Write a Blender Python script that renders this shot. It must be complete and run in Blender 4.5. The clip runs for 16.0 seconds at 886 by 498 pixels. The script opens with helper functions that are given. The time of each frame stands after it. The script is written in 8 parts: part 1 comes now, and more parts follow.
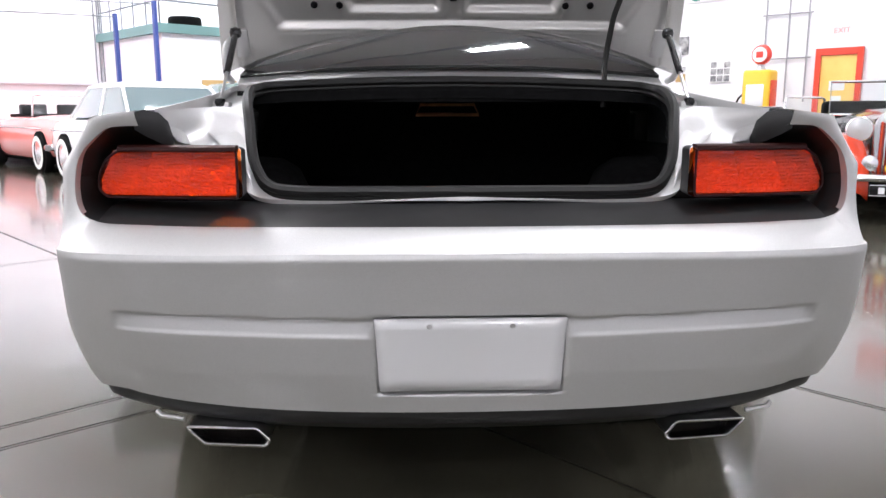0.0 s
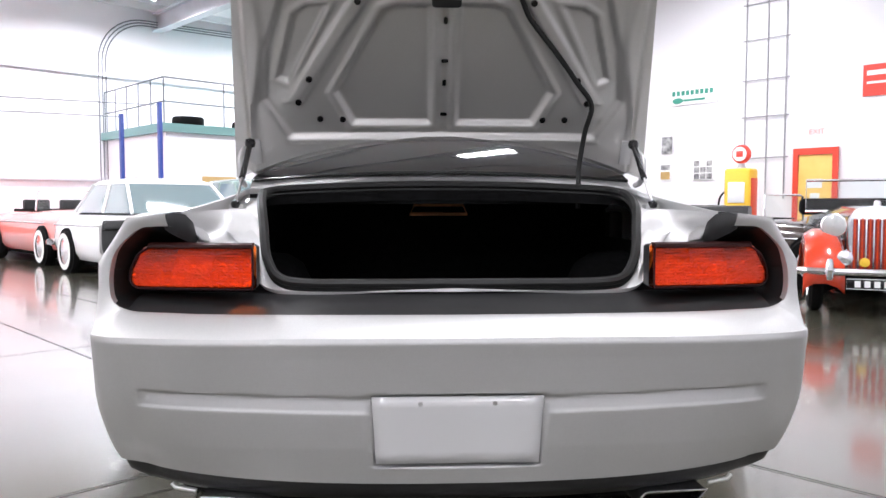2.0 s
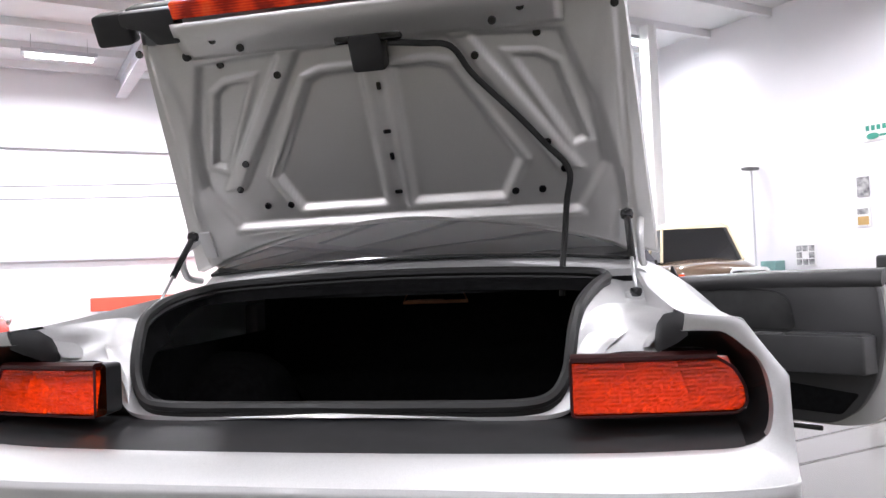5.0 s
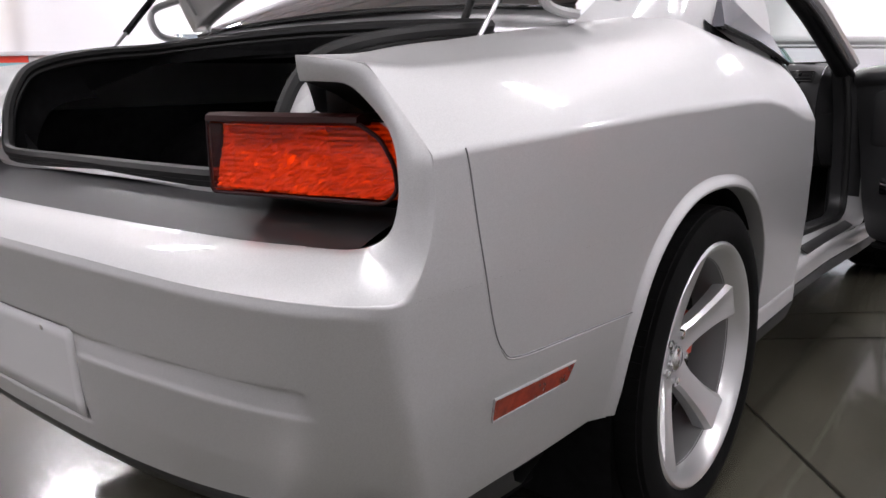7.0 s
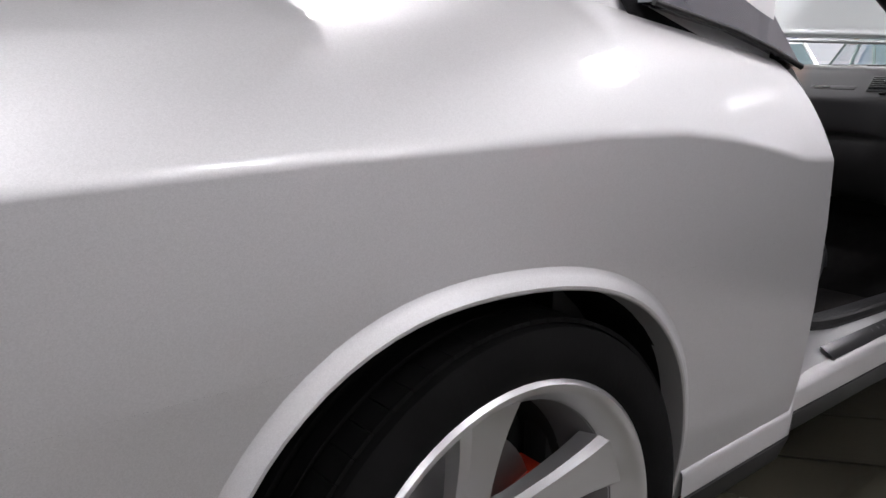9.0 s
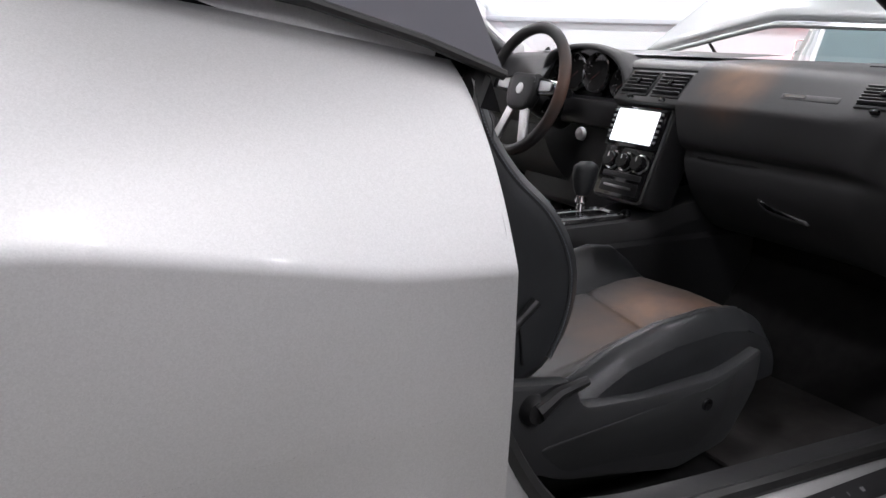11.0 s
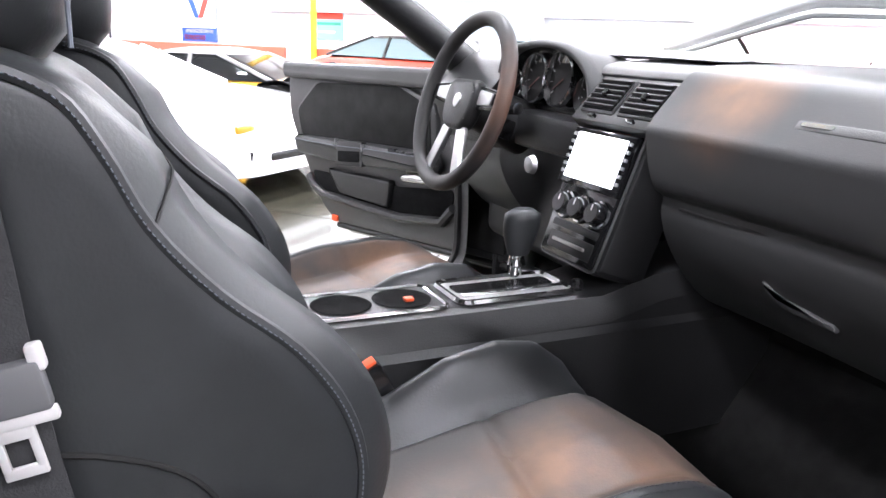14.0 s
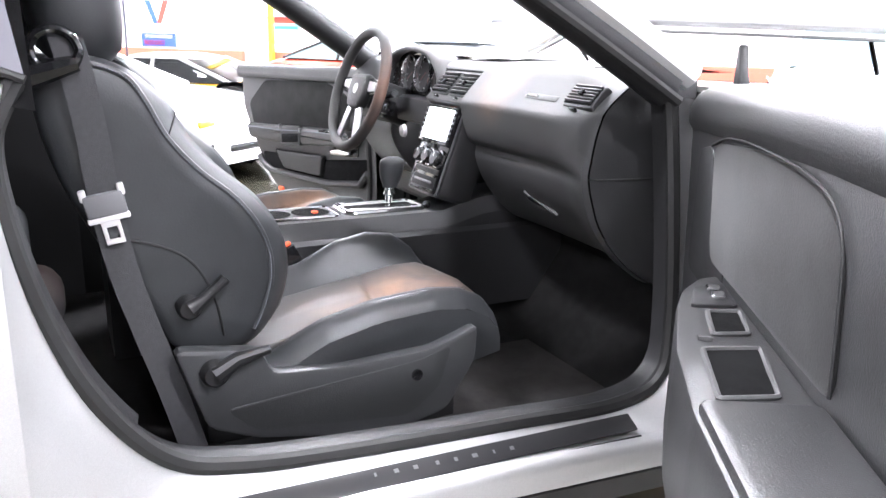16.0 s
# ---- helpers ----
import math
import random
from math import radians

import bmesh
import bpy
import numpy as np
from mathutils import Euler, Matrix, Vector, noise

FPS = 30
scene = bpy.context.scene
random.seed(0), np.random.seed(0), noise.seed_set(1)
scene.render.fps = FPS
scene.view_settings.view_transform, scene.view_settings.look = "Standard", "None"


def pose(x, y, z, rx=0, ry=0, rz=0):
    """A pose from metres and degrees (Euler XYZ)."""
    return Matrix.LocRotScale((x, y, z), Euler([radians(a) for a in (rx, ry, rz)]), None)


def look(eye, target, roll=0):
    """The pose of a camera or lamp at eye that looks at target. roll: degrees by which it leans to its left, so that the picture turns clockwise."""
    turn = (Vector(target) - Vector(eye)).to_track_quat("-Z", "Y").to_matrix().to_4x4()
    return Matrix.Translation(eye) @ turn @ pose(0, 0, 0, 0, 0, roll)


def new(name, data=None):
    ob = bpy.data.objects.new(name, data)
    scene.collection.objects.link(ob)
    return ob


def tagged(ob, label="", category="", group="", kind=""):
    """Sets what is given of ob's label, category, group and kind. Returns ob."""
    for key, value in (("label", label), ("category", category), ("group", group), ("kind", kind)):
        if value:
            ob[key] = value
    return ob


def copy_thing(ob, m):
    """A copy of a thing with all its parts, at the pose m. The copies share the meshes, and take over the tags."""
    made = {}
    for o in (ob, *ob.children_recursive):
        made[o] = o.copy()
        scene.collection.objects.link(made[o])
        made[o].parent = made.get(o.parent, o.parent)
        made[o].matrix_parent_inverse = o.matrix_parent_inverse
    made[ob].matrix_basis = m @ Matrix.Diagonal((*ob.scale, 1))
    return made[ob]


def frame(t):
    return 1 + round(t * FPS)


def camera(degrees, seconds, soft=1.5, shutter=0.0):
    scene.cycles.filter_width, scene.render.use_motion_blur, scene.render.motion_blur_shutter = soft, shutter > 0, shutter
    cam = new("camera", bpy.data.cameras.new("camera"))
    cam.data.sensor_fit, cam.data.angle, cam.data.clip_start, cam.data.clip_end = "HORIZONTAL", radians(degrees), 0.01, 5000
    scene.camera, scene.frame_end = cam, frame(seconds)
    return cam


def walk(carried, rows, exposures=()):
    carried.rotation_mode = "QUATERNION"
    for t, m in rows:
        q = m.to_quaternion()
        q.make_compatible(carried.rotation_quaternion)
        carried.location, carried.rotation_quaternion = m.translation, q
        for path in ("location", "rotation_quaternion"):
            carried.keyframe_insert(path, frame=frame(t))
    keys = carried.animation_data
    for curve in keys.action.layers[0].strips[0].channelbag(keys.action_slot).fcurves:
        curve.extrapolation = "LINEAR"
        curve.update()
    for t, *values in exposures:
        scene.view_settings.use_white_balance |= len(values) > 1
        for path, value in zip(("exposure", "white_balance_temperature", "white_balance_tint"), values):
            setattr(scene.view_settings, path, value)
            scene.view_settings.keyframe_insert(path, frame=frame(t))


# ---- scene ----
cam = camera(60.2, 16.0)
PATH = [
    (0, (-0.099, -1.56, 1.036), (-0.028, 0.407, 0.683), -0.1),
    (0.5, (-0.105, -1.651, 1.04), (-0.04, 0.324, 0.732), 0.6),
    (1, (-0.105, -1.732, 1.063), (-0.037, 0.256, 0.86), -0.3),
    (1.5, (-0.101, -1.778, 1.057), (-0.011, 0.216, 0.944), -0.0),
    (2, (-0.099, -1.786, 1.056), (-0.01, 0.209, 0.945), -0.0),
    (2.5, (-0.095, -1.772, 1.061), (-0.005, 0.224, 0.974), 0.1),
    (3, (-0.088, -1.691, 1.075), (-0.018, 0.306, 1.147), 0.1),
    (3.2, (-0.059, -1.651, 1.07), (-0.016, 0.346, 1.178), 0.1),
    (5.3, (0.723, -1.256, 1.142), (0.188, 0.671, 1.148), -0.7),
    (5.5, (0.812, -1.194, 1.094), (0.189, 0.705, 1.034), 0.7),
    (6, (1.08, -0.993, 1.028), (0.176, 0.76, 0.695), 0.0),
    (6.5, (1.311, -0.784, 1.01), (0.224, 0.837, 0.571), -0.5),
    (7, (1.477, -0.558, 1.009), (0.256, 0.965, 0.573), -0.8),
    (7.5, (1.578, -0.333, 1.007), (0.22, 1.074, 0.589), -1.2),
    (8, (1.555, -0.08, 0.988), (0.149, 1.276, 0.558), 0.7),
    (8.5, (1.548, 0.158, 1.019), (0.113, 1.47, 0.551), 1.4),
    (9, (1.52, 0.452, 1.024), (0.032, 1.708, 0.565), 0.8),
    (9.5, (1.501, 0.72, 1.049), (-0.035, 1.906, 0.566), 1.3),
    (10, (1.504, 0.99, 1.045), (-0.042, 2.164, 0.562), 1.4),
    (10.2, (1.528, 1.116, 1.052), (-0.064, 2.22, 0.555), 1.8),
    (12.3, (1.167, 1.878, 1.065), (-0.542, 2.776, 0.546), 2.1),
    (12.5, (1.137, 1.934, 1.063), (-0.581, 2.815, 0.543), 2.2),
    (13, (1.093, 2.032, 1.066), (-0.645, 2.874, 0.546), 2.1),
    (13.5, (1.084, 2.073, 1.07), (-0.669, 2.883, 0.551), 2.1),
    (14, (1.098, 2.077, 1.07), (-0.655, 2.887, 0.547), 2.2),
    (14.5, (1.229, 2.048, 1.074), (-0.501, 2.907, 0.555), 2.2),
    (15, (1.414, 1.999, 1.077), (-0.279, 2.93, 0.561), 1.8),
    (15.5, (1.624, 1.955, 1.085), (-0.086, 2.858, 0.573), 1.5),
    (16, (1.849, 1.937, 1.089), (0.134, 2.826, 0.572), 1.5),
]
EXPOSURES = [(0.0, -0.05, 6300, 7), (1.0, -0.05, 6300, 7), (2.5, 0.02, 6270, 7), (3.0, 0.2, 6270, 7), (5.3, -0.12, 6300, 9), (5.7, -0.52, 6400, 10), (6.2, -0.74, 6450, 10), (7.0, -0.58, 6450, 10),
             (8.0, -0.25, 6400, 9), (9.0, -0.52, 6400, 9), (9.5, -0.61, 6400, 9), (10.2, -0.64, 6400, 8), (11.4, -0.05, 6300, 8), (12.4, 0.75, 6200, 8), (13.0, 1.0, 6200, 8), (14.3, 1.2, 6150, 8), (15.3, 1.55, 6150, 8), (16.0, 1.72, 6150, 8)]
walk(cam, [(t, look(eye, target, roll)) for t, eye, target, roll in PATH], EXPOSURES)
LAMP_POWER = 196

# ---- light: a closed hall under ceiling fixtures, a little daylight beyond ----
world = bpy.data.worlds.new("world")
world.use_nodes = True
scene.world = world
sky = world.node_tree.nodes.new("ShaderNodeTexSky")
sky.sky_type, sky.sun_disc, sky.sun_elevation, sky.sun_rotation = "NISHITA", False, radians(45), radians(200)
world.node_tree.links.new(sky.outputs["Color"], world.node_tree.nodes["Background"].inputs["Color"])
world.node_tree.nodes["Background"].inputs["Strength"].default_value = 0.1

# hall axes: the car stands askew in the hall
HU = Vector((0.743, 0.669, 0.0))     # towards the wall with the red door
HV = Vector((-0.669, 0.743, 0.0))    # towards the wall with the posters
HALL_TURN = math.degrees(math.atan2(HU.y, HU.x))
CEIL = 6.0


def hall(u, v, z=0.0):
    """A place in the hall's own axes."""
    p = HU * u + HV * v
    return Vector((p.x, p.y, z))


LAMP_GRID = [(u, v) for u in (-16.0, -10.0, -4.4, 0.6, 5.6, 10.4) for v in (-7.0, -1.0, 4.6, 10.0, 15.2)]
for i, (u, v) in enumerate(LAMP_GRID):
    data = bpy.data.lights.new("tube_light", "AREA")
    data.shape, data.size, data.size_y, data.energy, data.color = "RECTANGLE", 1.2, 0.14, LAMP_POWER * (1.55 if v > 8 else 1.0), (1.0, 0.955, 1.0)
    lamp = new("tube_light", data)
    p = hall(u, v, CEIL - 0.42)
    lamp.matrix_world = Matrix.Translation(p) @ pose(0, 0, 0, 0, 0, HALL_TURN)

# ---- materials ----
def mat(name, base, rough=0.5, metal=0.0, vary=0.0, scale=8.0, bump=0.0, bump_scale=60.0, coat=0.0, coat_rough=0.05,
        emit=None, emit_power=0.0, transmission=0.0, alpha=1.0, ior=1.45, base2=None, rough_vary=0.0, spec=0.5, sheen=0.0):
    m = bpy.data.materials.new(name)
    m.use_nodes = True
    nt = m.node_tree
    b = nt.nodes["Principled BSDF"]
    b.inputs["Base Color"].default_value = (*base, 1)
    b.inputs["Roughness"].default_value = rough
    b.inputs["Metallic"].default_value = metal
    b.inputs["Coat Weight"].default_value = coat
    b.inputs["Coat Roughness"].default_value = coat_rough
    b.inputs["Transmission Weight"].default_value = transmission
    b.inputs["Alpha"].default_value = alpha
    b.inputs["IOR"].default_value = ior
    b.inputs["Specular IOR Level"].default_value = spec
    b.inputs["Sheen Weight"].default_value = sheen
    if emit:
        b.inputs["Emission Color"].default_value = (*emit, 1)
        b.inputs["Emission Strength"].default_value = emit_power
    if vary or base2 or bump or rough_vary:
        tc = nt.nodes.new("ShaderNodeTexCoord")
        n1 = nt.nodes.new("ShaderNodeTexNoise")
        n1.inputs["Scale"].default_value, n1.inputs["Detail"].default_value = scale, 6
        nt.links.new(tc.outputs["Object"], n1.inputs["Vector"])
        if vary or base2:
            ramp = nt.nodes.new("ShaderNodeValToRGB")
            c2 = base2 or tuple(max(0, c * (1 - vary)) for c in base)
            ramp.color_ramp.elements[0].position, ramp.color_ramp.elements[1].position = 0.32, 0.68
            ramp.color_ramp.elements[0].color, ramp.color_ramp.elements[1].color = (*c2, 1), (*base, 1)
            nt.links.new(n1.outputs["Fac"], ramp.inputs["Fac"])
            nt.links.new(ramp.outputs["Color"], b.inputs["Base Color"])
        if rough_vary:
            mr = nt.nodes.new("ShaderNodeMapRange")
            mr.inputs["To Min"].default_value, mr.inputs["To Max"].default_value = max(0.02, rough - rough_vary), rough + rough_vary
            nt.links.new(n1.outputs["Fac"], mr.inputs["Value"])
            nt.links.new(mr.outputs["Result"], b.inputs["Roughness"])
        if bump:
            n2 = nt.nodes.new("ShaderNodeTexNoise")
            n2.inputs["Scale"].default_value, n2.inputs["Detail"].default_value = bump_scale, 4
            nt.links.new(tc.outputs["Object"], n2.inputs["Vector"])
            bp = nt.nodes.new("ShaderNodeBump")
            bp.inputs["Strength"].default_value, bp.inputs["Distance"].default_value = bump, 0.002
            nt.links.new(n2.outputs["Fac"], bp.inputs["Height"])
            nt.links.new(bp.outputs["Normal"], b.inputs["Normal"])
    return m


def flake_paint(name, base, rough=0.50, metal=0.72):
    """Metallic car paint: fine flakes under a clear coat."""
    m = mat(name, base, rough, metal, coat=0.45, coat_rough=0.055)
    nt = m.node_tree
    b = nt.nodes["Principled BSDF"]
    tc = nt.nodes.new("ShaderNodeTexCoord")
    v = nt.nodes.new("ShaderNodeTexVoronoi")
    v.inputs["Scale"].default_value = 900
    nt.links.new(tc.outputs["Object"], v.inputs["Vector"])
    mix = nt.nodes.new("ShaderNodeMixRGB")
    mix.inputs["Color1"].default_value = (*[c * 0.92 for c in base], 1)
    mix.inputs["Color2"].default_value = (*[min(1, c * 1.06) for c in base], 1)
    nt.links.new(v.outputs["Color"], mix.inputs["Fac"])
    nt.links.new(mix.outputs["Color"], b.inputs["Base Color"])
    return m


SILVER = flake_paint("silver_paint", (0.57, 0.57, 0.57))
SILVER_IN = flake_paint("silver_paint_inner", (0.56, 0.552, 0.54), 0.42, 0.7)
BLACK_PL = mat("black_plastic", (0.016, 0.016, 0.017), 0.45, vary=0.3, scale=30, bump=0.15, bump_scale=400)
GLOSS_BLACK = mat("gloss_black", (0.008, 0.008, 0.009), 0.12, coat=0.5)
RUBBER = mat("rubber", (0.012, 0.012, 0.012), 0.55, vary=0.3, scale=20, bump=0.1, bump_scale=200)
TYRE = mat("tyre_rubber", (0.006, 0.006, 0.006), 0.8, vary=0.35, scale=14, bump=0.25, bump_scale=120, spec=0.12)
CARPET = mat("black_carpet", (0.008, 0.008, 0.0085), 0.95, vary=0.5, scale=40, bump=0.6, bump_scale=700, spec=0.1)
CHROME = mat("chrome", (0.86, 0.86, 0.87), 0.08, 1.0)
ALLOY = mat("alloy", (0.64, 0.64, 0.64), 0.34, 0.80, coat=0.35)
STEEL = mat("steel", (0.5, 0.5, 0.5), 0.35, 0.9, rough_vary=0.1, scale=30)
BRAKE_RED = mat("caliper_red", (0.55, 0.05, 0.02), 0.35, coat=0.3)
DARK_GLASS = mat("tinted_glass", (0.012, 0.013, 0.014), 0.03, spec=0.5)
PLATE_W = mat("plate_blank", (0.68, 0.68, 0.69), 0.25, 0.15, coat=0.6, bump=0.06, bump_scale=7)


def clear_glass(name, tint=(0.9, 0.95, 0.94), mixing=0.10):
    """Thin pane: mostly lets light straight through, with a mirror share."""
    m = bpy.data.materials.new(name)
    m.use_nodes = True
    nt = m.node_tree
    nt.nodes.remove(nt.nodes["Principled BSDF"])
    t = nt.nodes.new("ShaderNodeBsdfTransparent")
    t.inputs["Color"].default_value = (*tint, 1)
    g = nt.nodes.new("ShaderNodeBsdfGlossy")
    g.inputs["Roughness"].default_value = 0.02
    mx = nt.nodes.new("ShaderNodeMixShader")
    mx.inputs["Fac"].default_value = mixing
    nt.links.new(t.outputs[0], mx.inputs[1])
    nt.links.new(g.outputs[0], mx.inputs[2])
    nt.links.new(mx.outputs[0], nt.nodes["Material Output"].inputs["Surface"])
    return m


GLASS = clear_glass("clear_glass")
PALE_GLASS = mat("pale_green_glass", (0.14, 0.19, 0.20), 0.03, coat=1.0, coat_rough=0.01)


def math_node(nt, op, a, b=None, c=None):
    n = nt.nodes.new("ShaderNodeMath")
    n.operation = op
    for k, v in enumerate((a, b, c)):
        if v is None:
            continue
        if isinstance(v, (int, float)):
            n.inputs[k].default_value = v
        else:
            nt.links.new(v, n.inputs[k])
    return n.outputs[0]


def lens_red(name, base=(0.82, 0.034, 0.002)):
    """Red lamp lens: moulded bars; reflector glints and darker top painted in as colour."""
    m = mat(name, base, 0.25, coat=0.9, coat_rough=0.03, spec=0.3)
    nt = m.node_tree
    b = nt.nodes["Principled BSDF"]
    tc = nt.nodes.new("ShaderNodeTexCoord")
    sep = nt.nodes.new("ShaderNodeSeparateXYZ")
    nt.links.new(tc.outputs["Object"], sep.inputs[0])
    x, z = sep.outputs["X"], sep.outputs["Z"]
    # fine horizontal bars, broken by broad uprights
    bars = math_node(nt, "SINE", math_node(nt, "MULTIPLY", z, 1100.0))
    nz = nt.nodes.new("ShaderNodeTexNoise")
    nz.inputs["Scale"].default_value, nz.inputs["Detail"].default_value = 22, 2
    nt.links.new(tc.outputs["Object"], nz.inputs["Vector"])
    wide = math_node(nt, "SINE", math_node(nt, "MULTIPLY", x, 62.0))
    # small bright spots painted as reflector glints, crowding towards the bottom
    mp = nt.nodes.new("ShaderNodeMapping")
    mp.inputs["Scale"].default_value = (60, 10, 165)
    nt.links.new(tc.outputs["Object"], mp.inputs["Vector"])
    vo = nt.nodes.new("ShaderNodeTexVoronoi")
    vo.inputs["Scale"].default_value = 1.0
    nt.links.new(mp.outputs["Vector"], vo.inputs["Vector"])
    spot = math_node(nt, "SUBTRACT", 0.55, vo.outputs["Distance"])
    lowness = nt.nodes.new("ShaderNodeMapRange")
    lowness.inputs["From Min"].default_value, lowness.inputs["From Max"].default_value = 0.935, 0.865
    nt.links.new(z, lowness.inputs["Value"])
    facet_glints = math_node(nt, "MULTIPLY", math_node(nt, "MAXIMUM", spot, 0.0), math_node(nt, "MULTIPLY_ADD", lowness.outputs["Result"], 0.9, 0.15))
    level = math_node(nt, "MULTIPLY_ADD", bars, 0.09, nz.outputs["Fac"])
    level = math_node(nt, "MULTIPLY_ADD", wide, 0.17, level)
    level = math_node(nt, "MULTIPLY_ADD", facet_glints, 1.0, level)
    level = math_node(nt, "MULTIPLY_ADD", lowness.outputs["Result"], 0.18, math_node(nt, "SUBTRACT", level, 0.12))
    ramp = nt.nodes.new("ShaderNodeValToRGB")
    e = ramp.color_ramp.elements
    e[0].position, e[0].color = 0.18, (base[0] * 0.38, base[1] * 0.25, base[2] * 0.3, 1)
    e[1].position, e[1].color = 1.0, (1.0, 0.16, 0.03, 1)
    mid = e.new(0.50)
    mid.color = (*base, 1)
    mid = e.new(0.72)
    mid.color = (0.95, 0.075, 0.004, 1)
    nt.links.new(level, ramp.inputs["Fac"])
    nt.links.new(ramp.outputs["Color"], b.inputs["Base Color"])
    bp = nt.nodes.new("ShaderNodeBump")
    bp.inputs["Strength"].default_value, bp.inputs["Distance"].default_value = 0.2, 0.002
    nt.links.new(level, bp.inputs["Height"])
    nt.links.new(bp.outputs["Normal"], b.inputs["Normal"])
    return m


RED_LENS = lens_red("red_lens")
RED_COVER = clear_glass("red_cover", (0.99, 0.205, 0.028), 0.04)
REFLECTOR = mat("lamp_reflector", (0.96, 0.96, 0.96), 0.26, 0.6)
LAMP_FRAME = mat("lamp_frame", (0.020, 0.002, 0.0015), 0.5, spec=0.3)
MARKER_RED = mat("marker_red", (0.32, 0.028, 0.010), 0.12, coat=0.9, vary=0.45, scale=55)

LEATHER = mat("black_leather", (0.030, 0.0318, 0.034), 0.41, vary=0.3, scale=9, bump=0.14, bump_scale=260, rough_vary=0.06)
LEATHER_BK = mat("seat_back_vinyl", (0.030, 0.030, 0.033), 0.42, vary=0.2, scale=7, bump=0.3, bump_scale=350)
STITCH = mat("grey_stitching", (0.15, 0.165, 0.19), 0.7)
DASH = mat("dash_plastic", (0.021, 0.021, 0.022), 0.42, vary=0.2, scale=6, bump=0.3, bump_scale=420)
# paler dash plastic: overhead light on the dash tops is put into the colour
DASH_PALE = mat("pale_dash_plastic", (0.085, 0.085, 0.086), 0.48, vary=0.2, scale=6, bump=0.35, bump_scale=420)
SILL_METAL = mat("sill_plate_metal", (0.020, 0.020, 0.021), 0.30, 0.0)
SHIELD_FACE = mat("shield_face_plastic", (0.036, 0.037, 0.038), 0.44, vary=0.15, scale=6, bump=0.3, bump_scale=420)
SHIELD = mat("seat_shield_plastic", (0.047, 0.048, 0.050), 0.40, vary=0.15, scale=6, bump=0.3, bump_scale=420)
DOOR_TRIM = mat("door_trim_plastic", (0.034, 0.034, 0.035), 0.36, spec=0.6, coat=0.10, coat_rough=0.4, vary=0.2, scale=6, bump=0.3, bump_scale=420)
SUEDE = mat("black_suede", (0.018, 0.018, 0.018), 0.9, vary=0.45, scale=16, bump=0.3, bump_scale=300, sheen=0.02, spec=0.2)
BELT = mat("belt_webbing", (0.05, 0.05, 0.053), 0.7, vary=0.15, scale=120, bump=0.4, bump_scale=500)
BUCKLE_W = mat("buckle_plastic", (0.62, 0.60, 0.60), 0.35)
BUCKLE_G = mat("buckle_grey", (0.14, 0.14, 0.145), 0.5)
ORANGE = mat("orange_plastic", (0.80, 0.10, 0.03), 0.4)
SCREEN = mat("lit_screen", (0.9, 0.9, 0.95), 0.2, emit=(0.93, 0.95, 1.0), emit_power=2.2)
GAUGE = mat("gauge_face", (0.007, 0.0065, 0.0065), 0.55, vary=0.4, scale=30, spec=0.2)
NEEDLE = mat("needle_red", (0.045, 0.010, 0.008), 0.6)
HEADLINER = mat("headliner_cloth", (0.06, 0.062, 0.06), 0.95, vary=0.1, scale=80)


def bronze_patches(name, base, patch_tint, spots, rough=0.52, bump_scale=240):
    """Dark trim with soft bronze patches, on the seats rubbed-off dye, round a few places; spots: (x, y, z, reach,
    strength).
    """
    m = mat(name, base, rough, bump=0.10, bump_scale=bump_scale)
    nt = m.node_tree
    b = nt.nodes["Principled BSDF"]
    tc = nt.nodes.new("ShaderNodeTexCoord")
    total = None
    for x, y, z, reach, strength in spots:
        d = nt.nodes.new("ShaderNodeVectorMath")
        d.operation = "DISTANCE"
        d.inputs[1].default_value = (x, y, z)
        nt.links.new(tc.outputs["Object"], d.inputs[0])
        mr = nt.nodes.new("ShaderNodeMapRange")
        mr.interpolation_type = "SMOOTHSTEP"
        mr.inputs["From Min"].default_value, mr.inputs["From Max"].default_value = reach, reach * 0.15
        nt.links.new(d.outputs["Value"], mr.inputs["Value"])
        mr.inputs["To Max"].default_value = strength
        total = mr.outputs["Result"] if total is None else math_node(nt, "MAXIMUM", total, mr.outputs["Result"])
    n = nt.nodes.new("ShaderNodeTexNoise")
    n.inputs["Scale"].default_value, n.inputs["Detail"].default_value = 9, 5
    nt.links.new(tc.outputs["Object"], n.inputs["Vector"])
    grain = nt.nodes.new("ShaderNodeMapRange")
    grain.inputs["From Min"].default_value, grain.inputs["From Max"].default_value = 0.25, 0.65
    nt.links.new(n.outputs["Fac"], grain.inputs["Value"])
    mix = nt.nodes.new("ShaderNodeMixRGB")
    mix.inputs["Color1"].default_value, mix.inputs["Color2"].default_value = (*base, 1), (*patch_tint, 1)
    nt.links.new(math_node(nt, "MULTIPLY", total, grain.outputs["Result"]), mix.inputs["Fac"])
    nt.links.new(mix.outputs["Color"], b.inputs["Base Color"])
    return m


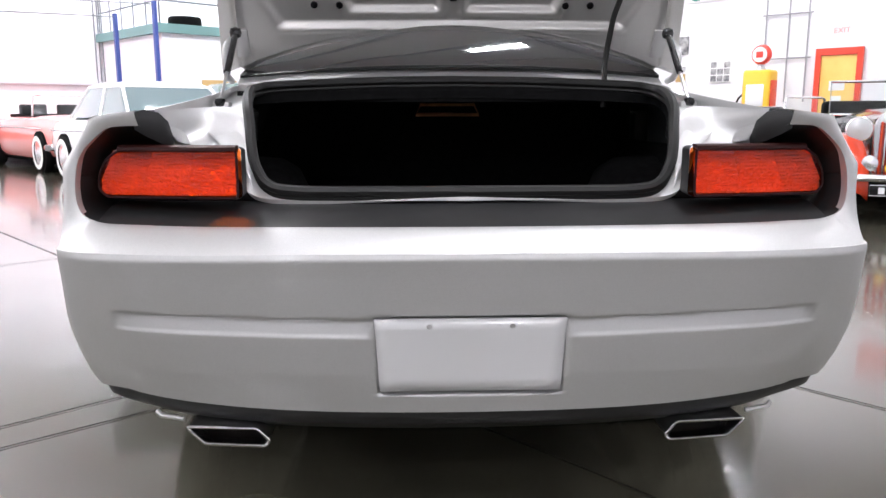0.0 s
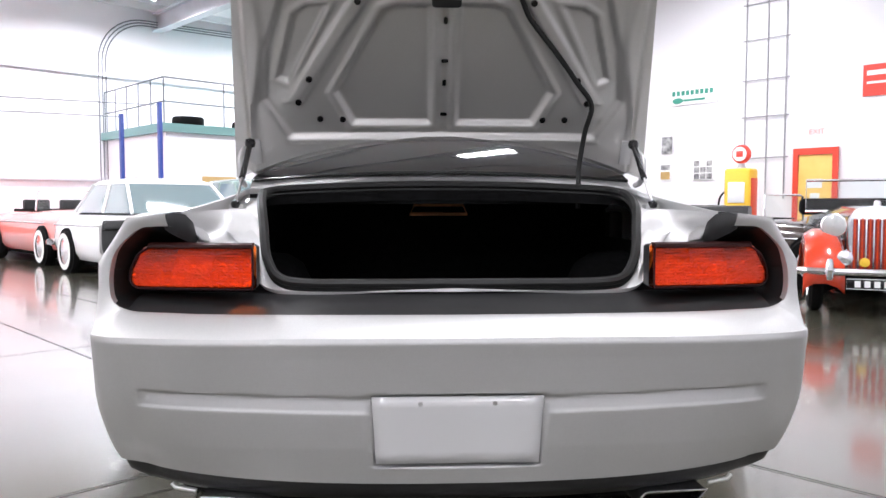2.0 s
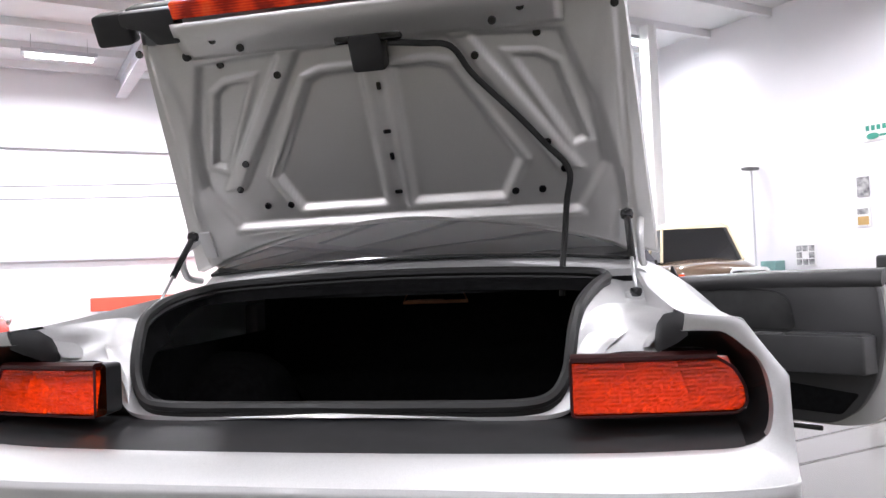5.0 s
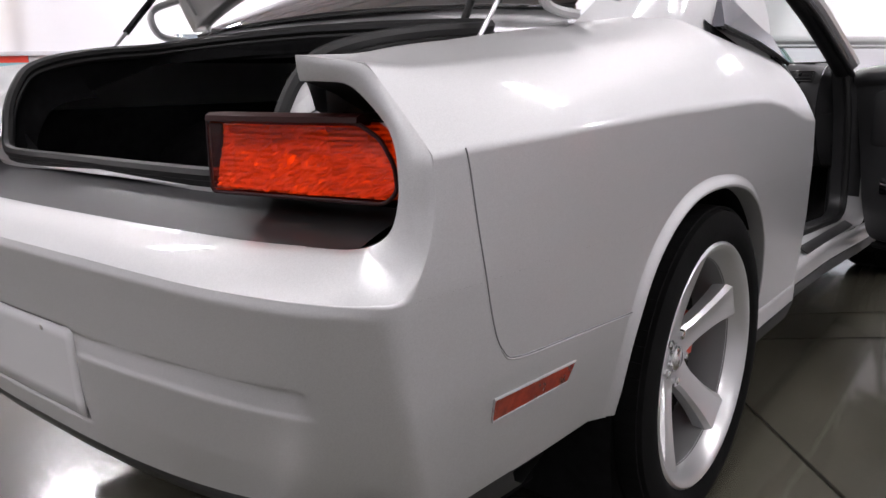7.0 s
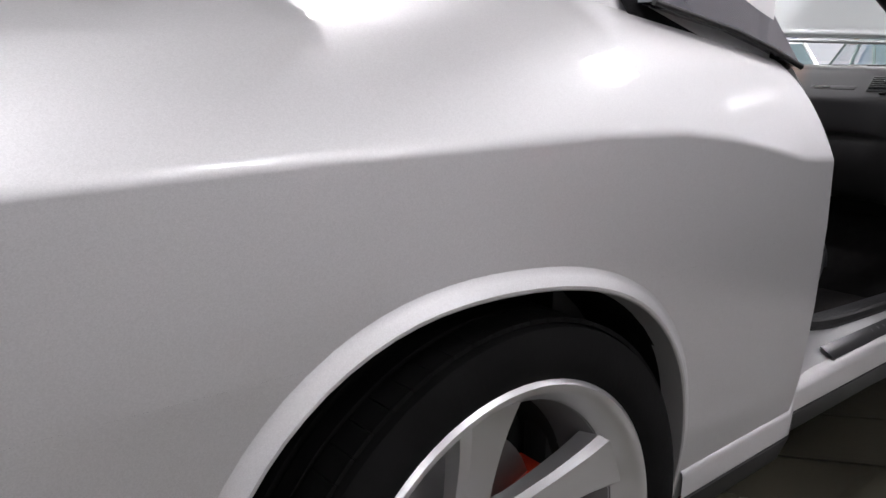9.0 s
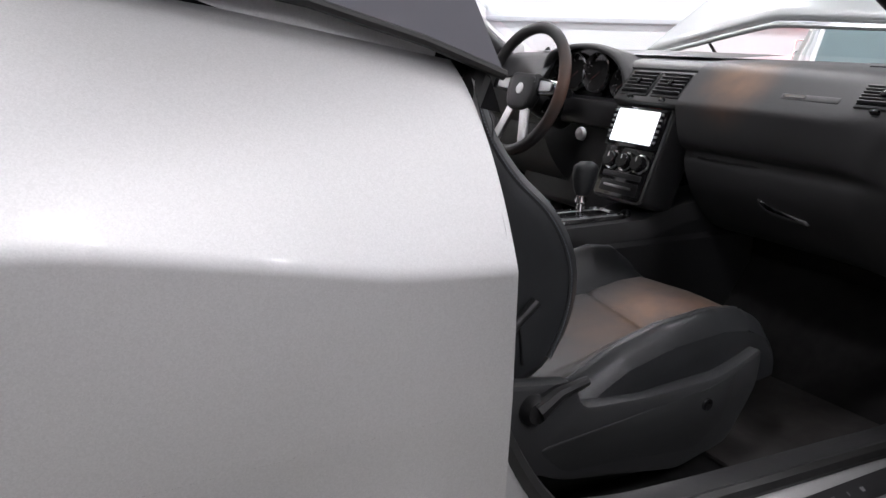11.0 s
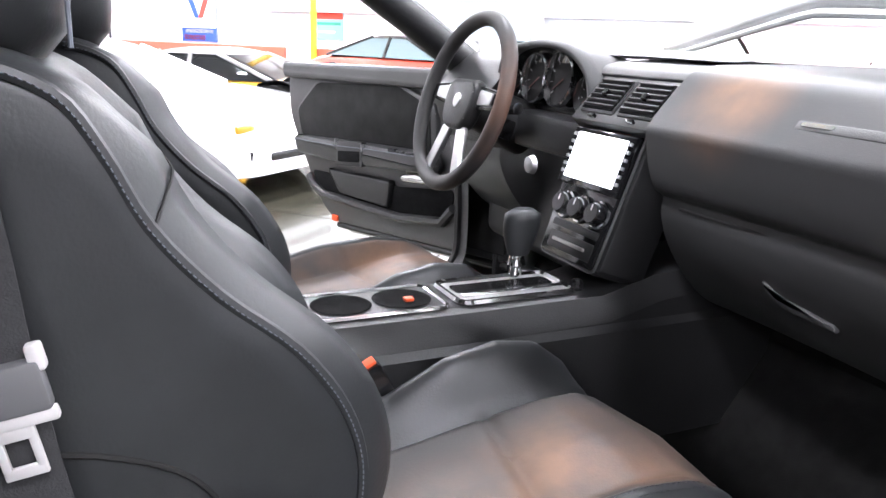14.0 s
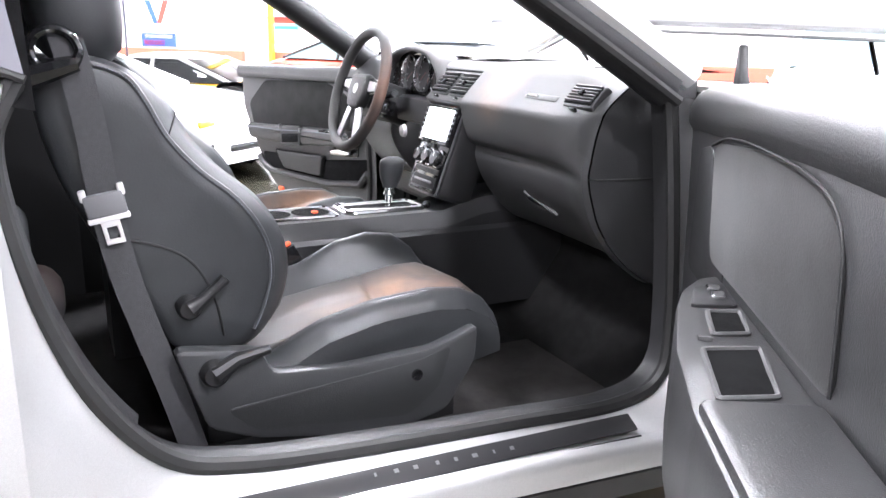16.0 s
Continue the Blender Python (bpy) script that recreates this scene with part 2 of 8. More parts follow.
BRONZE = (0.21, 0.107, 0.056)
WORN = bronze_patches("worn_leather", (0.036, 0.033, 0.032), BRONZE, [(s * 0.40, 2.60 + d, 0.59, 0.19, 1.0) for s, d in ((1, 0.0), (-1, 0.05))] + [(s * 0.42, 2.44 + d, 0.56, 0.17, 0.45) for s, d in ((1, 0.0), (-1, 0.05))])
# the sheen on the rim's right side is painted as bronze colour
SHEEN_RIM = bronze_patches("sheen_wheel_leather", (0.028, 0.027, 0.027), (0.13, 0.06, 0.035), [(-0.24, 2.79, 0.97, 0.15, 1.0)])
DASH_PAD = bronze_patches("dash_pad", (0.038, 0.038, 0.039), (0.21, 0.112, 0.062), [(0.25, 2.91, 1.01, 0.13, 1.0)], 0.46, 420)
WORN_SIDE = bronze_patches("worn_bolster", (0.035, 0.033, 0.033), (0.085, 0.05, 0.04), [(0.43, 1.90, 0.72, 0.10, 1.0)])

# hall
FLOOR_M = mat("polished_concrete", (0.092, 0.087, 0.064), 0.22, vary=0.35, scale=1.6, rough_vary=0.10, bump=0.05, bump_scale=6, coat=0.9, coat_rough=0.09, spec=0.6)
JOINT = mat("floor_joint", (0.022, 0.021, 0.018), 0.95, spec=0.1)
WALL_W = mat("white_wall_panel", (0.82, 0.81, 0.84), 0.55, vary=0.04, scale=0.7)
CEIL_W = mat("white_ceiling", (0.80, 0.80, 0.82), 0.6, vary=0.05, scale=0.8)
BEAM_W = mat("pale_steel_paint", (0.62, 0.62, 0.66), 0.5, vary=0.08, scale=3)
TUBE = mat("lit_tube", (1, 1, 1), 0.3, emit=(1.0, 0.98, 0.96), emit_power=9.0)
TEAL = mat("teal_paint", (0.16, 0.30, 0.29), 0.5)
BLUE = mat("lift_blue", (0.025, 0.055, 0.26), 0.4, coat=0.2)
YELLOW = mat("yellow_paint", (0.85, 0.52, 0.04), 0.4, coat=0.2)
RED = mat("red_paint", (0.72, 0.06, 0.03), 0.4, coat=0.3)
RED_STRIPE = mat("red_barrier", (0.75, 0.13, 0.08), 0.5, vary=0.1, scale=2)
DOOR_Y = mat("amber_door", (0.88, 0.50, 0.10), 0.45, base2=(0.92, 0.68, 0.22), scale=1.2)
GREY_RAIL = mat("grey_rail", (0.20, 0.21, 0.23), 0.5, 0.4)
SIGN_W = mat("sign_white", (0.82, 0.82, 0.82), 0.5)
SIGN_G = mat("sign_green", (0.05, 0.30, 0.22), 0.5)
SIGN_B = mat("sign_blue", (0.04, 0.10, 0.42), 0.5)
SIGN_R = mat("sign_red", (0.75, 0.07, 0.05), 0.5)
FADED_RED = mat("faded_red", (0.78, 0.42, 0.40), 0.6)
PHOTO = mat("dark_print", (0.10, 0.10, 0.11), 0.5, base2=(0.55, 0.55, 0.55), scale=9)
WOOD = mat("pale_wood", (0.55, 0.36, 0.14), 0.5, vary=0.2, scale=5)

# ---- building helpers ----
def link_mesh(name, bm, material, parent=None, label="", smooth=True, angle=35, solid=0.0):
    me = bpy.data.meshes.new(name)
    bmesh.ops.recalc_face_normals(bm, faces=bm.faces)
    bm.to_mesh(me)
    bm.free()
    if smooth:
        me.polygons.foreach_set("use_smooth", [True] * len(me.polygons))
        me.set_sharp_from_angle(angle=radians(angle))
    me.materials.append(material)
    ob = new(name, me)
    if parent:
        ob.parent = parent
    if label:
        tagged(ob, label=label)
    if solid:
        s = ob.modifiers.new("solid", "SOLIDIFY")
        s.thickness, s.offset = solid, -1
    return ob


def part(name, bm, material, parent, label="", **kw):
    return link_mesh(name, bm, material, parent, label, **kw)


def thing(name, label, category, at=(0, 0, 0), turn=0.0, group=""):
    ob = new(name)
    ob.matrix_world = pose(*at, 0, 0, turn)
    return tagged(ob, label, category, group)


def grid(f, nu, nv, bm=None):
    """A sheet of quads: f(u, v) for u, v in 0..1; None leaves a hole."""
    bm = bm or bmesh.new()
    vs = [[None] * (nv + 1) for _ in range(nu + 1)]
    for i in range(nu + 1):
        for j in range(nv + 1):
            p = f(i / nu, j / nv)
            vs[i][j] = bm.verts.new(p) if p is not None else None
    for i in range(nu):
        for j in range(nv):
            q = (vs[i][j], vs[i + 1][j], vs[i + 1][j + 1], vs[i][j + 1])
            if all(q):
                bm.faces.new(q)
    return bm


def lerp_table(table, t):
    """Smooth value between the rows (t, value) of a table."""
    if t <= table[0][0]:
        return table[0][1]
    for (a, va), (b, vb) in zip(table, table[1:]):
        if t <= b:
            k = (t - a) / (b - a)
            return va + (vb - va) * k
    return table[-1][1]


def curve(points, n, closed=False):
    """n + 1 places along a smooth line through the points (centripetal enough for even spacing)."""
    P = [Vector(p) for p in points]
    m = len(P)
    spans = m if closed else m - 1
    out = []
    for k in range(n + (0 if closed else 1)):
        s = k / n * spans
        i = min(int(s), spans - 1)
        t = s - i
        if closed:
            a, b, c, d = (P[(i + o) % m] for o in (-1, 0, 1, 2))
        else:
            a, b, c, d = P[max(i - 1, 0)], P[i], P[min(i + 1, m - 1)], P[min(i + 2, m - 1)]
        out.append(0.5 * ((2 * b) + (c - a) * t + (2 * a - 5 * b + 4 * c - d) * t * t + (3 * b - a - 3 * c + d) * t ** 3))
    return out


def loft(lines, closed=False, caps=False, bm=None):
    bm = bm or bmesh.new()
    rows = [[bm.verts.new(p) for p in line] for line in lines]
    n = len(rows[0])
    for a, b in zip(rows, rows[1:]):
        for j in range(n if closed else n - 1):
            bm.faces.new((a[j], a[(j + 1) % n], b[(j + 1) % n], b[j]))
    if caps:
        bm.faces.new(rows[0])
        bm.faces.new(rows[-1])
    return bm


def tube(points, radius, sides=10, bm=None, closed=False, caps=True):
    """A round bar along the points; radius may be a list."""
    bm = bm or bmesh.new()
    P = [Vector(p) for p in points]
    n = len(P)
    rows = []
    up = None
    for i, p in enumerate(P):
        a, b = (P[i - 1], P[(i + 1) % n]) if closed else (P[max(i - 1, 0)], P[min(i + 1, n - 1)])
        d = (b - a).normalized()
        if up is None:
            up = d.orthogonal().normalized()
        up = (up - d * up.dot(d)).normalized()
        side = d.cross(up)
        r = radius[i] if isinstance(radius, (list, tuple)) else radius
        rows.append([bm.verts.new(p + (up * math.cos(k) + side * math.sin(k)) * r) for k in (2 * math.pi * j / sides for j in range(sides))])
    pairs = list(zip(rows, rows[1:])) + ([(rows[-1], rows[0])] if closed else [])
    for a, b in pairs:
        for j in range(sides):
            bm.faces.new((a[j], a[(j + 1) % sides], b[(j + 1) % sides], b[j]))
    if caps and not closed:
        bm.faces.new(rows[0])
        bm.faces.new(rows[-1])
    return bm


def box(lo, hi, bevel=0.0, seg=2, bm=None, m=None):
    own = bmesh.new()
    c = [(a + b) / 2 for a, b in zip(lo, hi)]
    s = [abs(b - a) for a, b in zip(lo, hi)]
    bmesh.ops.create_cube(own, size=1.0, matrix=Matrix.Translation(c) @ Matrix.Diagonal((*s, 1)))
    if bevel:
        bmesh.ops.bevel(own, geom=own.edges[:], offset=min(bevel, min(s) * 0.49), segments=seg, affect="EDGES", profile=0.5)
    if m:
        own.transform(m)
    return merge(own, bm)


def merge(own, bm):
    if bm is None:
        return own
    me = bpy.data.meshes.new("tmp")
    own.to_mesh(me)
    own.free()
    bm.from_mesh(me)
    bpy.data.meshes.remove(me)
    return bm


def prism(outline, depth, m=None, bevel=0.0, seg=2, bm=None):
    """A flat outline (x, y) given a depth along z, then laid at m."""
    own = bmesh.new()
    f = own.faces.new([own.verts.new((x, y, 0)) for x, y in outline])
    r = bmesh.ops.extrude_face_region(own, geom=[f])
    bmesh.ops.translate(own, verts=[v for v in r["geom"] if isinstance(v, bmesh.types.BMVert)], vec=(0, 0, depth))
    bmesh.ops.recalc_face_normals(own, faces=own.faces)
    if bevel:
        bmesh.ops.bevel(own, geom=own.edges[:], offset=bevel, segments=seg, affect="EDGES", profile=0.5)
    if m:
        own.transform(m)
    return merge(own, bm)


def lathe(profile, sides=32, m=None, bm=None, caps=False):
    """profile: (radius, height) rows, turned about z."""
    own = bmesh.new()
    rows = []
    for r, h in profile:
        rows.append([own.verts.new((r * math.cos(a), r * math.sin(a), h)) for a in (2 * math.pi * k / sides for k in range(sides))])
    for a, b in zip(rows, rows[1:]):
        for j in range(sides):
            own.faces.new((a[j], a[(j + 1) % sides], b[(j + 1) % sides], b[j]))
    if caps:
        own.faces.new(rows[0])
        own.faces.new(rows[-1])
    if m:
        own.transform(m)
    return merge(own, bm)


def mirrored(bm):
    """The same mesh on the other side of x = 0."""
    out = bm.copy()
    for v in out.verts:
        v.co.x = -v.co.x
    return out


def soft_outline(points, r=0.02, n=4):
    """A flat outline with its corners rounded."""
    out = []
    m = len(points)
    for i in range(m):
        a, b, c = (Vector((*points[(i + o) % m], 0)) for o in (-1, 0, 1))
        da, dc = (a - b), (c - b)
        k = min(r, da.length * 0.45, dc.length * 0.45)
        p, q = b + da.normalized() * k, b + dc.normalized() * k
        for j in range(n + 1):
            t = j / n
            v = p * (1 - t) ** 2 + b * 2 * t * (1 - t) + q * t * t
            out.append((v.x, v.y))
    return out


def place(x, y, z, ax, ay, az=(0, 0, 0)):
    """A pose whose own x and y axes run along ax and ay."""
    X = Vector(ax).normalized()
    Y = Vector(ay)
    Y = (Y - X * Y.dot(X)).normalized()
    Z = X.cross(Y)
    m = Matrix((X, Y, Z)).transposed().to_4x4()
    m.translation = (x, y, z)
    return m

# ---- hall ----
U0, U1, V0, V1 = -21.0, 12.8, -12.0, 17.5
TURN = pose(0, 0, 0, 0, 0, HALL_TURN)


def hall_part(name, lo, hi, material, label, bevel=0.0, kind="structure"):
    bm = box(lo, hi, bevel)
    bm.transform(TURN)
    return tagged(link_mesh(name, bm, material, smooth=False), label=label, kind=kind)


hall_part("floor", (U0 - 0.3, V0 - 0.3, -0.2), (U1 + 0.3, V1 + 0.3, 0.0), FLOOR_M, "polished grey-olive concrete floor of the hall")
hall_part("wall_east", (U1, V0 - 0.25, 0), (U1 + 0.25, V1 + 0.25, CEIL), WALL_W, "white painted wall with red door")
hall_part("wall_north", (U0 - 0.25, V1, 0), (U1, V1 + 0.25, CEIL), WALL_W, "white painted wall with a low red band")
hall_part("wall_west", (U0 - 0.25, V0 - 0.25, 0), (U0, V1, CEIL), WALL_W, "white painted hall wall")
hall_part("wall_south", (U0, V0 - 0.25, 0), (U1, V0, CEIL), WALL_W, "white painted hall wall")
bm = box((U0 - 0.3, V0 - 0.3, CEIL), (U1 + 0.3, V1 + 0.3, CEIL + 0.2))
for k in range(20):                      # purlins
    v = V0 + 0.8 + k * 1.5
    box((U0, v - 0.05, CEIL - 0.16), (U1, v + 0.05, CEIL), bm=bm)
bm.transform(TURN)
tagged(link_mesh("ceiling", bm, CEIL_W, smooth=False), label="white ceiling with steel purlins", kind="structure")
for u in (-15.0, -6.5, 2.0, 7.2):                # main beams
    bm = box((u - 0.12, V0, CEIL - 0.62), (u + 0.12, V1, CEIL - 0.57))
    box((u - 0.015, V0, CEIL - 0.57), (u + 0.015, V1, CEIL - 0.2), bm=bm)
    box((u - 0.12, V0, CEIL - 0.2), (u + 0.12, V1, CEIL - 0.15), bm=bm)
    bm.transform(TURN)
    tagged(link_mesh("roof_beam", bm, BEAM_W, smooth=False), label="pale painted steel roof beam", category="beam", group="roof beams", kind="structure")

# ceiling fixtures that carry the light
fix = None
for u, v in LAMP_GRID:
    if fix is None:
        fix = thing("ceiling_light", "white fluorescent fixture hung under the ceiling", "ceiling light", group="ceiling lights")
        bm = prism([(-0.20, 0.0), (0.20, 0.0), (0.12, 0.10), (-0.12, 0.10)], 1.34, place(-0.67, 0, 0, (0, 1, 0), (0, 0, 1)))
        part("housing", bm, BEAM_W, fix, smooth=False)
        for s in (-0.1, 0.1):
            part("tube", tube([(-0.60, s, -0.02), (0.60, s, -0.02)], 0.019, 8), TUBE, fix)
        for s in (-0.5, 0.5):
            part("hanger", tube([(s, 0, 0.1), (s, 0, 0.40)], 0.006, 6), STEEL, fix)
        fix.matrix_world = Matrix.Translation(hall(u, v, CEIL - 0.40)) @ TURN
    else:
        copy_thing(fix, Matrix.Translation(hall(u, v, CEIL - 0.40)) @ TURN)

# sawn joints in the floor, laid as thin dark strips
def joint(a, b, w=0.008):
    A, B = Vector((*a, 0.0)), Vector((*b, 0.0))
    d = (B - A).normalized()
    s = Vector((-d.y, d.x, 0)) * w / 2
    bm = bmesh.new()
    bm.faces.new([bm.verts.new(p + Vector((0, 0, 0.004))) for p in (A - s, B - s, B + s, A + s)])
    tagged(link_mesh("floor_joint", bm, JOINT, smooth=False), label="dark sawn joint in the concrete floor", category="joint", kind="structure")


def along(p, d, a, b):
    d = Vector((*d, 0)).normalized()
    return ((p[0] + d.x * a, p[1] + d.y * a), (p[0] + d.x * b, p[1] + d.y * b))


for p, d in (((1.0, 1.56), (0.66, -0.75)), ((-1.23, 0.87), (0.78, 0.63)), ((1.113, 3.19), (0.75, 0.66)), ((-3.4, 3.3), (0.75, 0.66)),
             ((3.6, 3.1), (0.66, -0.75)), ((-3.2, 4.6), (0.66, -0.75))):
    joint(*along(p, d, -9, 9))

# low red barrier along the poster wall
for a, b in ((-20.5, -9.3), (-8.4, -1.2), (1.2, 5.4)):
    hall_part("red_barrier", (a, V1 - 0.35, 0.50), (b, V1 - 0.22, 0.80), RED_STRIPE, "low red painted barrier along the white wall", 0.02, "")
for a in (-20.3, -15.0, -9.5, -8.2, -4.8, -1.4, 1.4, 5.2):
    hall_part("barrier_post", (a - 0.06, V1 - 0.34, 0.0), (a + 0.06, V1 - 0.24, 0.50), BEAM_W, "white steel post under the red barrier", 0.01, "")

# ---- the silver car: shell ----
CX = 0.017
car = thing("car", "silver two-door muscle car with open trunk, hood and doors", "car", (CX, 0, 0))
HUB_Y, HUB_Z, TYRE_R, ARCH_R = 1.09, 0.365, 0.362, 0.409
FRONT_HUB_Y = 3.98
DOOR_Y0, DOOR_Y1 = 1.876, 3.03


def side_x(y, z):
    """Half width of the side skin below the shoulder line."""
    w = lerp_table([(0.20, 0.845), (0.32, 0.872), (0.45, 0.892), (0.60, 0.902), (0.75, 0.905), (0.96, 0.900)], z)
    hip = 0.018 * math.exp(-((y - 1.15) / 0.45) ** 2) * min(1, max(0, (z - 0.45) / 0.35))
    tail = 0.12 * max(0, 0.5 - y) ** 2
    low = 0.45 * max(0, 0.62 - z) ** 2 * min(1, max(0, (0.9 - y) / 0.6))
    nose = 0.05 * max(0, y - 4.0) ** 2
    return w + hip - tail - low - nose


def shoulder_z(y):
    """Height of the shoulder line along the side."""
    return lerp_table([(0.10, 0.918), (0.30, 0.926), (0.5, 0.933), (0.80, 0.943), (1.2, 0.950), (1.38, 0.945), (1.54, 0.925), (1.76, 0.882),
                       (1.90, 0.872), (3.0, 0.872), (4.7, 0.85)], y)


def top_z(y):
    """Height of the fender's crown beside the trunk and cabin."""
    return lerp_table([(0.10, 1.040), (0.2, 1.043), (0.3, 1.053), (0.45, 1.070), (0.6, 1.086), (0.75, 1.103), (0.9, 1.118), (1.1, 1.138), (1.34, 1.145), (1.9, 1.045), (3.0, 1.02), (4.7, 0.93)], y)


def crown(y, t):
    """Upper skin from the shoulder line (t = 0) to its inner edge (t = 1)."""
    zs, zt = shoulder_z(y), top_z(y)
    xs = side_x(y, zs)
    xi = lerp_table([(0.10, 0.706), (0.5, 0.665), (0.9, 0.655), (1.3, 0.68), (1.9, 0.775), (3.0, 0.76), (4.7, 0.62)], y)
    a = t * math.pi / 2
    x = xs + (xi - xs) * (0.70 * t + 0.30 * (1 - math.cos(a)))
    z = zs + (zt - zs) * (0.52 * t + 0.48 * math.sin(a))
    # towards the tail the crown becomes a flat top with a flat chamfer
    w = math.exp(-max(0.0, y - 0.12) / 0.30)
    xk, zk = xi + (xs - xi) * 0.57, zt - 0.012
    k = min(1.0, t / 0.6)
    xf, zf = (xs + (xk - xs) * k, zs + (zk - zs) * k) if t < 0.6 else (xk + (xi - xk) * (t - 0.6) / 0.4, zk + (zt - zk) * (t - 0.6) / 0.4)
    x, z = x + (xf - x) * w, z + (zf - z) * w
    return Vector((x, y, z))


def end_y(z):
    """Where the side skin ends towards the lamp bay."""
    return 0.10 + 0.042 * max(0.0, min(1.0, (z - 0.748) / 0.07))


def end_crown(t):
    return 0.142 - 0.048 * t ** 1.3


def arch_r(dy, dz, r):
    """The arch is a little squarer than a circle, and higher behind the hub."""
    a = math.atan2(max(dz, 0), dy)
    return r * (1 + (0.07 if dy < 0 else 0.035) * math.sin(2 * a) ** 2 + 0.030 * math.exp(-((a - 1.95) / 0.42) ** 2))


def cut_arch(bm, hub_y, r):
    """Open the wheel arch in the side skin and round its rim."""
    def over(v):
        dy, dz = v.co.y - hub_y, v.co.z - HUB_Z
        return math.hypot(dy, dz) - arch_r(dy, dz, r)
    bad = [f for f in bm.faces if all(over(v) < 0 for v in f.verts)]
    bmesh.ops.delete(bm, geom=bad, context="FACES")
    for v in bm.verts:
        dy, dz = v.co.y - hub_y, v.co.z - HUB_Z
        d = math.hypot(dy, dz)
        if over(v) < 0.001 and dz > -0.16 and d > 1e-4 and any(e.is_boundary for e in v.link_edges):
            k = arch_r(dy, dz, r) / d
            v.co.y, v.co.z = hub_y + dy * k, HUB_Z + dz * k
            v.co.x = side_x(v.co.y, v.co.z)


def y_corner(z):
    return 0.25 + 0.10 * max(0, min(1, (0.748 - z) / 0.35))


def low_edge(y):
    """Lower edge of the painted side skin."""
    return lerp_table([(0.0, 0.419), (0.36, 0.417), (0.45, 0.394), (0.66, 0.346), (0.75, 0.326), (0.82, 0.315), (1.5, 0.315), (1.9, 0.335), (3.0, 0.32), (4.7, 0.30)], y)


CREASE = 0.748


def rear_curve(z, a):
    """Plan of the rear bumper at height z; a runs 0..1 from the middle round the corner."""
    n = 3.0 + 2.4 * max(0, min(1, (z - 0.40) / 0.34))
    y0 = lerp_table([(0.30, 0.06), (0.385, 0.032), (0.48, 0.012), (0.60, -0.002), (0.70, -0.014), (0.735, -0.020), (0.748, -0.016)], z)
    ye = y_corner(z)
    W = side_x(ye, z)
    c, q = math.cos(a * math.pi / 2), math.sin(a * math.pi / 2)
    r = (c ** n + q ** n) ** (-1 / n)
    x = W * q * r
    y = y0 + (ye - y0) * (1 - c * r)
    k = max(0.0, min(1.0, (y - 0.02) / 0.08)) * max(0.0, min(1.0, (x / W - 0.88) / 0.08))
    x += (side_x(y, z) - x) * k * k * (3 - 2 * k)
    return x, y


def groove(x, z):
    """Depth of the two long recesses beside the plate, and of the plate's niche."""
    ax = abs(x)
    d = 0.0
    edge = lambda v, lo, hi, s: max(0, min(1, (v - lo) / s)) * max(0, min(1, (hi - v) / s))
    zt = 0.608 + 0.016 * max(0, ax - 0.25) / 0.5
    if ax > 0.20:
        d += 0.014 * edge(z, zt - 0.045, zt, 0.006) * edge(ax, 0.21, 0.755 + (0.62 - z) * 0.3, 0.012) * max(0, min(1, (z - zt + 0.05) / 0.045))
    d += 0.021 * edge(z, 0.428, 0.614, 0.010) * edge(ax + (0.60 - z) * 0.06, -1, 0.213, 0.012)
    return d


bumper = None
for sgn in (1, -1):
    def f(u, v, sgn=sgn):
        x0, y0 = rear_curve(0.5, u)
        zb = 0.385 + 0.022 * (min(x0, 0.87) / 0.75) ** 2 + 0.004 * (min(x0, 0.87) / 0.87) ** 6
        z = zb + (CREASE - zb) * v
        x, y = rear_curve(z, u)
        return Vector((sgn * x, y + groove(x, z) * max(0, min(1, (0.25 - y) / 0.1)), z))
    bm = grid(f, 110, 90, bmesh.new() if bumper is None else bumper)
    bumper = bm
bmesh.ops.remove_doubles(bumper, verts=bumper.verts, dist=0.0005)
part("rear_bumper", bumper, SILVER, car, "silver painted rear bumper with a plate niche", angle=50)

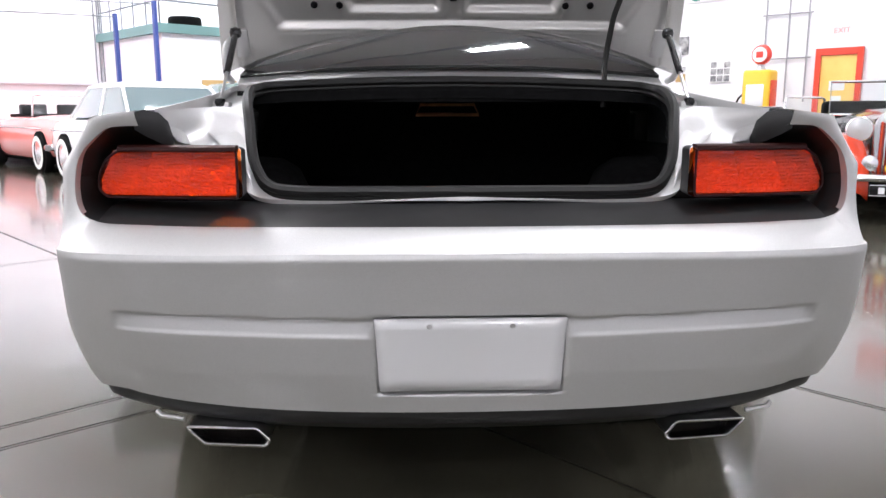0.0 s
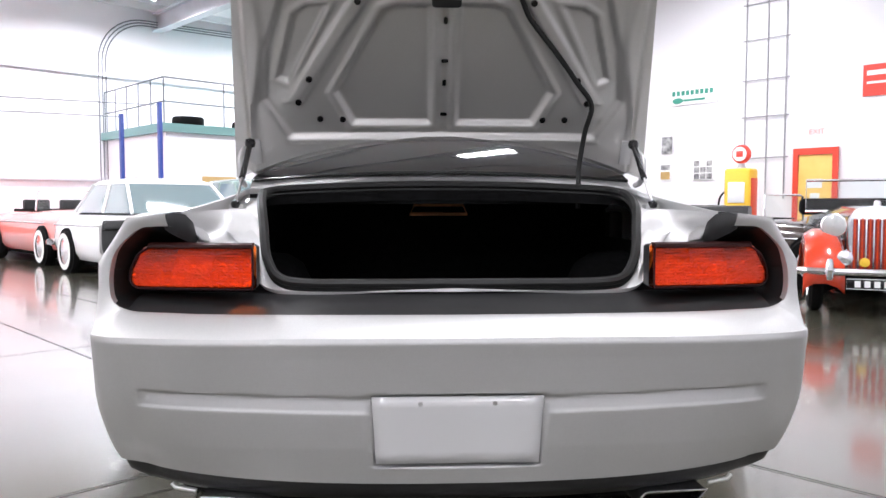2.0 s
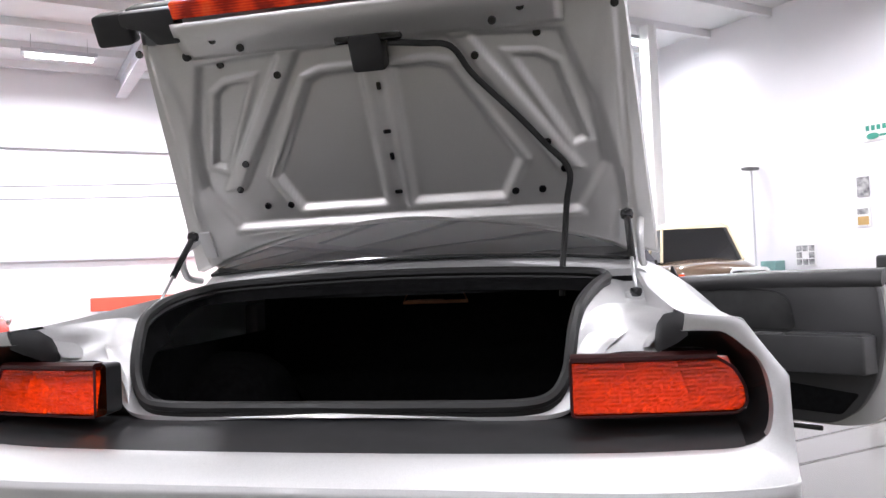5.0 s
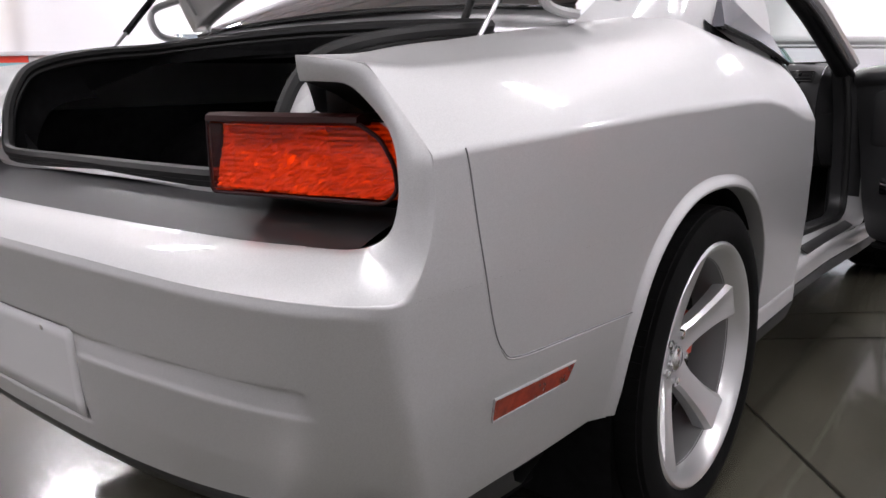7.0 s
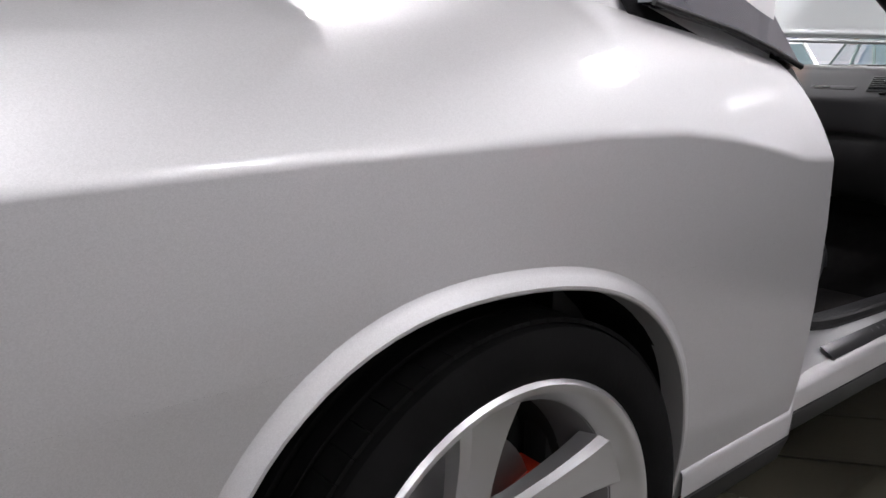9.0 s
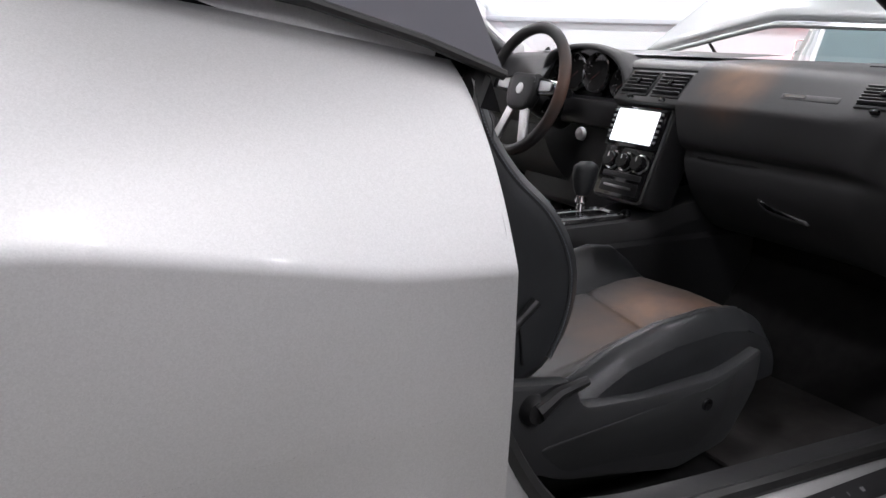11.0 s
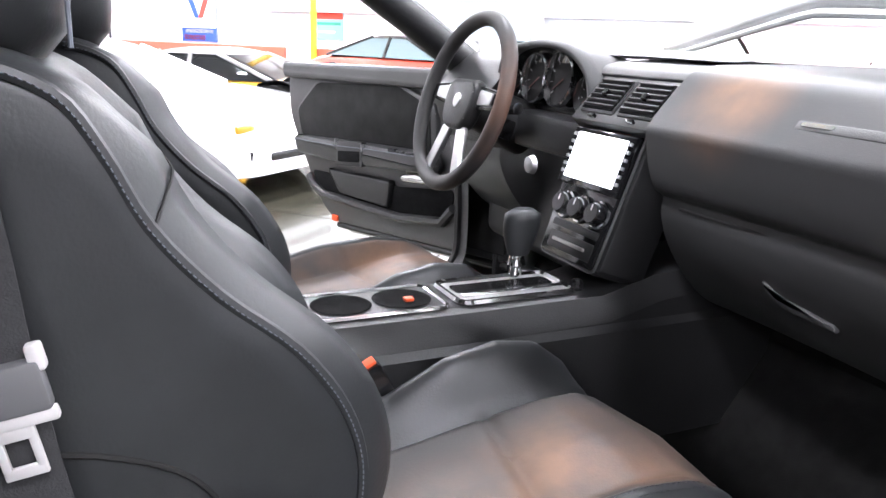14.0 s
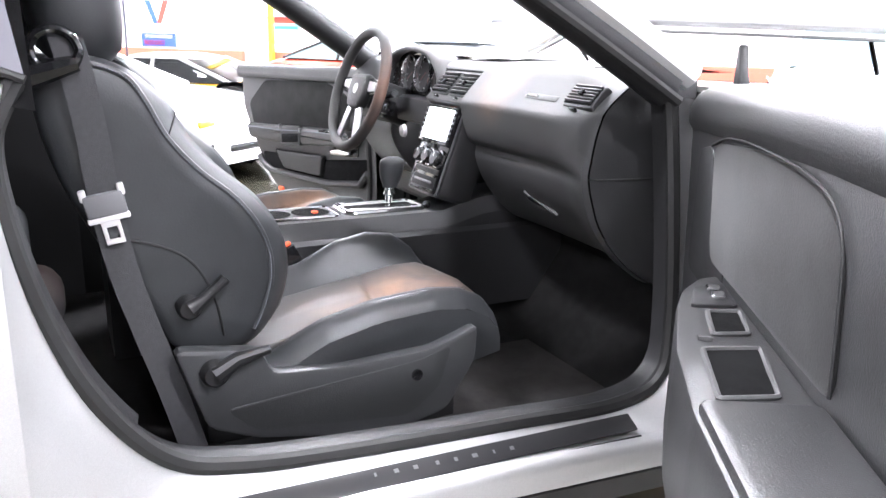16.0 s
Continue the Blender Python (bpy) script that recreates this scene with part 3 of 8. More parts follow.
# side skins with the wheel arches, and the crown above the shoulder line
for sgn in (1, -1):
    for y0, y1, ny in ((0.10, DOOR_Y0, 150), (DOOR_Y1, 4.75, 100)):
        def lower(u, v):
            y = y0 + (y1 - y0) * u
            if y0 < 1:
                if v <= 0.5:
                    yy = max(y, 0.36)
                    z = low_edge(yy) + (CREASE - low_edge(yy)) * v * 2
                    y = y_corner(z) + (y1 - y_corner(z)) * u
                else:
                    z = CREASE + (shoulder_z(y) - CREASE) * (v - 0.5) * 2
                    ys = end_y(z)
                    y = ys + (y1 - ys) * u
                    z = CREASE + (shoulder_z(y) - CREASE) * (v - 0.5) * 2
            else:
                z = low_edge(y) + (shoulder_z(y) - low_edge(y)) * v
            return Vector((side_x(y, z), y, z))
        if y0 < 1:
            own = grid(lambda u, v: lower(u, v * 0.5), ny, 34)
            own = merge(grid(lambda u, v: lower(u, 0.5001 + v * 0.4999), ny, 26), own)
        else:
            own = grid(lower, ny, 60)
        cut_arch(own, HUB_Y - 0.028 if y0 < 1 else FRONT_HUB_Y, ARCH_R)
        ys = end_crown if y0 < 1 else (lambda t: y0)
        bm = merge(grid(lambda u, v: crown(ys(v) + (y1 - ys(v)) * u, v), ny, 28), own)
        bmesh.ops.remove_doubles(bm, verts=bm.verts, dist=0.0008)
        if sgn < 0:
            bm = mirrored(bm)
        part("quarter_panel" if y0 < 1 else "front_fender", bm, SILVER, car, angle=75)
    # rolled lip round each arch
    for hy in (HUB_Y - 0.028, FRONT_HUB_Y):
        lines = []
        for k in range(49):
            a = radians(-6 + 181 * k / 48)
            row = []
            for dr, dx in ((0.0, 0.009), (0.002, 0.0112), (0.006, 0.0115), (0.018, 0.0050), (0.0225, 0.0012), (0.032, -0.001)):
                r = arch_r(math.cos(a), math.sin(a), ARCH_R) + dr - 0.003
                y, z = hy + math.cos(a) * r, HUB_Z + math.sin(a) * r
                row.append(Vector((sgn * (side_x(y, max(z, 0.22)) + dx), y, z)))
            r = arch_r(math.cos(a), math.sin(a), ARCH_R) - 0.004
            y, z = hy + math.cos(a) * r, HUB_Z + math.sin(a) * r
            row.insert(0, Vector((sgn * (side_x(y, max(z, 0.22)) - 0.03), y, z)))
            lines.append(row)
        part("arch_lip", loft(lines), SILVER, car, "flared silver wheel-arch lip", angle=28)
        # dark liner inside
        lines = []
        for k in range(33):
            a = radians(-30 + 240 * k / 32)
            lines.append([Vector((sgn * x, hy + math.cos(a) * (ARCH_R + 0.01), HUB_Z + math.sin(a) * (ARCH_R + 0.01))) for x in (0.885, 0.75, 0.55)])
        bm = loft(lines)
        bm.faces.new([bm.verts.new((sgn * 0.55, hy + math.cos(radians(-30 + 240 * k / 16)) * (ARCH_R + 0.01), HUB_Z + math.sin(radians(-30 + 240 * k / 16)) * (ARCH_R + 0.01))) for k in range(17)])
        part("wheel_liner", bm, CARPET, car)

# rim of paint round the lamp bay: crease line outside, bay edge inside
def rim_outer():
    """Outer edge of the rim: along the bumper's crease, up the side and over the crown."""
    out = []
    k = 0
    while True:
        x, y = rear_curve(CREASE, k / 110)
        if y >= 0.10:
            break
        out.append(Vector((x, y, CREASE)))
        k += 1
    n1 = len(out)
    out += [Vector((side_x(end_y(z), z), end_y(z), z)) for z in (CREASE + (shoulder_z(0.142) - CREASE) * j / 24 for j in range(25))]
    out += [crown(end_crown(j / 24), j / 24) for j in range(1, 25)]
    return out, n1


G_PTS = [(0, 0.050, 0.793), (0.3, 0.052, 0.794), (0.58, 0.060, 0.796), (0.71, 0.075, 0.799), (0.795, 0.092, 0.803), (0.838, 0.108, 0.822), (0.851, 0.116, 0.862),
         (0.848, 0.120, 0.910), (0.836, 0.122, 0.946), (0.812, 0.121, 0.974), (0.776, 0.117, 1.002), (0.742, 0.111, 1.007), (0.702, 0.103, 1.008)]
for sgn in (1, -1):
    F, n1 = rim_outer()
    G_all = curve(G_PTS, 480)
    G = []
    near_g = lambda x: min(range(0, 174), key=lambda j: abs(G_all[j].x - x * 0.955)) / 480
    for k in range(len(F)):                # bottom run, side, top
        t = near_g(F[k].x) if k < n1 else 0.36 + 0.20 * (k - n1) / 24 if k < n1 + 25 else 0.56 + 0.44 * (k - n1 - 24) / 24
        G.append(G_all[min(480, round(t * 480))])
    F2 = [p.copy() for p in F]              # the corner of the rim is rounded
    for turn_ in range(60):                 # widely below, hardly at the chamfer
        F2 = [F2[0]] + [(F2[k - 1] + F2[k] * 2 + F2[k + 1]) / 4 if k < n1 + 15 or turn_ < 3 else F2[k] for k in range(1, len(F2) - 1)] + [F2[-1]]
    patch = []
    for k, (a, b) in enumerate(zip(F, F2)):
        gap = (b - a).length
        side = max(0.0, min(1.0, (k - n1 + 4) / 8))
        c = a + (Vector((0.001, -1, 0)) * side + Vector((0, 0, 1)) * (1 - side)) * gap * 0.75
        patch.append([Vector((sgn * q.x, q.y, q.z)) for q in (a * (1 - t) ** 2 + c * 2 * t * (1 - t) + b * t * t for t in (0, 0.2, 0.4, 0.6, 0.8, 1.0))])
    part("rim_corner", loft(patch), SILVER, car, angle=80)
    rows = []
    for k, (a, b) in enumerate(zip(F2, G)):
        up = max(0.0, min(1.0, (k - n1 + 12) / 20))              # rounder along the side than along the bottom
        bulge = Vector((0.002 * up, -0.004 - 0.002 * up, 0.002)) * (1 - 0.6 * max(0.0, (k - n1 - 30) / 18))
        row = [a] + [a.lerp(b, t) + bulge * math.sin(t * math.pi) ** 0.8 for t in (0.12, 0.3, 0.5, 0.7, 0.88)] + [b, b + Vector((-0.004 if b.z > 0.82 else 0, 0.018, 0.0))]
        rows.append([Vector((sgn * p.x, p.y, p.z)) for p in row])
    part("bay_rim", loft(rows), SILVER, car, "silver rim round the tail lamp bay", angle=55)
    # black bay behind the rim
    rows = []
    for b in G[n1 - 22:]:
        rows.append([Vector((sgn * x, y, z)) for x, y, z in (b + Vector((0, 0.006, 0)), (b.x - 0.02, b.y + 0.08, b.z - 0.018 * (b.z > 0.9)), (max(b.x - 0.065, 0.622), 0.285, min(b.z, 0.960)))])
    bm = loft(rows)
    part("lamp_bay", bm, BLACK_PL, car, "black recessed lamp bay")
    bm = bmesh.new()
    bm.faces.new([bm.verts.new((sgn * x, 0.275, z)) for x, z in ((0.45, 0.80), (0.84, 0.80), (0.84, 0.93), (0.80, 0.955), (0.66, 0.960), (0.60, 0.952), (0.52, 0.90), (0.45, 0.86))])
    part("bay_back", bm, BLACK_PL, car)

# black panel between the lamps
def panel(u, v):
    x = -0.80 + 1.60 * u
    b = lerp_table([(p[0], p[1]) for p in G_PTS[:6]], abs(x))
    z = lerp_table([(p[0], p[2]) for p in G_PTS[:6]], abs(x))
    return Vector((x, b + 0.004 + (0.215 - b) * v, z - 0.002 + (0.836 - z) * v + 0.006 * math.sin(v * math.pi)))


part("light_bar_panel", grid(panel, 60, 8), BLACK_PL, car, "black textured panel under the trunk opening")

# trunk opening: seal, gutter, tub
SEAL = [(0.0, 0.195, 0.856), (0.2, 0.195, 0.856), (0.39, 0.198, 0.858), (0.455, 0.213, 0.872), (0.485, 0.230, 0.913), (0.495, 0.243, 0.958), (0.502, 0.268, 1.005), (0.514, 0.310, 1.046),
        (0.532, 0.400, 1.072), (0.553, 0.530, 1.090), (0.572, 0.670, 1.101), (0.515, 0.748, 1.114), (0.25, 0.775, 1.126), (0.0, 0.78, 1.130)]
OUTER = [(0.0, 0.185, 0.835), (0.2, 0.185, 0.836), (0.40, 0.188, 0.838), (0.485, 0.198, 0.848), (0.520, 0.210, 0.885), (0.540, 0.222, 0.930), (0.575, 0.250, 0.970), (0.622, 0.310, 1.000),
         (0.650, 0.400, 1.022), (0.664, 0.520, 1.045), (0.660, 0.690, 1.075), (0.648, 0.860, 1.120), (0.28, 0.87, 1.150), (0.0, 0.875, 1.152)]
half = curve(SEAL, 88)
ring = half + [Vector((-p.x, p.y, p.z)) for p in reversed(half[1:-1])]
part("trunk_seal", tube(ring, 0.013, 8, closed=True), RUBBER, car, "black rubber trunk seal")
part("trunk_seal_lip", tube([p + Vector((0, 0.004, -0.014)) for p in ring], 0.010, 6, closed=True), RUBBER, car)
bm = None
for sgn in (1, -1):
    S, O = curve(SEAL, 88), curve(OUTER, 88)
    rows = []
    for a, b in zip(S, O):
        dip = Vector((0, 0, -0.022)) * min(1, a.x / 0.4)
        rows.append([Vector((sgn * p.x, p.y, p.z)) for p in (a + Vector((0, 0, -0.012)), a * 0.8 + b * 0.2 + dip * 0.8, (a + b) / 2 + dip, a * 0.15 + b * 0.85 + dip * 0.6, b)])
    bm = loft(rows, bm=bm)
bmesh.ops.remove_doubles(bm, verts=bm.verts, dist=0.0006)
part("trunk_gutter", bm, SILVER, car, "silver painted gutter round the trunk opening", angle=50)
# inner fender walls beside the gutter
for sgn in (1, -1):
    rows = []
    for k in range(25):
        y = 0.19 + (0.88 - 0.19) * k / 24
        e = crown(y, 1.0)
        xo = lerp_table([(0.11, 0.665), (0.29, 0.625), (0.36, 0.645), (0.5, 0.66), (0.88, 0.655)], y)
        zo = lerp_table([(0.11, 0.985), (0.29, 0.955), (0.36, 0.995), (0.5, 1.030), (0.66, 1.065), (0.88, 1.12)], y)
        rows.append([Vector((sgn * e.x, e.y, e.z)), Vector((sgn * (e.x - 0.006), e.y, e.z - 0.010)), Vector((sgn * xo, y, zo))])
    part("gutter_wall", loft(rows), SILVER, car)
# narrow painted deck behind the opening, up to the glass
rows = []
for k in range(41):
    q = -1 + k / 20
    y0, z0 = 0.862 + 0.012 * (1 - q * q), 1.1235 + 0.031 * (1 - q ** 4)
    rows.append([Vector((q * 0.655, y0 + dy, z0 + dz)) for dy, dz in ((0.012, -0.034), (0.001, -0.031), (-0.004, -0.024), (-0.004, -0.008), (0.000, -0.001), (0.010, 0.003))])
part("deck_lip", loft(rows), SILVER, car, "rolled silver edge above the trunk opening", angle=60)
part("rear_deck", grid(lambda u, v: Vector(((-1 + 2 * u) * 0.66, 0.862 + 0.012 * (1 - (2 * u - 1) ** 2) + 0.045 * v, 1.121 + 0.033 * (1 - (2 * u - 1) ** 4) + 0.022 * v)), 40, 4), SILVER, car, "narrow silver deck below the rear glass")
# tub lined with carpet
rows = []
for k, (sc, y_push, drop) in enumerate(((1.0, 0.0, -0.03), (1.02, 0.02, -0.09), (1.03, 0.06, -0.16))):
    rows.append([Vector((p.x * sc, p.y + y_push * (1 if p.y < 0.45 else -0.3), p.z + drop * (0.4 + 0.6 * min(1, p.y)) * (1 - 0.62 * max(0.0, min(1.0, (p.y - 0.45) / 0.25))))) for p in ring])
part("trunk_throat", loft(rows, closed=True), CARPET, car, "black trunk trim")
bm = box((-0.66, 0.24, 0.50), (0.66, 1.55, 0.94))
bm.faces.ensure_lookup_table()
bmesh.ops.delete(bm, geom=[f for f in bm.faces if f.normal.z > 0.9 or f.normal.y < -0.9], context="FACES")
part("trunk_tub", bm, CARPET, car, "black carpet trunk liner", smooth=False)
bm = box((-0.66, 0.30, 1.035), (0.66, 1.55, 1.05))
part("parcel_shelf", box((-0.64, 0.765, 1.066), (0.64, 1.5, 1.098)), CARPET, car)
bm.free()
part("trunk_back", box((-0.66, 0.215, 0.46), (0.66, 0.235, 0.83)), CARPET, car)
part("trunk_floor", box((-0.66, 0.24, 0.50), (0.66, 1.55, 0.515)), CARPET, car)
for sgn in (1, -1):                         # carpeted wheel humps
    part("wheel_hump", lathe([(0.02, 0.0), (0.20, 0.0), (0.26, -0.03), (0.29, -0.08), (0.30, -0.2)], 28, place(sgn * 0.47, 0.95, 0.60, (0, 1, 0), (0, 0, 1) if sgn < 0 else (0, 0, -1)) @ pose(0, 0, 0)), CARPET, car)
# cabin mirror seen through the trunk; its orange light is painted as colour
MIRROR_ORANGE = mat("orange_lit_frame", (0.62, 0.27, 0.12), 0.45, vary=0.4, scale=25)
part("mirror_frame", tube([(-0.112, 1.20, 1.026), (-0.095, 1.20, 1.062), (0.095, 1.20, 1.062), (0.112, 1.20, 1.026)], 0.006, 8, closed=True), MIRROR_ORANGE, car, "cabin mirror frame, its orange light put into the colour")
part("frame_glow", box((-0.105, 1.20, 1.022), (0.02, 1.24, 1.034), 0.004), MIRROR_ORANGE, car)

# tail lamps
for sgn in (1, -1):
    lamp_out = [(0.497, 0.850), (0.800, 0.850), (0.818, 0.868), (0.814, 0.902), (0.796, 0.936), (0.764, 0.957), (0.505, 0.961), (0.497, 0.955)]
    def lens_y(x):
        return 0.102 + 0.055 * ((x - 0.497) / 0.32) ** 1.6
    own = bmesh.new()
    o = soft_outline(lamp_out, 0.010, 3)
    front = [own.verts.new((sgn * x, lens_y(x) + (0.006 if z < 0.858 or z > 0.952 else 0), z)) for x, z in o]
    mid = [own.verts.new((sgn * x, lens_y(x) + 0.035, z)) for x, z in o]
    inner = [own.verts.new((sgn * (0.655 + (x - 0.655) * 0.955), lens_y(x) - 0.004, 0.905 + (z - 0.905) * 0.86)) for x, z in o]
    n = len(o)
    for j in range(n):
        own.faces.new((front[j], front[(j + 1) % n], mid[(j + 1) % n], mid[j]))
        own.faces.new((inner[j], inner[(j + 1) % n], front[(j + 1) % n], front[j]))
    own.faces.new(inner)
    lamp = part("tail_lamp", own, RED_COVER, car, "bright red tail lamp lens over a faceted reflector", angle=30)
    rnd = random.Random(7)

    def bowl(u, v):
        z = 0.857 + 0.097 * v
        x = 0.502 + (0.312 - 0.045 * max(0.0, v - 0.35)) * u
        pillow = abs(math.sin(u * 3 * math.pi)) ** 0.5
        y = lens_y(x) + 0.008 + 0.030 * min(1.0, v * 1.3) * (0.55 + 0.45 * pillow) + 0.020 * max(0.0, 0.12 - abs(u - 0.42)) * (v > 0.4)
        step = 0.0016 * (round(v * 26) % 2)                  # fine horizontal steps
        return Vector((sgn * x, y - step + rnd.uniform(-0.0030, 0.0030) * (1.0 - 0.75 * v), z))
    part("reflector", grid(bowl, 60, 26), REFLECTOR, lamp, "bright faceted lamp reflector", smooth=False)
    for v, u0, u1 in ((0.80, 0.10, 0.40), (0.80, 0.62, 0.88)):
        pts = [bowl(u0 + (u1 - u0) * k / 8, v) + Vector((0, -0.012, 0)) for k in range(9)]
        part("inner_rib", tube(pts, 0.004, 6), REFLECTOR, lamp)
    ring_ = [(0.655 + (x - 0.655) * 0.985, 0.905 + (z - 0.905) * 0.96) for x, z in o]
    part("lamp_bezel", tube([(sgn * x, lens_y(x) - 0.0005, z) for x, z in ring_], 0.0030, 8, closed=True), LAMP_FRAME, lamp, "dark red frame round the lens")
    own = bmesh.new()
    a = [own.verts.new((sgn * (0.655 + (x - 0.655) * 1.005), lens_y(x) + 0.034, 0.905 + (z - 0.905) * 1.03)) for x, z in o]
    b = [own.verts.new((sgn * (0.655 + (x - 0.655) * 0.98), 0.195, 0.905 + (z - 0.905) * 0.98)) for x, z in o]
    for j in range(n):
        own.faces.new((a[j], a[(j + 1) % n], b[(j + 1) % n], b[j]))
    part("housing", own, BLACK_PL, lamp, "black plastic lamp housing")
    part("lens_ledge", loft([[Vector((sgn * x, lens_y(x) + q, z)) for q, z in ((0.030, 0.966), (0.004, 0.966), (-0.004, 0.962), (-0.005, 0.955), (0.0, 0.951), (0.02, 0.951))] for x in (0.500, 0.56, 0.62, 0.68, 0.72, 0.764)], caps=True), LAMP_FRAME, lamp, "dark ledge along the lens top", angle=50)
    # rounded silver corner of the gutter between the fender's tip, the lamp and the seal
    rows = []
    for p, lo, hi in (((0.712, 0.108), 1.000, 1.036), ((0.696, 0.128), 0.985, 1.042), ((0.674, 0.152), 0.970, 1.036), ((0.662, 0.178), 0.962, 1.016), ((0.660, 0.198), 0.962, 0.984)):
        rows.append([Vector((sgn * (p[0] - 0.004 * math.sin(t * math.pi)), p[1] - 0.003 * math.sin(t * math.pi), lo + (hi - lo) * t)) for t in (0, 0.25, 0.5, 0.75, 1.0)])
    part("bay_flap", loft(rows), BLACK_PL, car, "black flap beside the tail lamp", angle=60)
    B = curve([(0.668, 0.180, 0.962), (0.632, 0.230, 0.958), (0.585, 0.232, 0.957), (0.535, 0.220, 0.945), (0.502, 0.206, 0.905), (0.488, 0.200, 0.862)], 40)
    T = curve([(0.684, 0.160, 1.038), (0.668, 0.240, 1.042), (0.618, 0.335, 1.048), (0.556, 0.330, 1.045), (0.518, 0.282, 1.010), (0.500, 0.236, 0.940)], 40)
    rows = []
    for k, (a, b) in enumerate(zip(B, T)):
        dent = Vector((0.012, 0.014, -0.004)) * min(1.0, k / 8) * min(1.0, (40 - k) / 8)     # the wall dips, with a rolled edge above
        rows.append([Vector((sgn * p.x, p.y, p.z)) for p in (a.lerp(b, t) + dent * d for t, d in ((0, 0), (0.06, 0.4), (0.18, 0.9), (0.35, 1.1), (0.5, 0.8), (0.65, 0.2), (0.78, -0.15), (0.9, -0.25), (1.0, 0.0)))])
    part("gutter_corner", loft(rows), SILVER, car, angle=70)
    # bracket for the strut's foot
    part("strut_bracket", box((-0.030, -0.004, -0.034), (0.030, 0.006, 0.030), 0.004, m=place(sgn * 0.658, 0.60, 1.045, (0.25 * sgn, 1, 0.15), (0, 0, 1))), SILVER, car)

# blank plate and its bolts
def plate(u, v):
    return Vector(((-1 + 2 * u) * (0.196 + 0.010 * v), 0.020 - 0.012 * v, 0.440 + 0.166 * v))


part("plate_cover", grid(plate, 12, 6), PLATE_W, car, "blank white cover in the plate niche", solid=0.003)
for sgn in (1, -1):
    part("plate_bolt", lathe([(0.0, 0.004), (0.005, 0.004), (0.008, 0.001), (0.009, -0.002)], 12, place(sgn * 0.089, 0.009, 0.588, (1, 0, 0), (0, 0, 1))), STEEL, car)

# lower valance and exhaust tips
rows = []
for k in range(61):
    a = k / 60
    row = []
    for z, push in ((0.400, 0.004), (0.385, 0.008), (0.362, 0.02), (0.335, 0.06), (0.320, 0.20)):
        x, y = rear_curve(0.40, a)
        row.append(Vector((x * (1 - push * 0.35), y + push, z + 0.022 * (min(x, 0.87) / 0.75) ** 2 + 0.004 * (min(x, 0.87) / 0.87) ** 6 - 0.01)))
    rows.append(row)
bm = loft(rows)
bm = merge(mirrored(bm), bm)
part("valance", bm, BLACK_PL, car, "black lower valance")
part("underbody", box((-0.70, 0.42, 0.20), (0.70, 4.5, 0.30)), CARPET, car, "dark underbody")
for sgn in (1, -1):
    o = [(-0.092, -0.014), (-0.082, -0.026), (0.052, -0.018), (0.090, 0.022), (-0.066, 0.016)]
    o = soft_outline([(sgn * x, z) for x, z in o][::sgn], 0.008, 4)
    tip = None
    rows = []
    for sc, y in ((0.87, 0.30), (0.87, 0.085), (0.91, 0.055), (0.955, 0.050), (1.0, 0.056), (1.0, 0.28)):
        rows.append([Vector((sgn * 0.536 + x * sc, y, 0.330 + z * sc)) for x, z in o])
    tip = part("exhaust_tip", loft(rows, closed=True), CHROME, car, "chrome trapezoid exhaust tip")
    part("tip_rim", tube([(sgn * 0.536 + x, 0.052, 0.330 + z) for x, z in o], 0.0035, 8, closed=True), CHROME, tip)
    # near-black sheet closing the pipe opening
    own = bmesh.new()
    own.faces.new([own.verts.new((sgn * 0.536 + x * 0.86, 0.13, 0.330 + z * 0.86)) for x, z in o])
    part("pipe_dark", own, mat("pipe_black", (0.01, 0.009, 0.008), 0.9), tip)
    # opening cut into the valance round the tip, with its silver edge
    part("tip_bracket", tube([(sgn * 0.64, 0.085, 0.358), (sgn * 0.69, 0.085, 0.367), (sgn * 0.70, 0.09, 0.376)], 0.006, 8), STEEL, car)

# side marker lamps and the bumper seam
SEAM = mat("seam_grey", (0.20, 0.20, 0.20), 0.7)
for sgn in (1, -1):
    own = bmesh.new()
    q = [(0.258, 0.537), (0.258, 0.571), (0.474, 0.564), (0.454, 0.535)]
    a = [own.verts.new((sgn * (side_x(y, z) + 0.003), y, z)) for y, z in q]
    own.faces.new(a)
    b = [own.verts.new((sgn * (side_x(y, z) - 0.01), y, z)) for y, z in q]
    for j in range(4):
        own.faces.new((a[j], a[(j + 1) % 4], b[(j + 1) % 4], b[j]))
    marker = part("side_marker", own, MARKER_RED, car, "dark red side marker lamp", smooth=False)
    part("marker_rim", tube([(sgn * (side_x(y, z) + 0.002), y, z) for y, z in q], 0.0022, 6, closed=True), SILVER, marker)
    pts = curve([(0, 0.200, 0.925), (0, 0.207, 0.900), (0, 0.224, 0.806), (0, 0.249, 0.695), (0, 0.272, 0.643), (0, 0.312, 0.621), (0, 0.46, 0.611), (0, 0.697, 0.594)], 60)
    seam = part("bumper_seam", tube([(sgn * (side_x(p.y, p.z) + 0.0003), p.y, p.z) for p in pts], 0.0012, 6), SEAM, car, "shut line between bumper and quarter panel")
    part("seam_edge", tube([(sgn * (side_x(p.y, p.z) - 0.0006), p.y, p.z - 0.0030) for p in pts[34:]], 0.0019, 6), SILVER, seam)

# ---- the silver car: lid, glass, roof, wheels, doors, hood ----
LID_H, LID_D, LID_N = Vector((0, 0.905, 1.150)), Vector((0, -0.526, 0.850)), Vector((0, -0.850, -0.526))


def on_lid(x, d, n=0.0):
    return LID_H + Vector((x, 0, 0)) + LID_D * d + LID_N * n


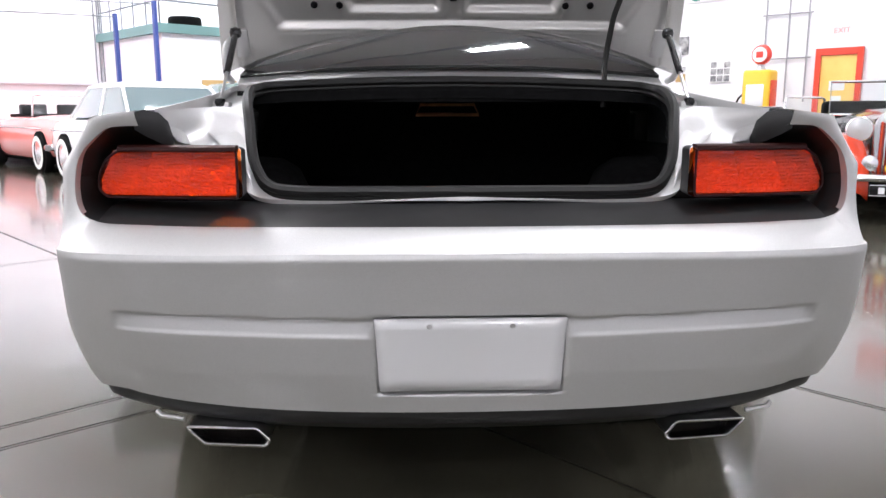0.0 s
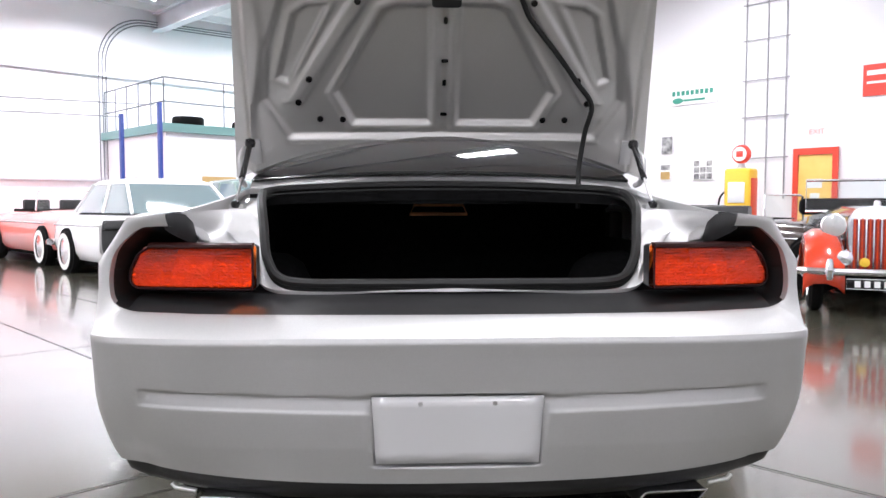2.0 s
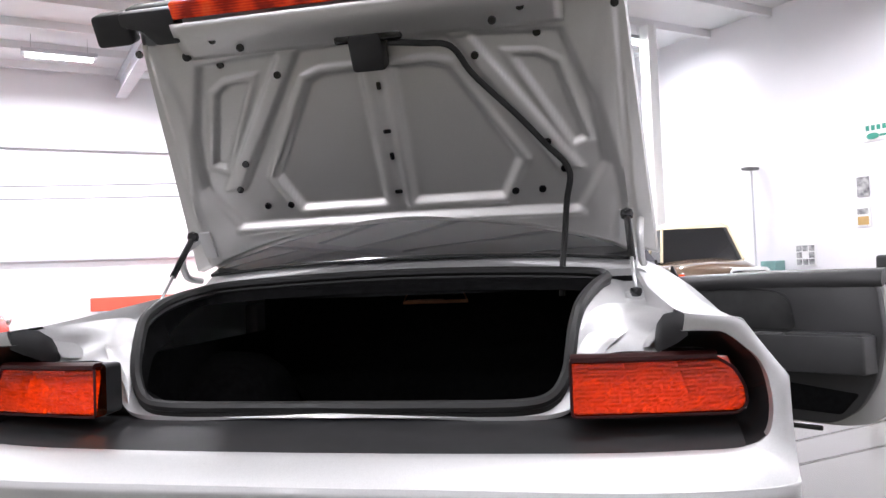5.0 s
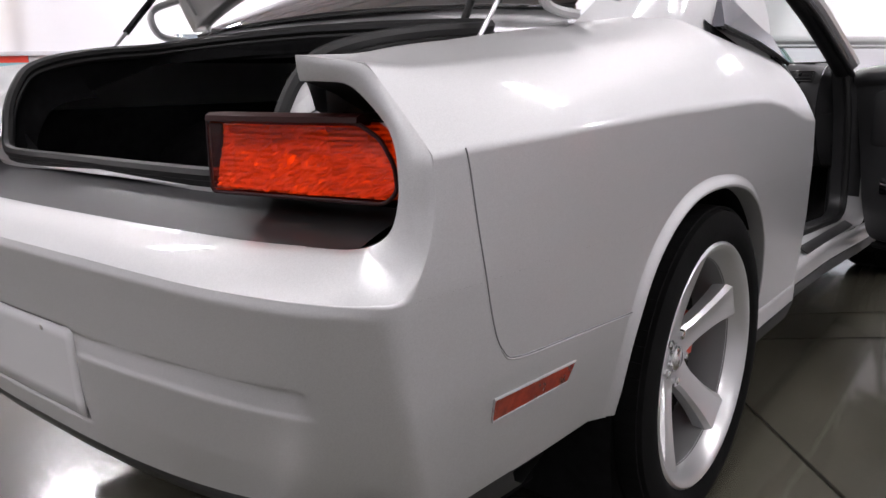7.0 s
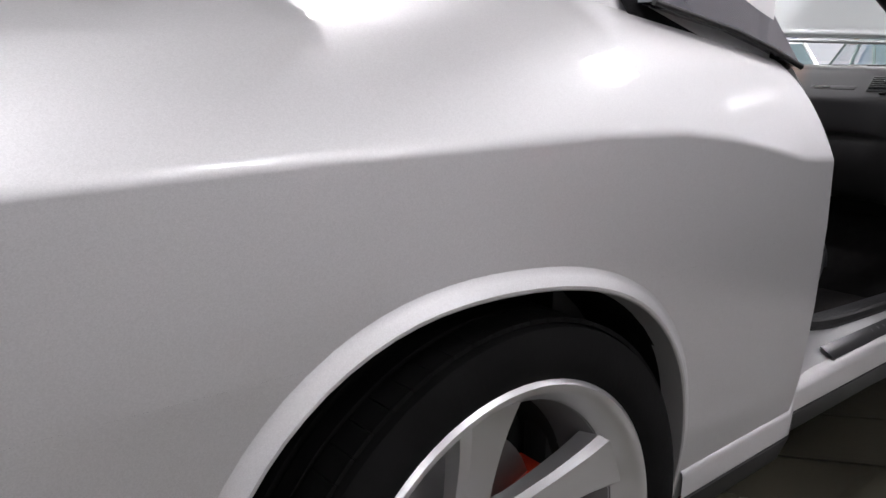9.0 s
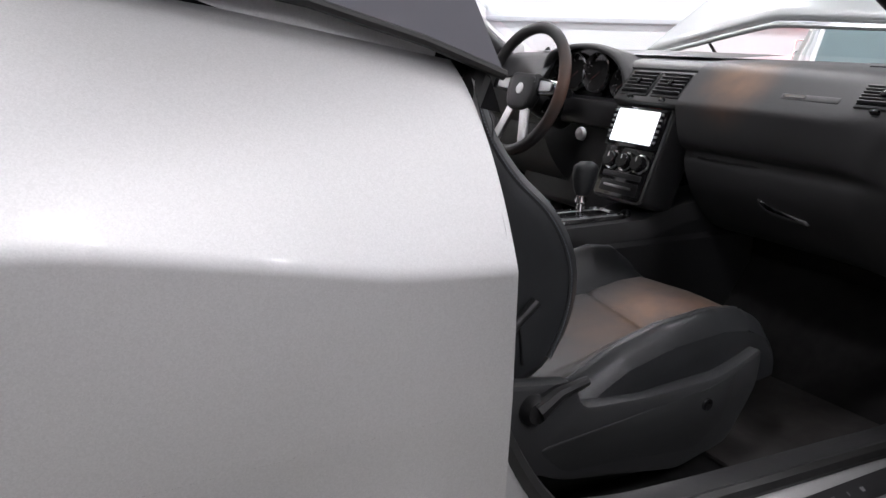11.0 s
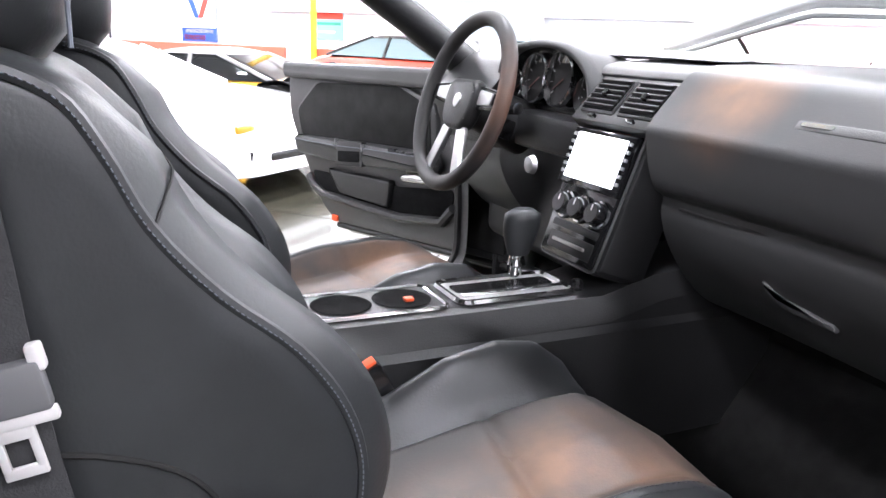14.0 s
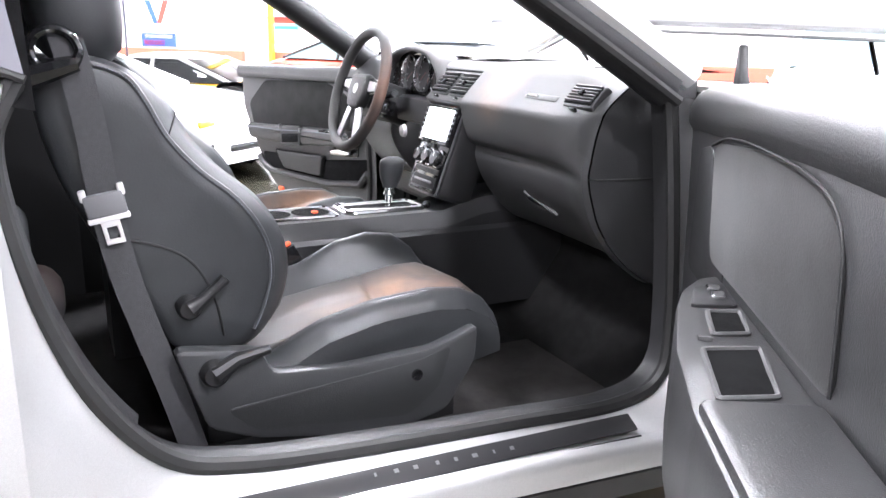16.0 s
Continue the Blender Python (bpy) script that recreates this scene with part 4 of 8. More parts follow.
def inside(p, poly):
    """Distance inside a convex outline (negative outside)."""
    best = 1e9
    cx, cy = sum(a for a, _ in poly) / len(poly), sum(b for _, b in poly) / len(poly)
    for (ax, ay), (bx, by) in zip(poly, poly[1:] + poly[:1]):
        ex, ey = bx - ax, by - ay
        l = math.hypot(ex, ey)
        s = (ex * (p[1] - ay) - ey * (p[0] - ax)) / l
        c = (ex * (cy - ay) - ey * (cx - ax))
        best = min(best, s if c > 0 else -s)
    return best


def step01(v, w):
    t = max(0.0, min(1.0, v / w + 0.5))
    return t * t * (3 - 2 * t)


LID_WIN = [(0.045, 0.210), (0.300, 0.210), (0.355, 0.320), (0.195, 0.590), (0.150, 0.605), (0.045, 0.605)]
LID_TRI = [(0.505, 0.355), (0.535, 0.37), (0.470, 0.575), (0.430, 0.600), (0.365, 0.605)]
LID_RIB = [(0.255, 0.680), (0.200, 0.680), (0.470, 0.285), (0.525, 0.285)]
LID_FIELD = [(0.0, 0.165), (0.50, 0.150), (0.585, 0.30), (0.56, 0.47), (0.49, 0.665), (0.0, 0.690)]


def lid_relief(x, d):
    ax = abs(x)
    p = (ax, d)
    n = 0.0
    field = inside(p, LID_FIELD + [(-0.1, 0.69), (-0.1, 0.165)])
    n -= 0.018 * step01(field, 0.020)
    n += 0.014 * step01(inside(p, LID_RIB), 0.014)
    n -= 0.015 * step01(inside(p, LID_WIN), 0.018)
    n += 0.007 * step01(0.012 - abs(inside(p, LID_WIN) + 0.012), 0.010)
    n -= 0.012 * step01(inside(p, LID_TRI), 0.012)
    n += 0.005 * step01(0.010 - abs(inside(p, LID_TRI) + 0.010), 0.010)
    n += 0.004 * step01(0.012 - abs(ax - 0.022), 0.008) * (0.2 < d < 0.62)
    n += 0.005 * step01(0.010 - abs(d - 0.165 + 0.02 * ax), 0.010) * (ax < 0.52)
    n += 0.010 * step01(ax - (0.60 + 0.03 * math.sin(d * 9)), 0.03)
    n -= 0.03 * step01(ax - 0.655 + 0.05 * d, 0.02)
    n -= 0.035 * step01(lid_low(ax) + 0.022 - d, 0.02)
    return n - 0.03 * (ax / 0.7) ** 2 * -0.3


def lid_low(x):
    return 0.135 - 0.145 * (x / 0.68) ** 2


def lid_inner(u, v):
    x0 = -1 + 2 * u
    d = lid_low(x0 * 0.7) + (0.735 - lid_low(x0 * 0.7)) * v
    w = 0.715 - 0.075 * d / 0.75
    return on_lid(x0 * w, d, lid_relief(x0 * w, d))


lid = part("trunk_lid", grid(lid_inner, 170, 120), SILVER_IN, car, "raised trunk lid with pressed inner panel", angle=60)


def lid_outer(u, v):
    x0 = -1 + 2 * u
    d = lid_low(x0 * 0.7) + (0.82 - lid_low(x0 * 0.7)) * v
    w = 0.722 - 0.075 * d / 0.75
    return on_lid(x0 * w, d, -0.045 - 0.035 * (1 - x0 * x0))


part("outer_skin", grid(lid_outer, 40, 30), SILVER, lid)
for sgn in (1, -1):                           # side flanges
    rows = []
    for k in range(21):
        d = lid_low(0.7) + (0.80 - lid_low(0.7)) * k / 20
        w = 0.715 - 0.075 * d / 0.75
        rows.append([on_lid(sgn * w, d, lid_relief(w, d) if d < 0.735 else -0.02), on_lid(sgn * (w + 0.007), d, -0.046)])
    part("flange", loft(rows), SILVER, lid)
# rear edge of the lid: painted cross panel, lamp strip and black ends
def lip(u, v):
    x = -0.50 + 1.0 * u
    k = v
    bow = 0.012 * (1 - (2 * u - 1) ** 2)
    d = 0.690 + 0.105 * k + bow * 0.4
    return on_lid(x, d, 0.010 + 0.045 * math.sin(k * 1.7) + bow)


part("cross_panel", grid(lip, 40, 8), SILVER_IN, lid, "silver cross panel with latch", solid=0.006)
part("centre_lamp", prism(soft_outline([(-0.485, 0), (0.485, 0), (0.485, 0.045), (-0.485, 0.045)], 0.008), 0.05, place(*on_lid(0, 0.806, 0.015), (1, 0, 0), LID_D), 0.004), RED_LENS, lid, "long red centre tail lamp strip")
part("lamp_cap", box((-0.66, -0.03, 0), (0.66, 0.03, 0.03), 0.008, m=place(*on_lid(0, 0.835, -0.04), (1, 0, 0), LID_N)), BLACK_PL, lid)
for sgn in (1, -1):
    part("end_trim", prism(soft_outline([(sgn * x, y) for x, y in ((0.485, 0.01), (0.485, 0.10), (0.64, 0.10), (0.64, 0.065), (0.585, 0.05), (0.555, 0.01))][::sgn], 0.012), 0.045, place(*on_lid(0, 0.735, 0.012), (1, 0, 0), LID_D), 0.004), BLACK_PL, lid, "black plastic end trim")
    part("end_block", prism(soft_outline([(sgn * x, y) for x, y in ((0.645, 0.0), (0.645, 0.085), (0.745, 0.085), (0.75, 0.0))][::sgn], 0.014), 0.05, place(*on_lid(0, 0.745, -0.03), (1, 0, 0), LID_D), 0.005), BLACK_PL, lid)
    for d, x in ((0.715, 0.33), (0.66, 0.43), (0.62, 0.27), (0.37, 0.435), (0.29, 0.475), (0.225, 0.41), (0.225, 0.335), (0.765, 0.21), (0.742, 0.40), (0.725, 0.62)):
        part("press_hole", lathe([(0.0, 0.001), (0.010, 0.001), (0.011, -0.004)], 12, place(*on_lid(sgn * x, d, lid_relief(x, d) + (0.006 if d < 0.70 else 0.05)), (1, 0, 0), LID_D)), GLOSS_BLACK, lid)
    part("rubber_buffer", lathe([(0.0, 0.03), (0.012, 0.028), (0.014, 0.0)], 12, place(*on_lid(sgn * 0.50, 0.70, 0.0), LID_D, (sgn, 0, 0))), RUBBER, lid)
for d in (0.245, 0.355, 0.43, 0.56):
    part("press_slot", prism(soft_outline([(-0.011, -0.006), (0.011, -0.006), (0.011, 0.006), (-0.011, 0.006)], 0.005), 0.002, place(*on_lid(0, d, -0.012), (1, 0, 0) if d in (0.245, 0.43) else LID_D, LID_D if d in (0.245, 0.43) else (1, 0, 0))), GLOSS_BLACK, lid)
part("latch", box((-0.045, -0.05, -0.01), (0.045, 0.05, 0.045), 0.01, m=place(*on_lid(0, 0.665, 0.0), (1, 0, 0), LID_D)), BLACK_PL, lid, "black trunk latch")
part("latch_plate", box((-0.08, -0.015, 0.0), (0.10, 0.02, 0.03), 0.008, m=place(*on_lid(0, 0.705, 0.012), (1, 0, 0), LID_D)), GLOSS_BLACK, lid)
wire = [on_lid(0.06, 0.684, 0.03), on_lid(0.14, 0.675, 0.035), on_lid(0.215, 0.655, 0.02), on_lid(0.262, 0.574, 0.012), on_lid(0.364, 0.454, 0.012), on_lid(0.43, 0.37, 0.015), on_lid(0.487, 0.293, 0.02), on_lid(0.475, 0.20, 0.03), Vector((0.462, 0.80, 1.19)), Vector((0.455, 0.775, 1.12)), Vector((0.452, 0.77, 1.05))]
part("wiring_loom", tube(curve(wire, 60), 0.0085, 8), RUBBER, lid, "black wiring loom")
for sgn in (1, -1):
    a, b = Vector((sgn * 0.640, 0.560, 1.062)), Vector((sgn * 0.632, 0.745, 1.262))
    mid = a.lerp(b, 0.42)
    strut = part("gas_strut", tube([mid, b], 0.0095, 10), GLOSS_BLACK, car, "black gas strut holding the trunk lid")
    part("rod", tube([a, mid], 0.0045, 8), STEEL, strut)
    part("ball_joint", lathe([(0.0, 0.014), (0.013, 0.010), (0.016, 0.0), (0.013, -0.010), (0.0, -0.014)], 12, Matrix.Translation(a)), GLOSS_BLACK, strut)
    part("ball_joint", lathe([(0.0, 0.018), (0.015, 0.012), (0.018, 0.0), (0.015, -0.012), (0.0, -0.018)], 12, Matrix.Translation(b)), GLOSS_BLACK, strut)
    part("foot_bracket", box((-0.025, -0.02, -0.03), (0.025, 0.02, 0.012), 0.005, m=Matrix.Translation(a + Vector((0, 0.012, -0.01)))), STEEL, strut)
    part("lid_bracket", box((-0.02, -0.045, -0.004), (0.02, 0.045, 0.006), 0.003, m=place(*on_lid(sgn * 0.632, 0.115, 0.012), (1, 0, 0), LID_D)), SILVER, strut)
    h0 = Vector((sgn * 0.675, 0.86, 1.13))
    part("lid_hinge", tube(curve([h0, h0 + Vector((sgn * -0.01, -0.10, 0.015)), h0 + Vector((sgn * -0.012, -0.12, 0.08)), on_lid(sgn * 0.67, 0.12, 0.004)], 16), 0.010, 8), SILVER, car, "silver goose-neck lid hinge")

# rear glass, roof, pillars
# the pane's reflections are put into this grey base colour
GREY_GLASS = mat("grey_reflection_glass", (0.10, 0.10, 0.115), 0.08, coat=1.0, coat_rough=0.02, spec=0.8)
def rear_glass(u, v):
    x0 = -1 + 2 * u
    w = 0.655 - 0.14 * v
    return Vector((x0 * w, 0.885 + 0.735 * v + 0.05 * (1 - x0 * x0) * (1 - v) * -0.3, 1.150 + 0.262 * v ** 0.9 + 0.030 * (1 - x0 * x0)))


part("rear_glass", grid(rear_glass, 24, 16), DARK_GLASS, car, "dark tinted rear window")
part("glass_trim", tube([rear_glass(k / 24, 0) + Vector((0, 0.004, -0.004)) for k in range(25)], 0.006, 8), GLOSS_BLACK, car)


def roof(u, v):
    x0 = -1 + 2 * u
    y = 1.62 + 0.80 * v
    return Vector((x0 * (0.515 + 0.035 * v), y, 1.412 + 0.028 * math.sin(v * 2.6) + 0.030 * (1 - x0 * x0)))


part("roof", grid(roof, 20, 14), SILVER, car, "silver roof", solid=0.02)
part("headliner", grid(lambda u, v: roof(u, v) + Vector((0, 0, -0.035)), 20, 14), HEADLINER, car, "dark grey headliner")
for sgn in (1, -1):
    rows = []
    for k in range(25):
        t = k / 24
        a = crown(0.885 + (1.86 - 0.885) * t, 1.0)
        b = Vector((0.512, 1.625, 1.412)).lerp(Vector((0.545, 2.05, 1.425)), t)
        row = []
        for j in range(11):
            s = j / 10
            p = a.lerp(b, s) + Vector((0.045 * math.sin(s * math.pi) * (0.4 + 0.6 * t), 0, 0.01 * math.sin(s * math.pi)))
            row.append(Vector((sgn * p.x, p.y, p.z)))
        rows.append(row)
    part("rear_pillar", loft(rows), SILVER, car, "silver rear roof pillar")
    def qx(y, z):
        return 0.790 - 0.60 * (z - 1.04)
    q = [(1.918, 1.037), (1.84, 1.066), (1.735, 1.095), (1.52, 1.132), (1.60, 1.20), (1.72, 1.27), (1.86, 1.335), (1.90, 1.26), (1.905, 1.12)]
    own = bmesh.new()
    a = [own.verts.new((sgn * (qx(y, z) + 0.012), y, z)) for y, z in q]
    b = [own.verts.new((sgn * (qx(y, z) - 0.02), y, z)) for y, z in q]
    own.faces.new(a)
    for j in range(len(q)):
        own.faces.new((a[j], a[(j + 1) % len(q)], b[(j + 1) % len(q)], b[j]))
    part("quarter_window", own, GREY_GLASS, car, "dark quarter window", smooth=False)
    cov = bmesh.new()
    cov.faces.new([cov.verts.new((sgn * (qx(y, z) - 0.024), y, z)) for y, z in [(1.925, 1.0), (1.78, 1.03), (1.50, 1.06), (1.48, 1.14), (1.58, 1.22), (1.72, 1.30), (1.87, 1.36), (1.915, 1.26)]])
    part("quarter_trim", cov, CARPET, car, "black inner trim beside the rear seat", smooth=False)
    part("window_trim", tube([(sgn * (qx(y, z) + 0.012), y, z) for y, z in q[:4]], 0.0055, 8), RUBBER, car)
    # roof rail and windscreen pillar
    rail = [(0.745, 2.955, 1.022), (0.715, 2.80, 1.118), (0.675, 2.60, 1.235), (0.625, 2.42, 1.335), (0.585, 2.25, 1.392), (0.565, 2.05, 1.412), (0.555, 1.86, 1.408), (0.60, 1.86, 1.30), (0.70, 1.885, 1.16), (0.78, 1.895, 1.05)]
    C = curve([(sgn * x, y, z) for x, y, z in rail[:7]], 40)
    part("pillar_trim", tube(C, [0.040 - 0.010 * k / 40 for k in range(41)], 12), BLACK_PL, car, "black windscreen pillar trim")
    part("pillar_skin", tube([p + Vector((sgn * 0.022, 0.030, 0.022)) for p in C], 0.030, 10), SILVER, car)
    part("door_seal", tube([p + Vector((sgn * 0.036, -0.004, -0.022)) for p in C], 0.011, 8), RUBBER, car)
    # jamb behind the door and the sill
    I = [(0.775, 1.905, 1.035), (0.790, 1.872, 0.96), (0.795, 1.878, 0.86), (0.797, 1.908, 0.735), (0.797, 1.962, 0.610), (0.797, 2.045, 0.510), (0.797, 2.15, 0.476), (0.795, 2.32, 0.457), (0.795, 2.62, 0.440), (0.795, 2.86, 0.430), (0.79, 2.97, 0.470), (0.785, 2.985, 0.60), (0.775, 2.965, 0.85), (0.755, 2.955, 1.01)]
    O = [(0.805, 1.880, 1.035), (0.864, 1.872, 0.95), (0.900, 1.870, 0.872), (0.902, 1.870, 0.735), (0.899, 1.870, 0.60), (0.890, 1.873, 0.46), (0.874, 1.915, 0.428), (0.862, 2.32, 0.425), (0.862, 2.62, 0.408), (0.862, 2.95, 0.388), (0.872, 3.03, 0.45), (0.875, 3.03, 0.60), (0.880, 3.03, 0.85), (0.80, 3.02, 1.01)]
    Ic, Oc = curve([(sgn * x, y, z) for x, y, z in I], 90), curve([(sgn * x, y, z) for x, y, z in O], 90)
    rows = [[a, a.lerp(b, 0.25) + Vector((0, 0, -0.004)), a.lerp(b, 0.6) + Vector((0, 0, -0.004)), b] for a, b in zip(Ic, Oc)]
    part("door_jamb", loft(rows), SILVER, car, "silver painted door jamb and sill", angle=50)
    post = [r for r in rows if r[0].y > 2.90 and r[0].z > 0.50]
    part("hinge_cover", loft([[p + Vector((0, -0.003, 0)) for p in r[:3]] for r in post]), BLACK_PL, car, "dark hinge pillar cover", angle=50)
    part("jamb_seal", tube(Ic, 0.014, 8), RUBBER, car, "black rubber door seal")
    inner = [p + Vector((-sgn * 0.055, 0.0, 0.004)) + Vector((0, 0.015 if p.y < 2.0 else 0, 0)) for p in Ic]
    part("jamb_trim", loft([[a, a.lerp(b, 0.5) + Vector((0, 0, 0.008)), b] for a, b in zip(Ic, inner)]), DASH, car, "dark sill trim")
    base = ((1.50, 0.385), (1.872, 0.385), (1.880, 0.432), (2.32, 0.425), (2.62, 0.408), (2.95, 0.388), (3.5, 0.366))
    rows = [[Vector((sgn * x, y, b + z)) for x, z in ((0.860, 0.0015), (0.876, -0.001), (0.884, -0.008), (0.886, -0.018), (0.886, -0.055))] for y, b in base]
    part("rocker", loft(rows), SILVER, car, angle=50)
    rows = [[Vector((sgn * x, y, z)) for x, z in ((0.880, b - 0.054), (0.887, b - 0.060), (0.868, b - 0.115), (0.80, b - 0.150), (0.70, b - 0.155))] for y, b in base]
    part("side_skirt", loft(rows), RUBBER, car, "black side skirt")
    sill = part("sill_plate", box((-0.0185, -0.395, 0.0), (0.0185, 0.390, 0.004), 0.0018, m=place(sgn * 0.845, 2.475, 0.4250, (1 * sgn, 0, -0.55), (0, 1, -0.050))), SILL_METAL, car, "dark brushed sill plate with worn lettering bars")
    part("plate_edge", tube([(sgn * 0.8625, 2.475 + d, 0.4135 - 0.050 * d) for d in (-0.37, 0.0, 0.39)], 0.0022, 6), RUBBER, sill)
    for k in range(8):
        d = -0.135 + k * 0.036
        part("letter_bar", box((-0.004, -0.0018 - 0.0022 * (k % 3), 0.0), (0.003, 0.002 + 0.002 * (k % 2), 0.0006), m=place(sgn * 0.845, 2.475 + d, 0.4295 - 0.050 * d, (1 * sgn, 0, -0.55), (0, 1, -0.05))), BUCKLE_G, sill)

# windscreen
def screen(u, v):
    x0 = -1 + 2 * u
    w = 0.735 - 0.16 * v
    return Vector((x0 * w, 3.06 - 0.66 * v + 0.10 * (1 - x0 * x0), 1.058 + 0.332 * v ** 0.95 + 0.012 * (1 - x0 * x0)))


ws = part("windscreen", grid(screen, 20, 12), GLASS, car, "clear windscreen")
ws.visible_shadow = False
part("cowl", grid(lambda u, v: Vector((-0.74 + 1.48 * u, 3.06 + 0.10 * (1 - (2 * u - 1) ** 2) + 0.25 * v, 1.056 - 0.01 * v)), 20, 3), BLACK_PL, car, "black cowl panel")

# hood, raised, seen from behind through the windscreen
HOOD_A = radians(25)
def hood(u, v):
    x0 = -1 + 2 * u
    e = math.sqrt((0.83 * x0) ** 2 + 0.0012)
    r = 1.28 * v
    bulge = (0.03 * step01(0.45 - abs(x0), 0.1) + 0.02 * (1 - x0 * x0)) * min(1.0, 3 * v)
    return Vector((x0 * 0.83, 3.315 + 0.443 * e * (1 - 0.85 * v) + r * 1.10 * math.cos(HOOD_A) - bulge * math.sin(HOOD_A), 1.158 - (0.12 if x0 < 0 else 0.03) * e * (1 - v) + r * math.sin(HOOD_A) + bulge * math.cos(HOOD_A)))


GREY_STRIPE = mat("graphite_paint", (0.045, 0.05, 0.052), 0.35, coat=0.7)
hd = part("hood", grid(hood, 40, 24), SILVER, car, "raised silver hood with a graphite centre band", solid=0.022)
part("hood_edge", tube([hood(k / 40, 0) + Vector((0, -0.003, -0.010)) for k in range(41)], 0.008, 8), SILVER, hd)
part("hood_band", grid(lambda u, v: hood(0.30 + 0.40 * u, 0.04 + 0.96 * v) + Vector((0, -0.003, 0.005)), 16, 24), GREY_STRIPE, hd, "graphite centre band")
for sgn in (1, -1):
    part("hood_strut", tube([(sgn * 0.600, 3.715, 1.135), (sgn * 0.584, 3.790, 1.045)], 0.006, 8), GLOSS_BLACK, hd)
part("engine_cover", box((-0.55, 3.45, 0.55), (0.55, 4.55, 0.92), 0.08, 3), BLACK_PL, car, "dark engine bay")
# nose
def nose(u, v):
    a = (-1 + 2 * u) * math.pi / 2
    z = 0.30 + 0.58 * v
    W = side_x(4.72, z)
    return Vector((W * math.sin(a) * abs(math.sin(a)) ** (-0.45 if abs(a) > 1e-6 else 0), 4.72 + 0.27 * max(0, math.cos(a)) ** 0.5 - 0.06 * (v - 0.5) ** 2, z))


part("front_bumper", grid(nose, 40, 14), SILVER, car, "silver front bumper")
part("grille", box((-0.68, 4.93, 0.62), (0.68, 4.985, 0.80), 0.02), GLOSS_BLACK, car)

# wheels
BARREL = mat("rim_barrel", (0.20, 0.20, 0.20), 0.45, 0.5)


def make_wheel(sgn, y):
    w = part("wheel", tube([(sgn * 0.60, y, HUB_Z), (sgn * 0.80, y, HUB_Z)], 0.07, 16), STEEL, car, "five-spoke silver alloy wheel with low tyre")
    M = place(sgn * 0.0, y, HUB_Z, (0, 1, 0), (0, 0, 1)) if sgn > 0 else place(0, y, HUB_Z, (0, -1, 0), (0, 0, 1))
    R = TYRE_R
    prof = [(0.262, 0.655), (0.300, 0.650), (0.335, 0.660), (0.352, 0.680), (R - 0.003, 0.700)]
    for k in range(5):                                # tread with grooves
        x = 0.705 + k * 0.038
        rr = R if k < 4 else R - 0.006
        prof += [(rr, x), (rr, x + 0.026), (R - 0.008, x + 0.029), (R - 0.008, x + 0.035)]
    prof += [(R - 0.008, 0.893), (0.352, 0.905), (0.335, 0.913), (0.312, 0.916), (0.295, 0.912), (0.284, 0.903), (0.276, 0.900)]
    tyre = part("tyre", lathe(prof, 72, M), TYRE, w, "black low-profile tyre", angle=50)
    own = bmesh.new()
    for k in range(72):                               # shoulder blocks, parted by narrow sipes
        box((-0.006, -0.0151, 0.0), (0.0, 0.0151, 0.043), bm=own, m=M @ Matrix.Rotation(2 * math.pi * k / 72, 4, "Z") @ Matrix.Translation((R, 0, 0.853)))
    sip = part("tread_block", own, TYRE, tyre, smooth=False)
    tagged(sip, kind="stuff")
    barrel = part("barrel", lathe([(0.262, 0.70), (0.240, 0.72), (0.232, 0.78), (0.238, 0.84), (0.244, 0.866)], 72, M), BARREL, w, "grey inner rim barrel", angle=40)
    rim = part("rim", lathe([(0.243, 0.862), (0.248, 0.878), (0.262, 0.896), (0.268, 0.905), (0.278, 0.908), (0.284, 0.903), (0.284, 0.895)], 72, M), ALLOY, w, "polished rim lip", angle=40)
    for k in range(5):
        a0 = radians(23 + 72 * k) if sgn > 0 else radians(157 + 72 * k)
        rows = []
        for t in range(13):
            r = 0.035 + 0.232 * t / 12
            hw = 0.029 + 0.006 * (t / 12) + 0.026 * (t / 12) ** 4 + 0.018 * max(0, 1 - t / 4) ** 2
            fx = 0.824 + 0.066 * (t / 12) ** 1.2
            bx = fx - 0.030 - 0.012 * t / 12
            sec = [(-hw * 1.10, bx), (-hw * 1.05, fx - 0.012), (-hw * 0.80, fx - 0.002), (-hw * 0.25, fx - 0.004), (hw * 0.25, fx - 0.004), (hw * 0.80, fx - 0.002), (hw * 1.05, fx - 0.012), (hw * 1.10, bx)]
            rows.append([M @ (Matrix.Rotation(a0, 4, "Z") @ Vector((r, s, x))) for s, x in sec])
        part("spoke", loft(rows, closed=True, caps=True), ALLOY, rim, angle=30)
        b = M @ (Matrix.Rotation(a0 + radians(36), 4, "Z") @ Vector((0.058, 0, 0.0)))
        part("lug_nut", lathe([(0.0, 0.838), (0.010, 0.836), (0.0125, 0.832), (0.0125, 0.79)], 6, M @ Matrix.Translation((M.inverted() @ b).to_3d())), CHROME, rim, smooth=False)
    part("hub_boss", lathe([(0.0, 0.806), (0.085, 0.806), (0.085, 0.816), (0.072, 0.822), (0.036, 0.824)], 36, M), ALLOY, rim)
    part("centre_cap", lathe([(0.0, 0.840), (0.020, 0.839), (0.030, 0.834), (0.033, 0.826), (0.034, 0.80)], 24, M), CHROME, rim)
    part("brake_disc", lathe([(0.05, 0.772), (0.165, 0.772), (0.165, 0.752), (0.05, 0.752)], 48, M), STEEL, w)
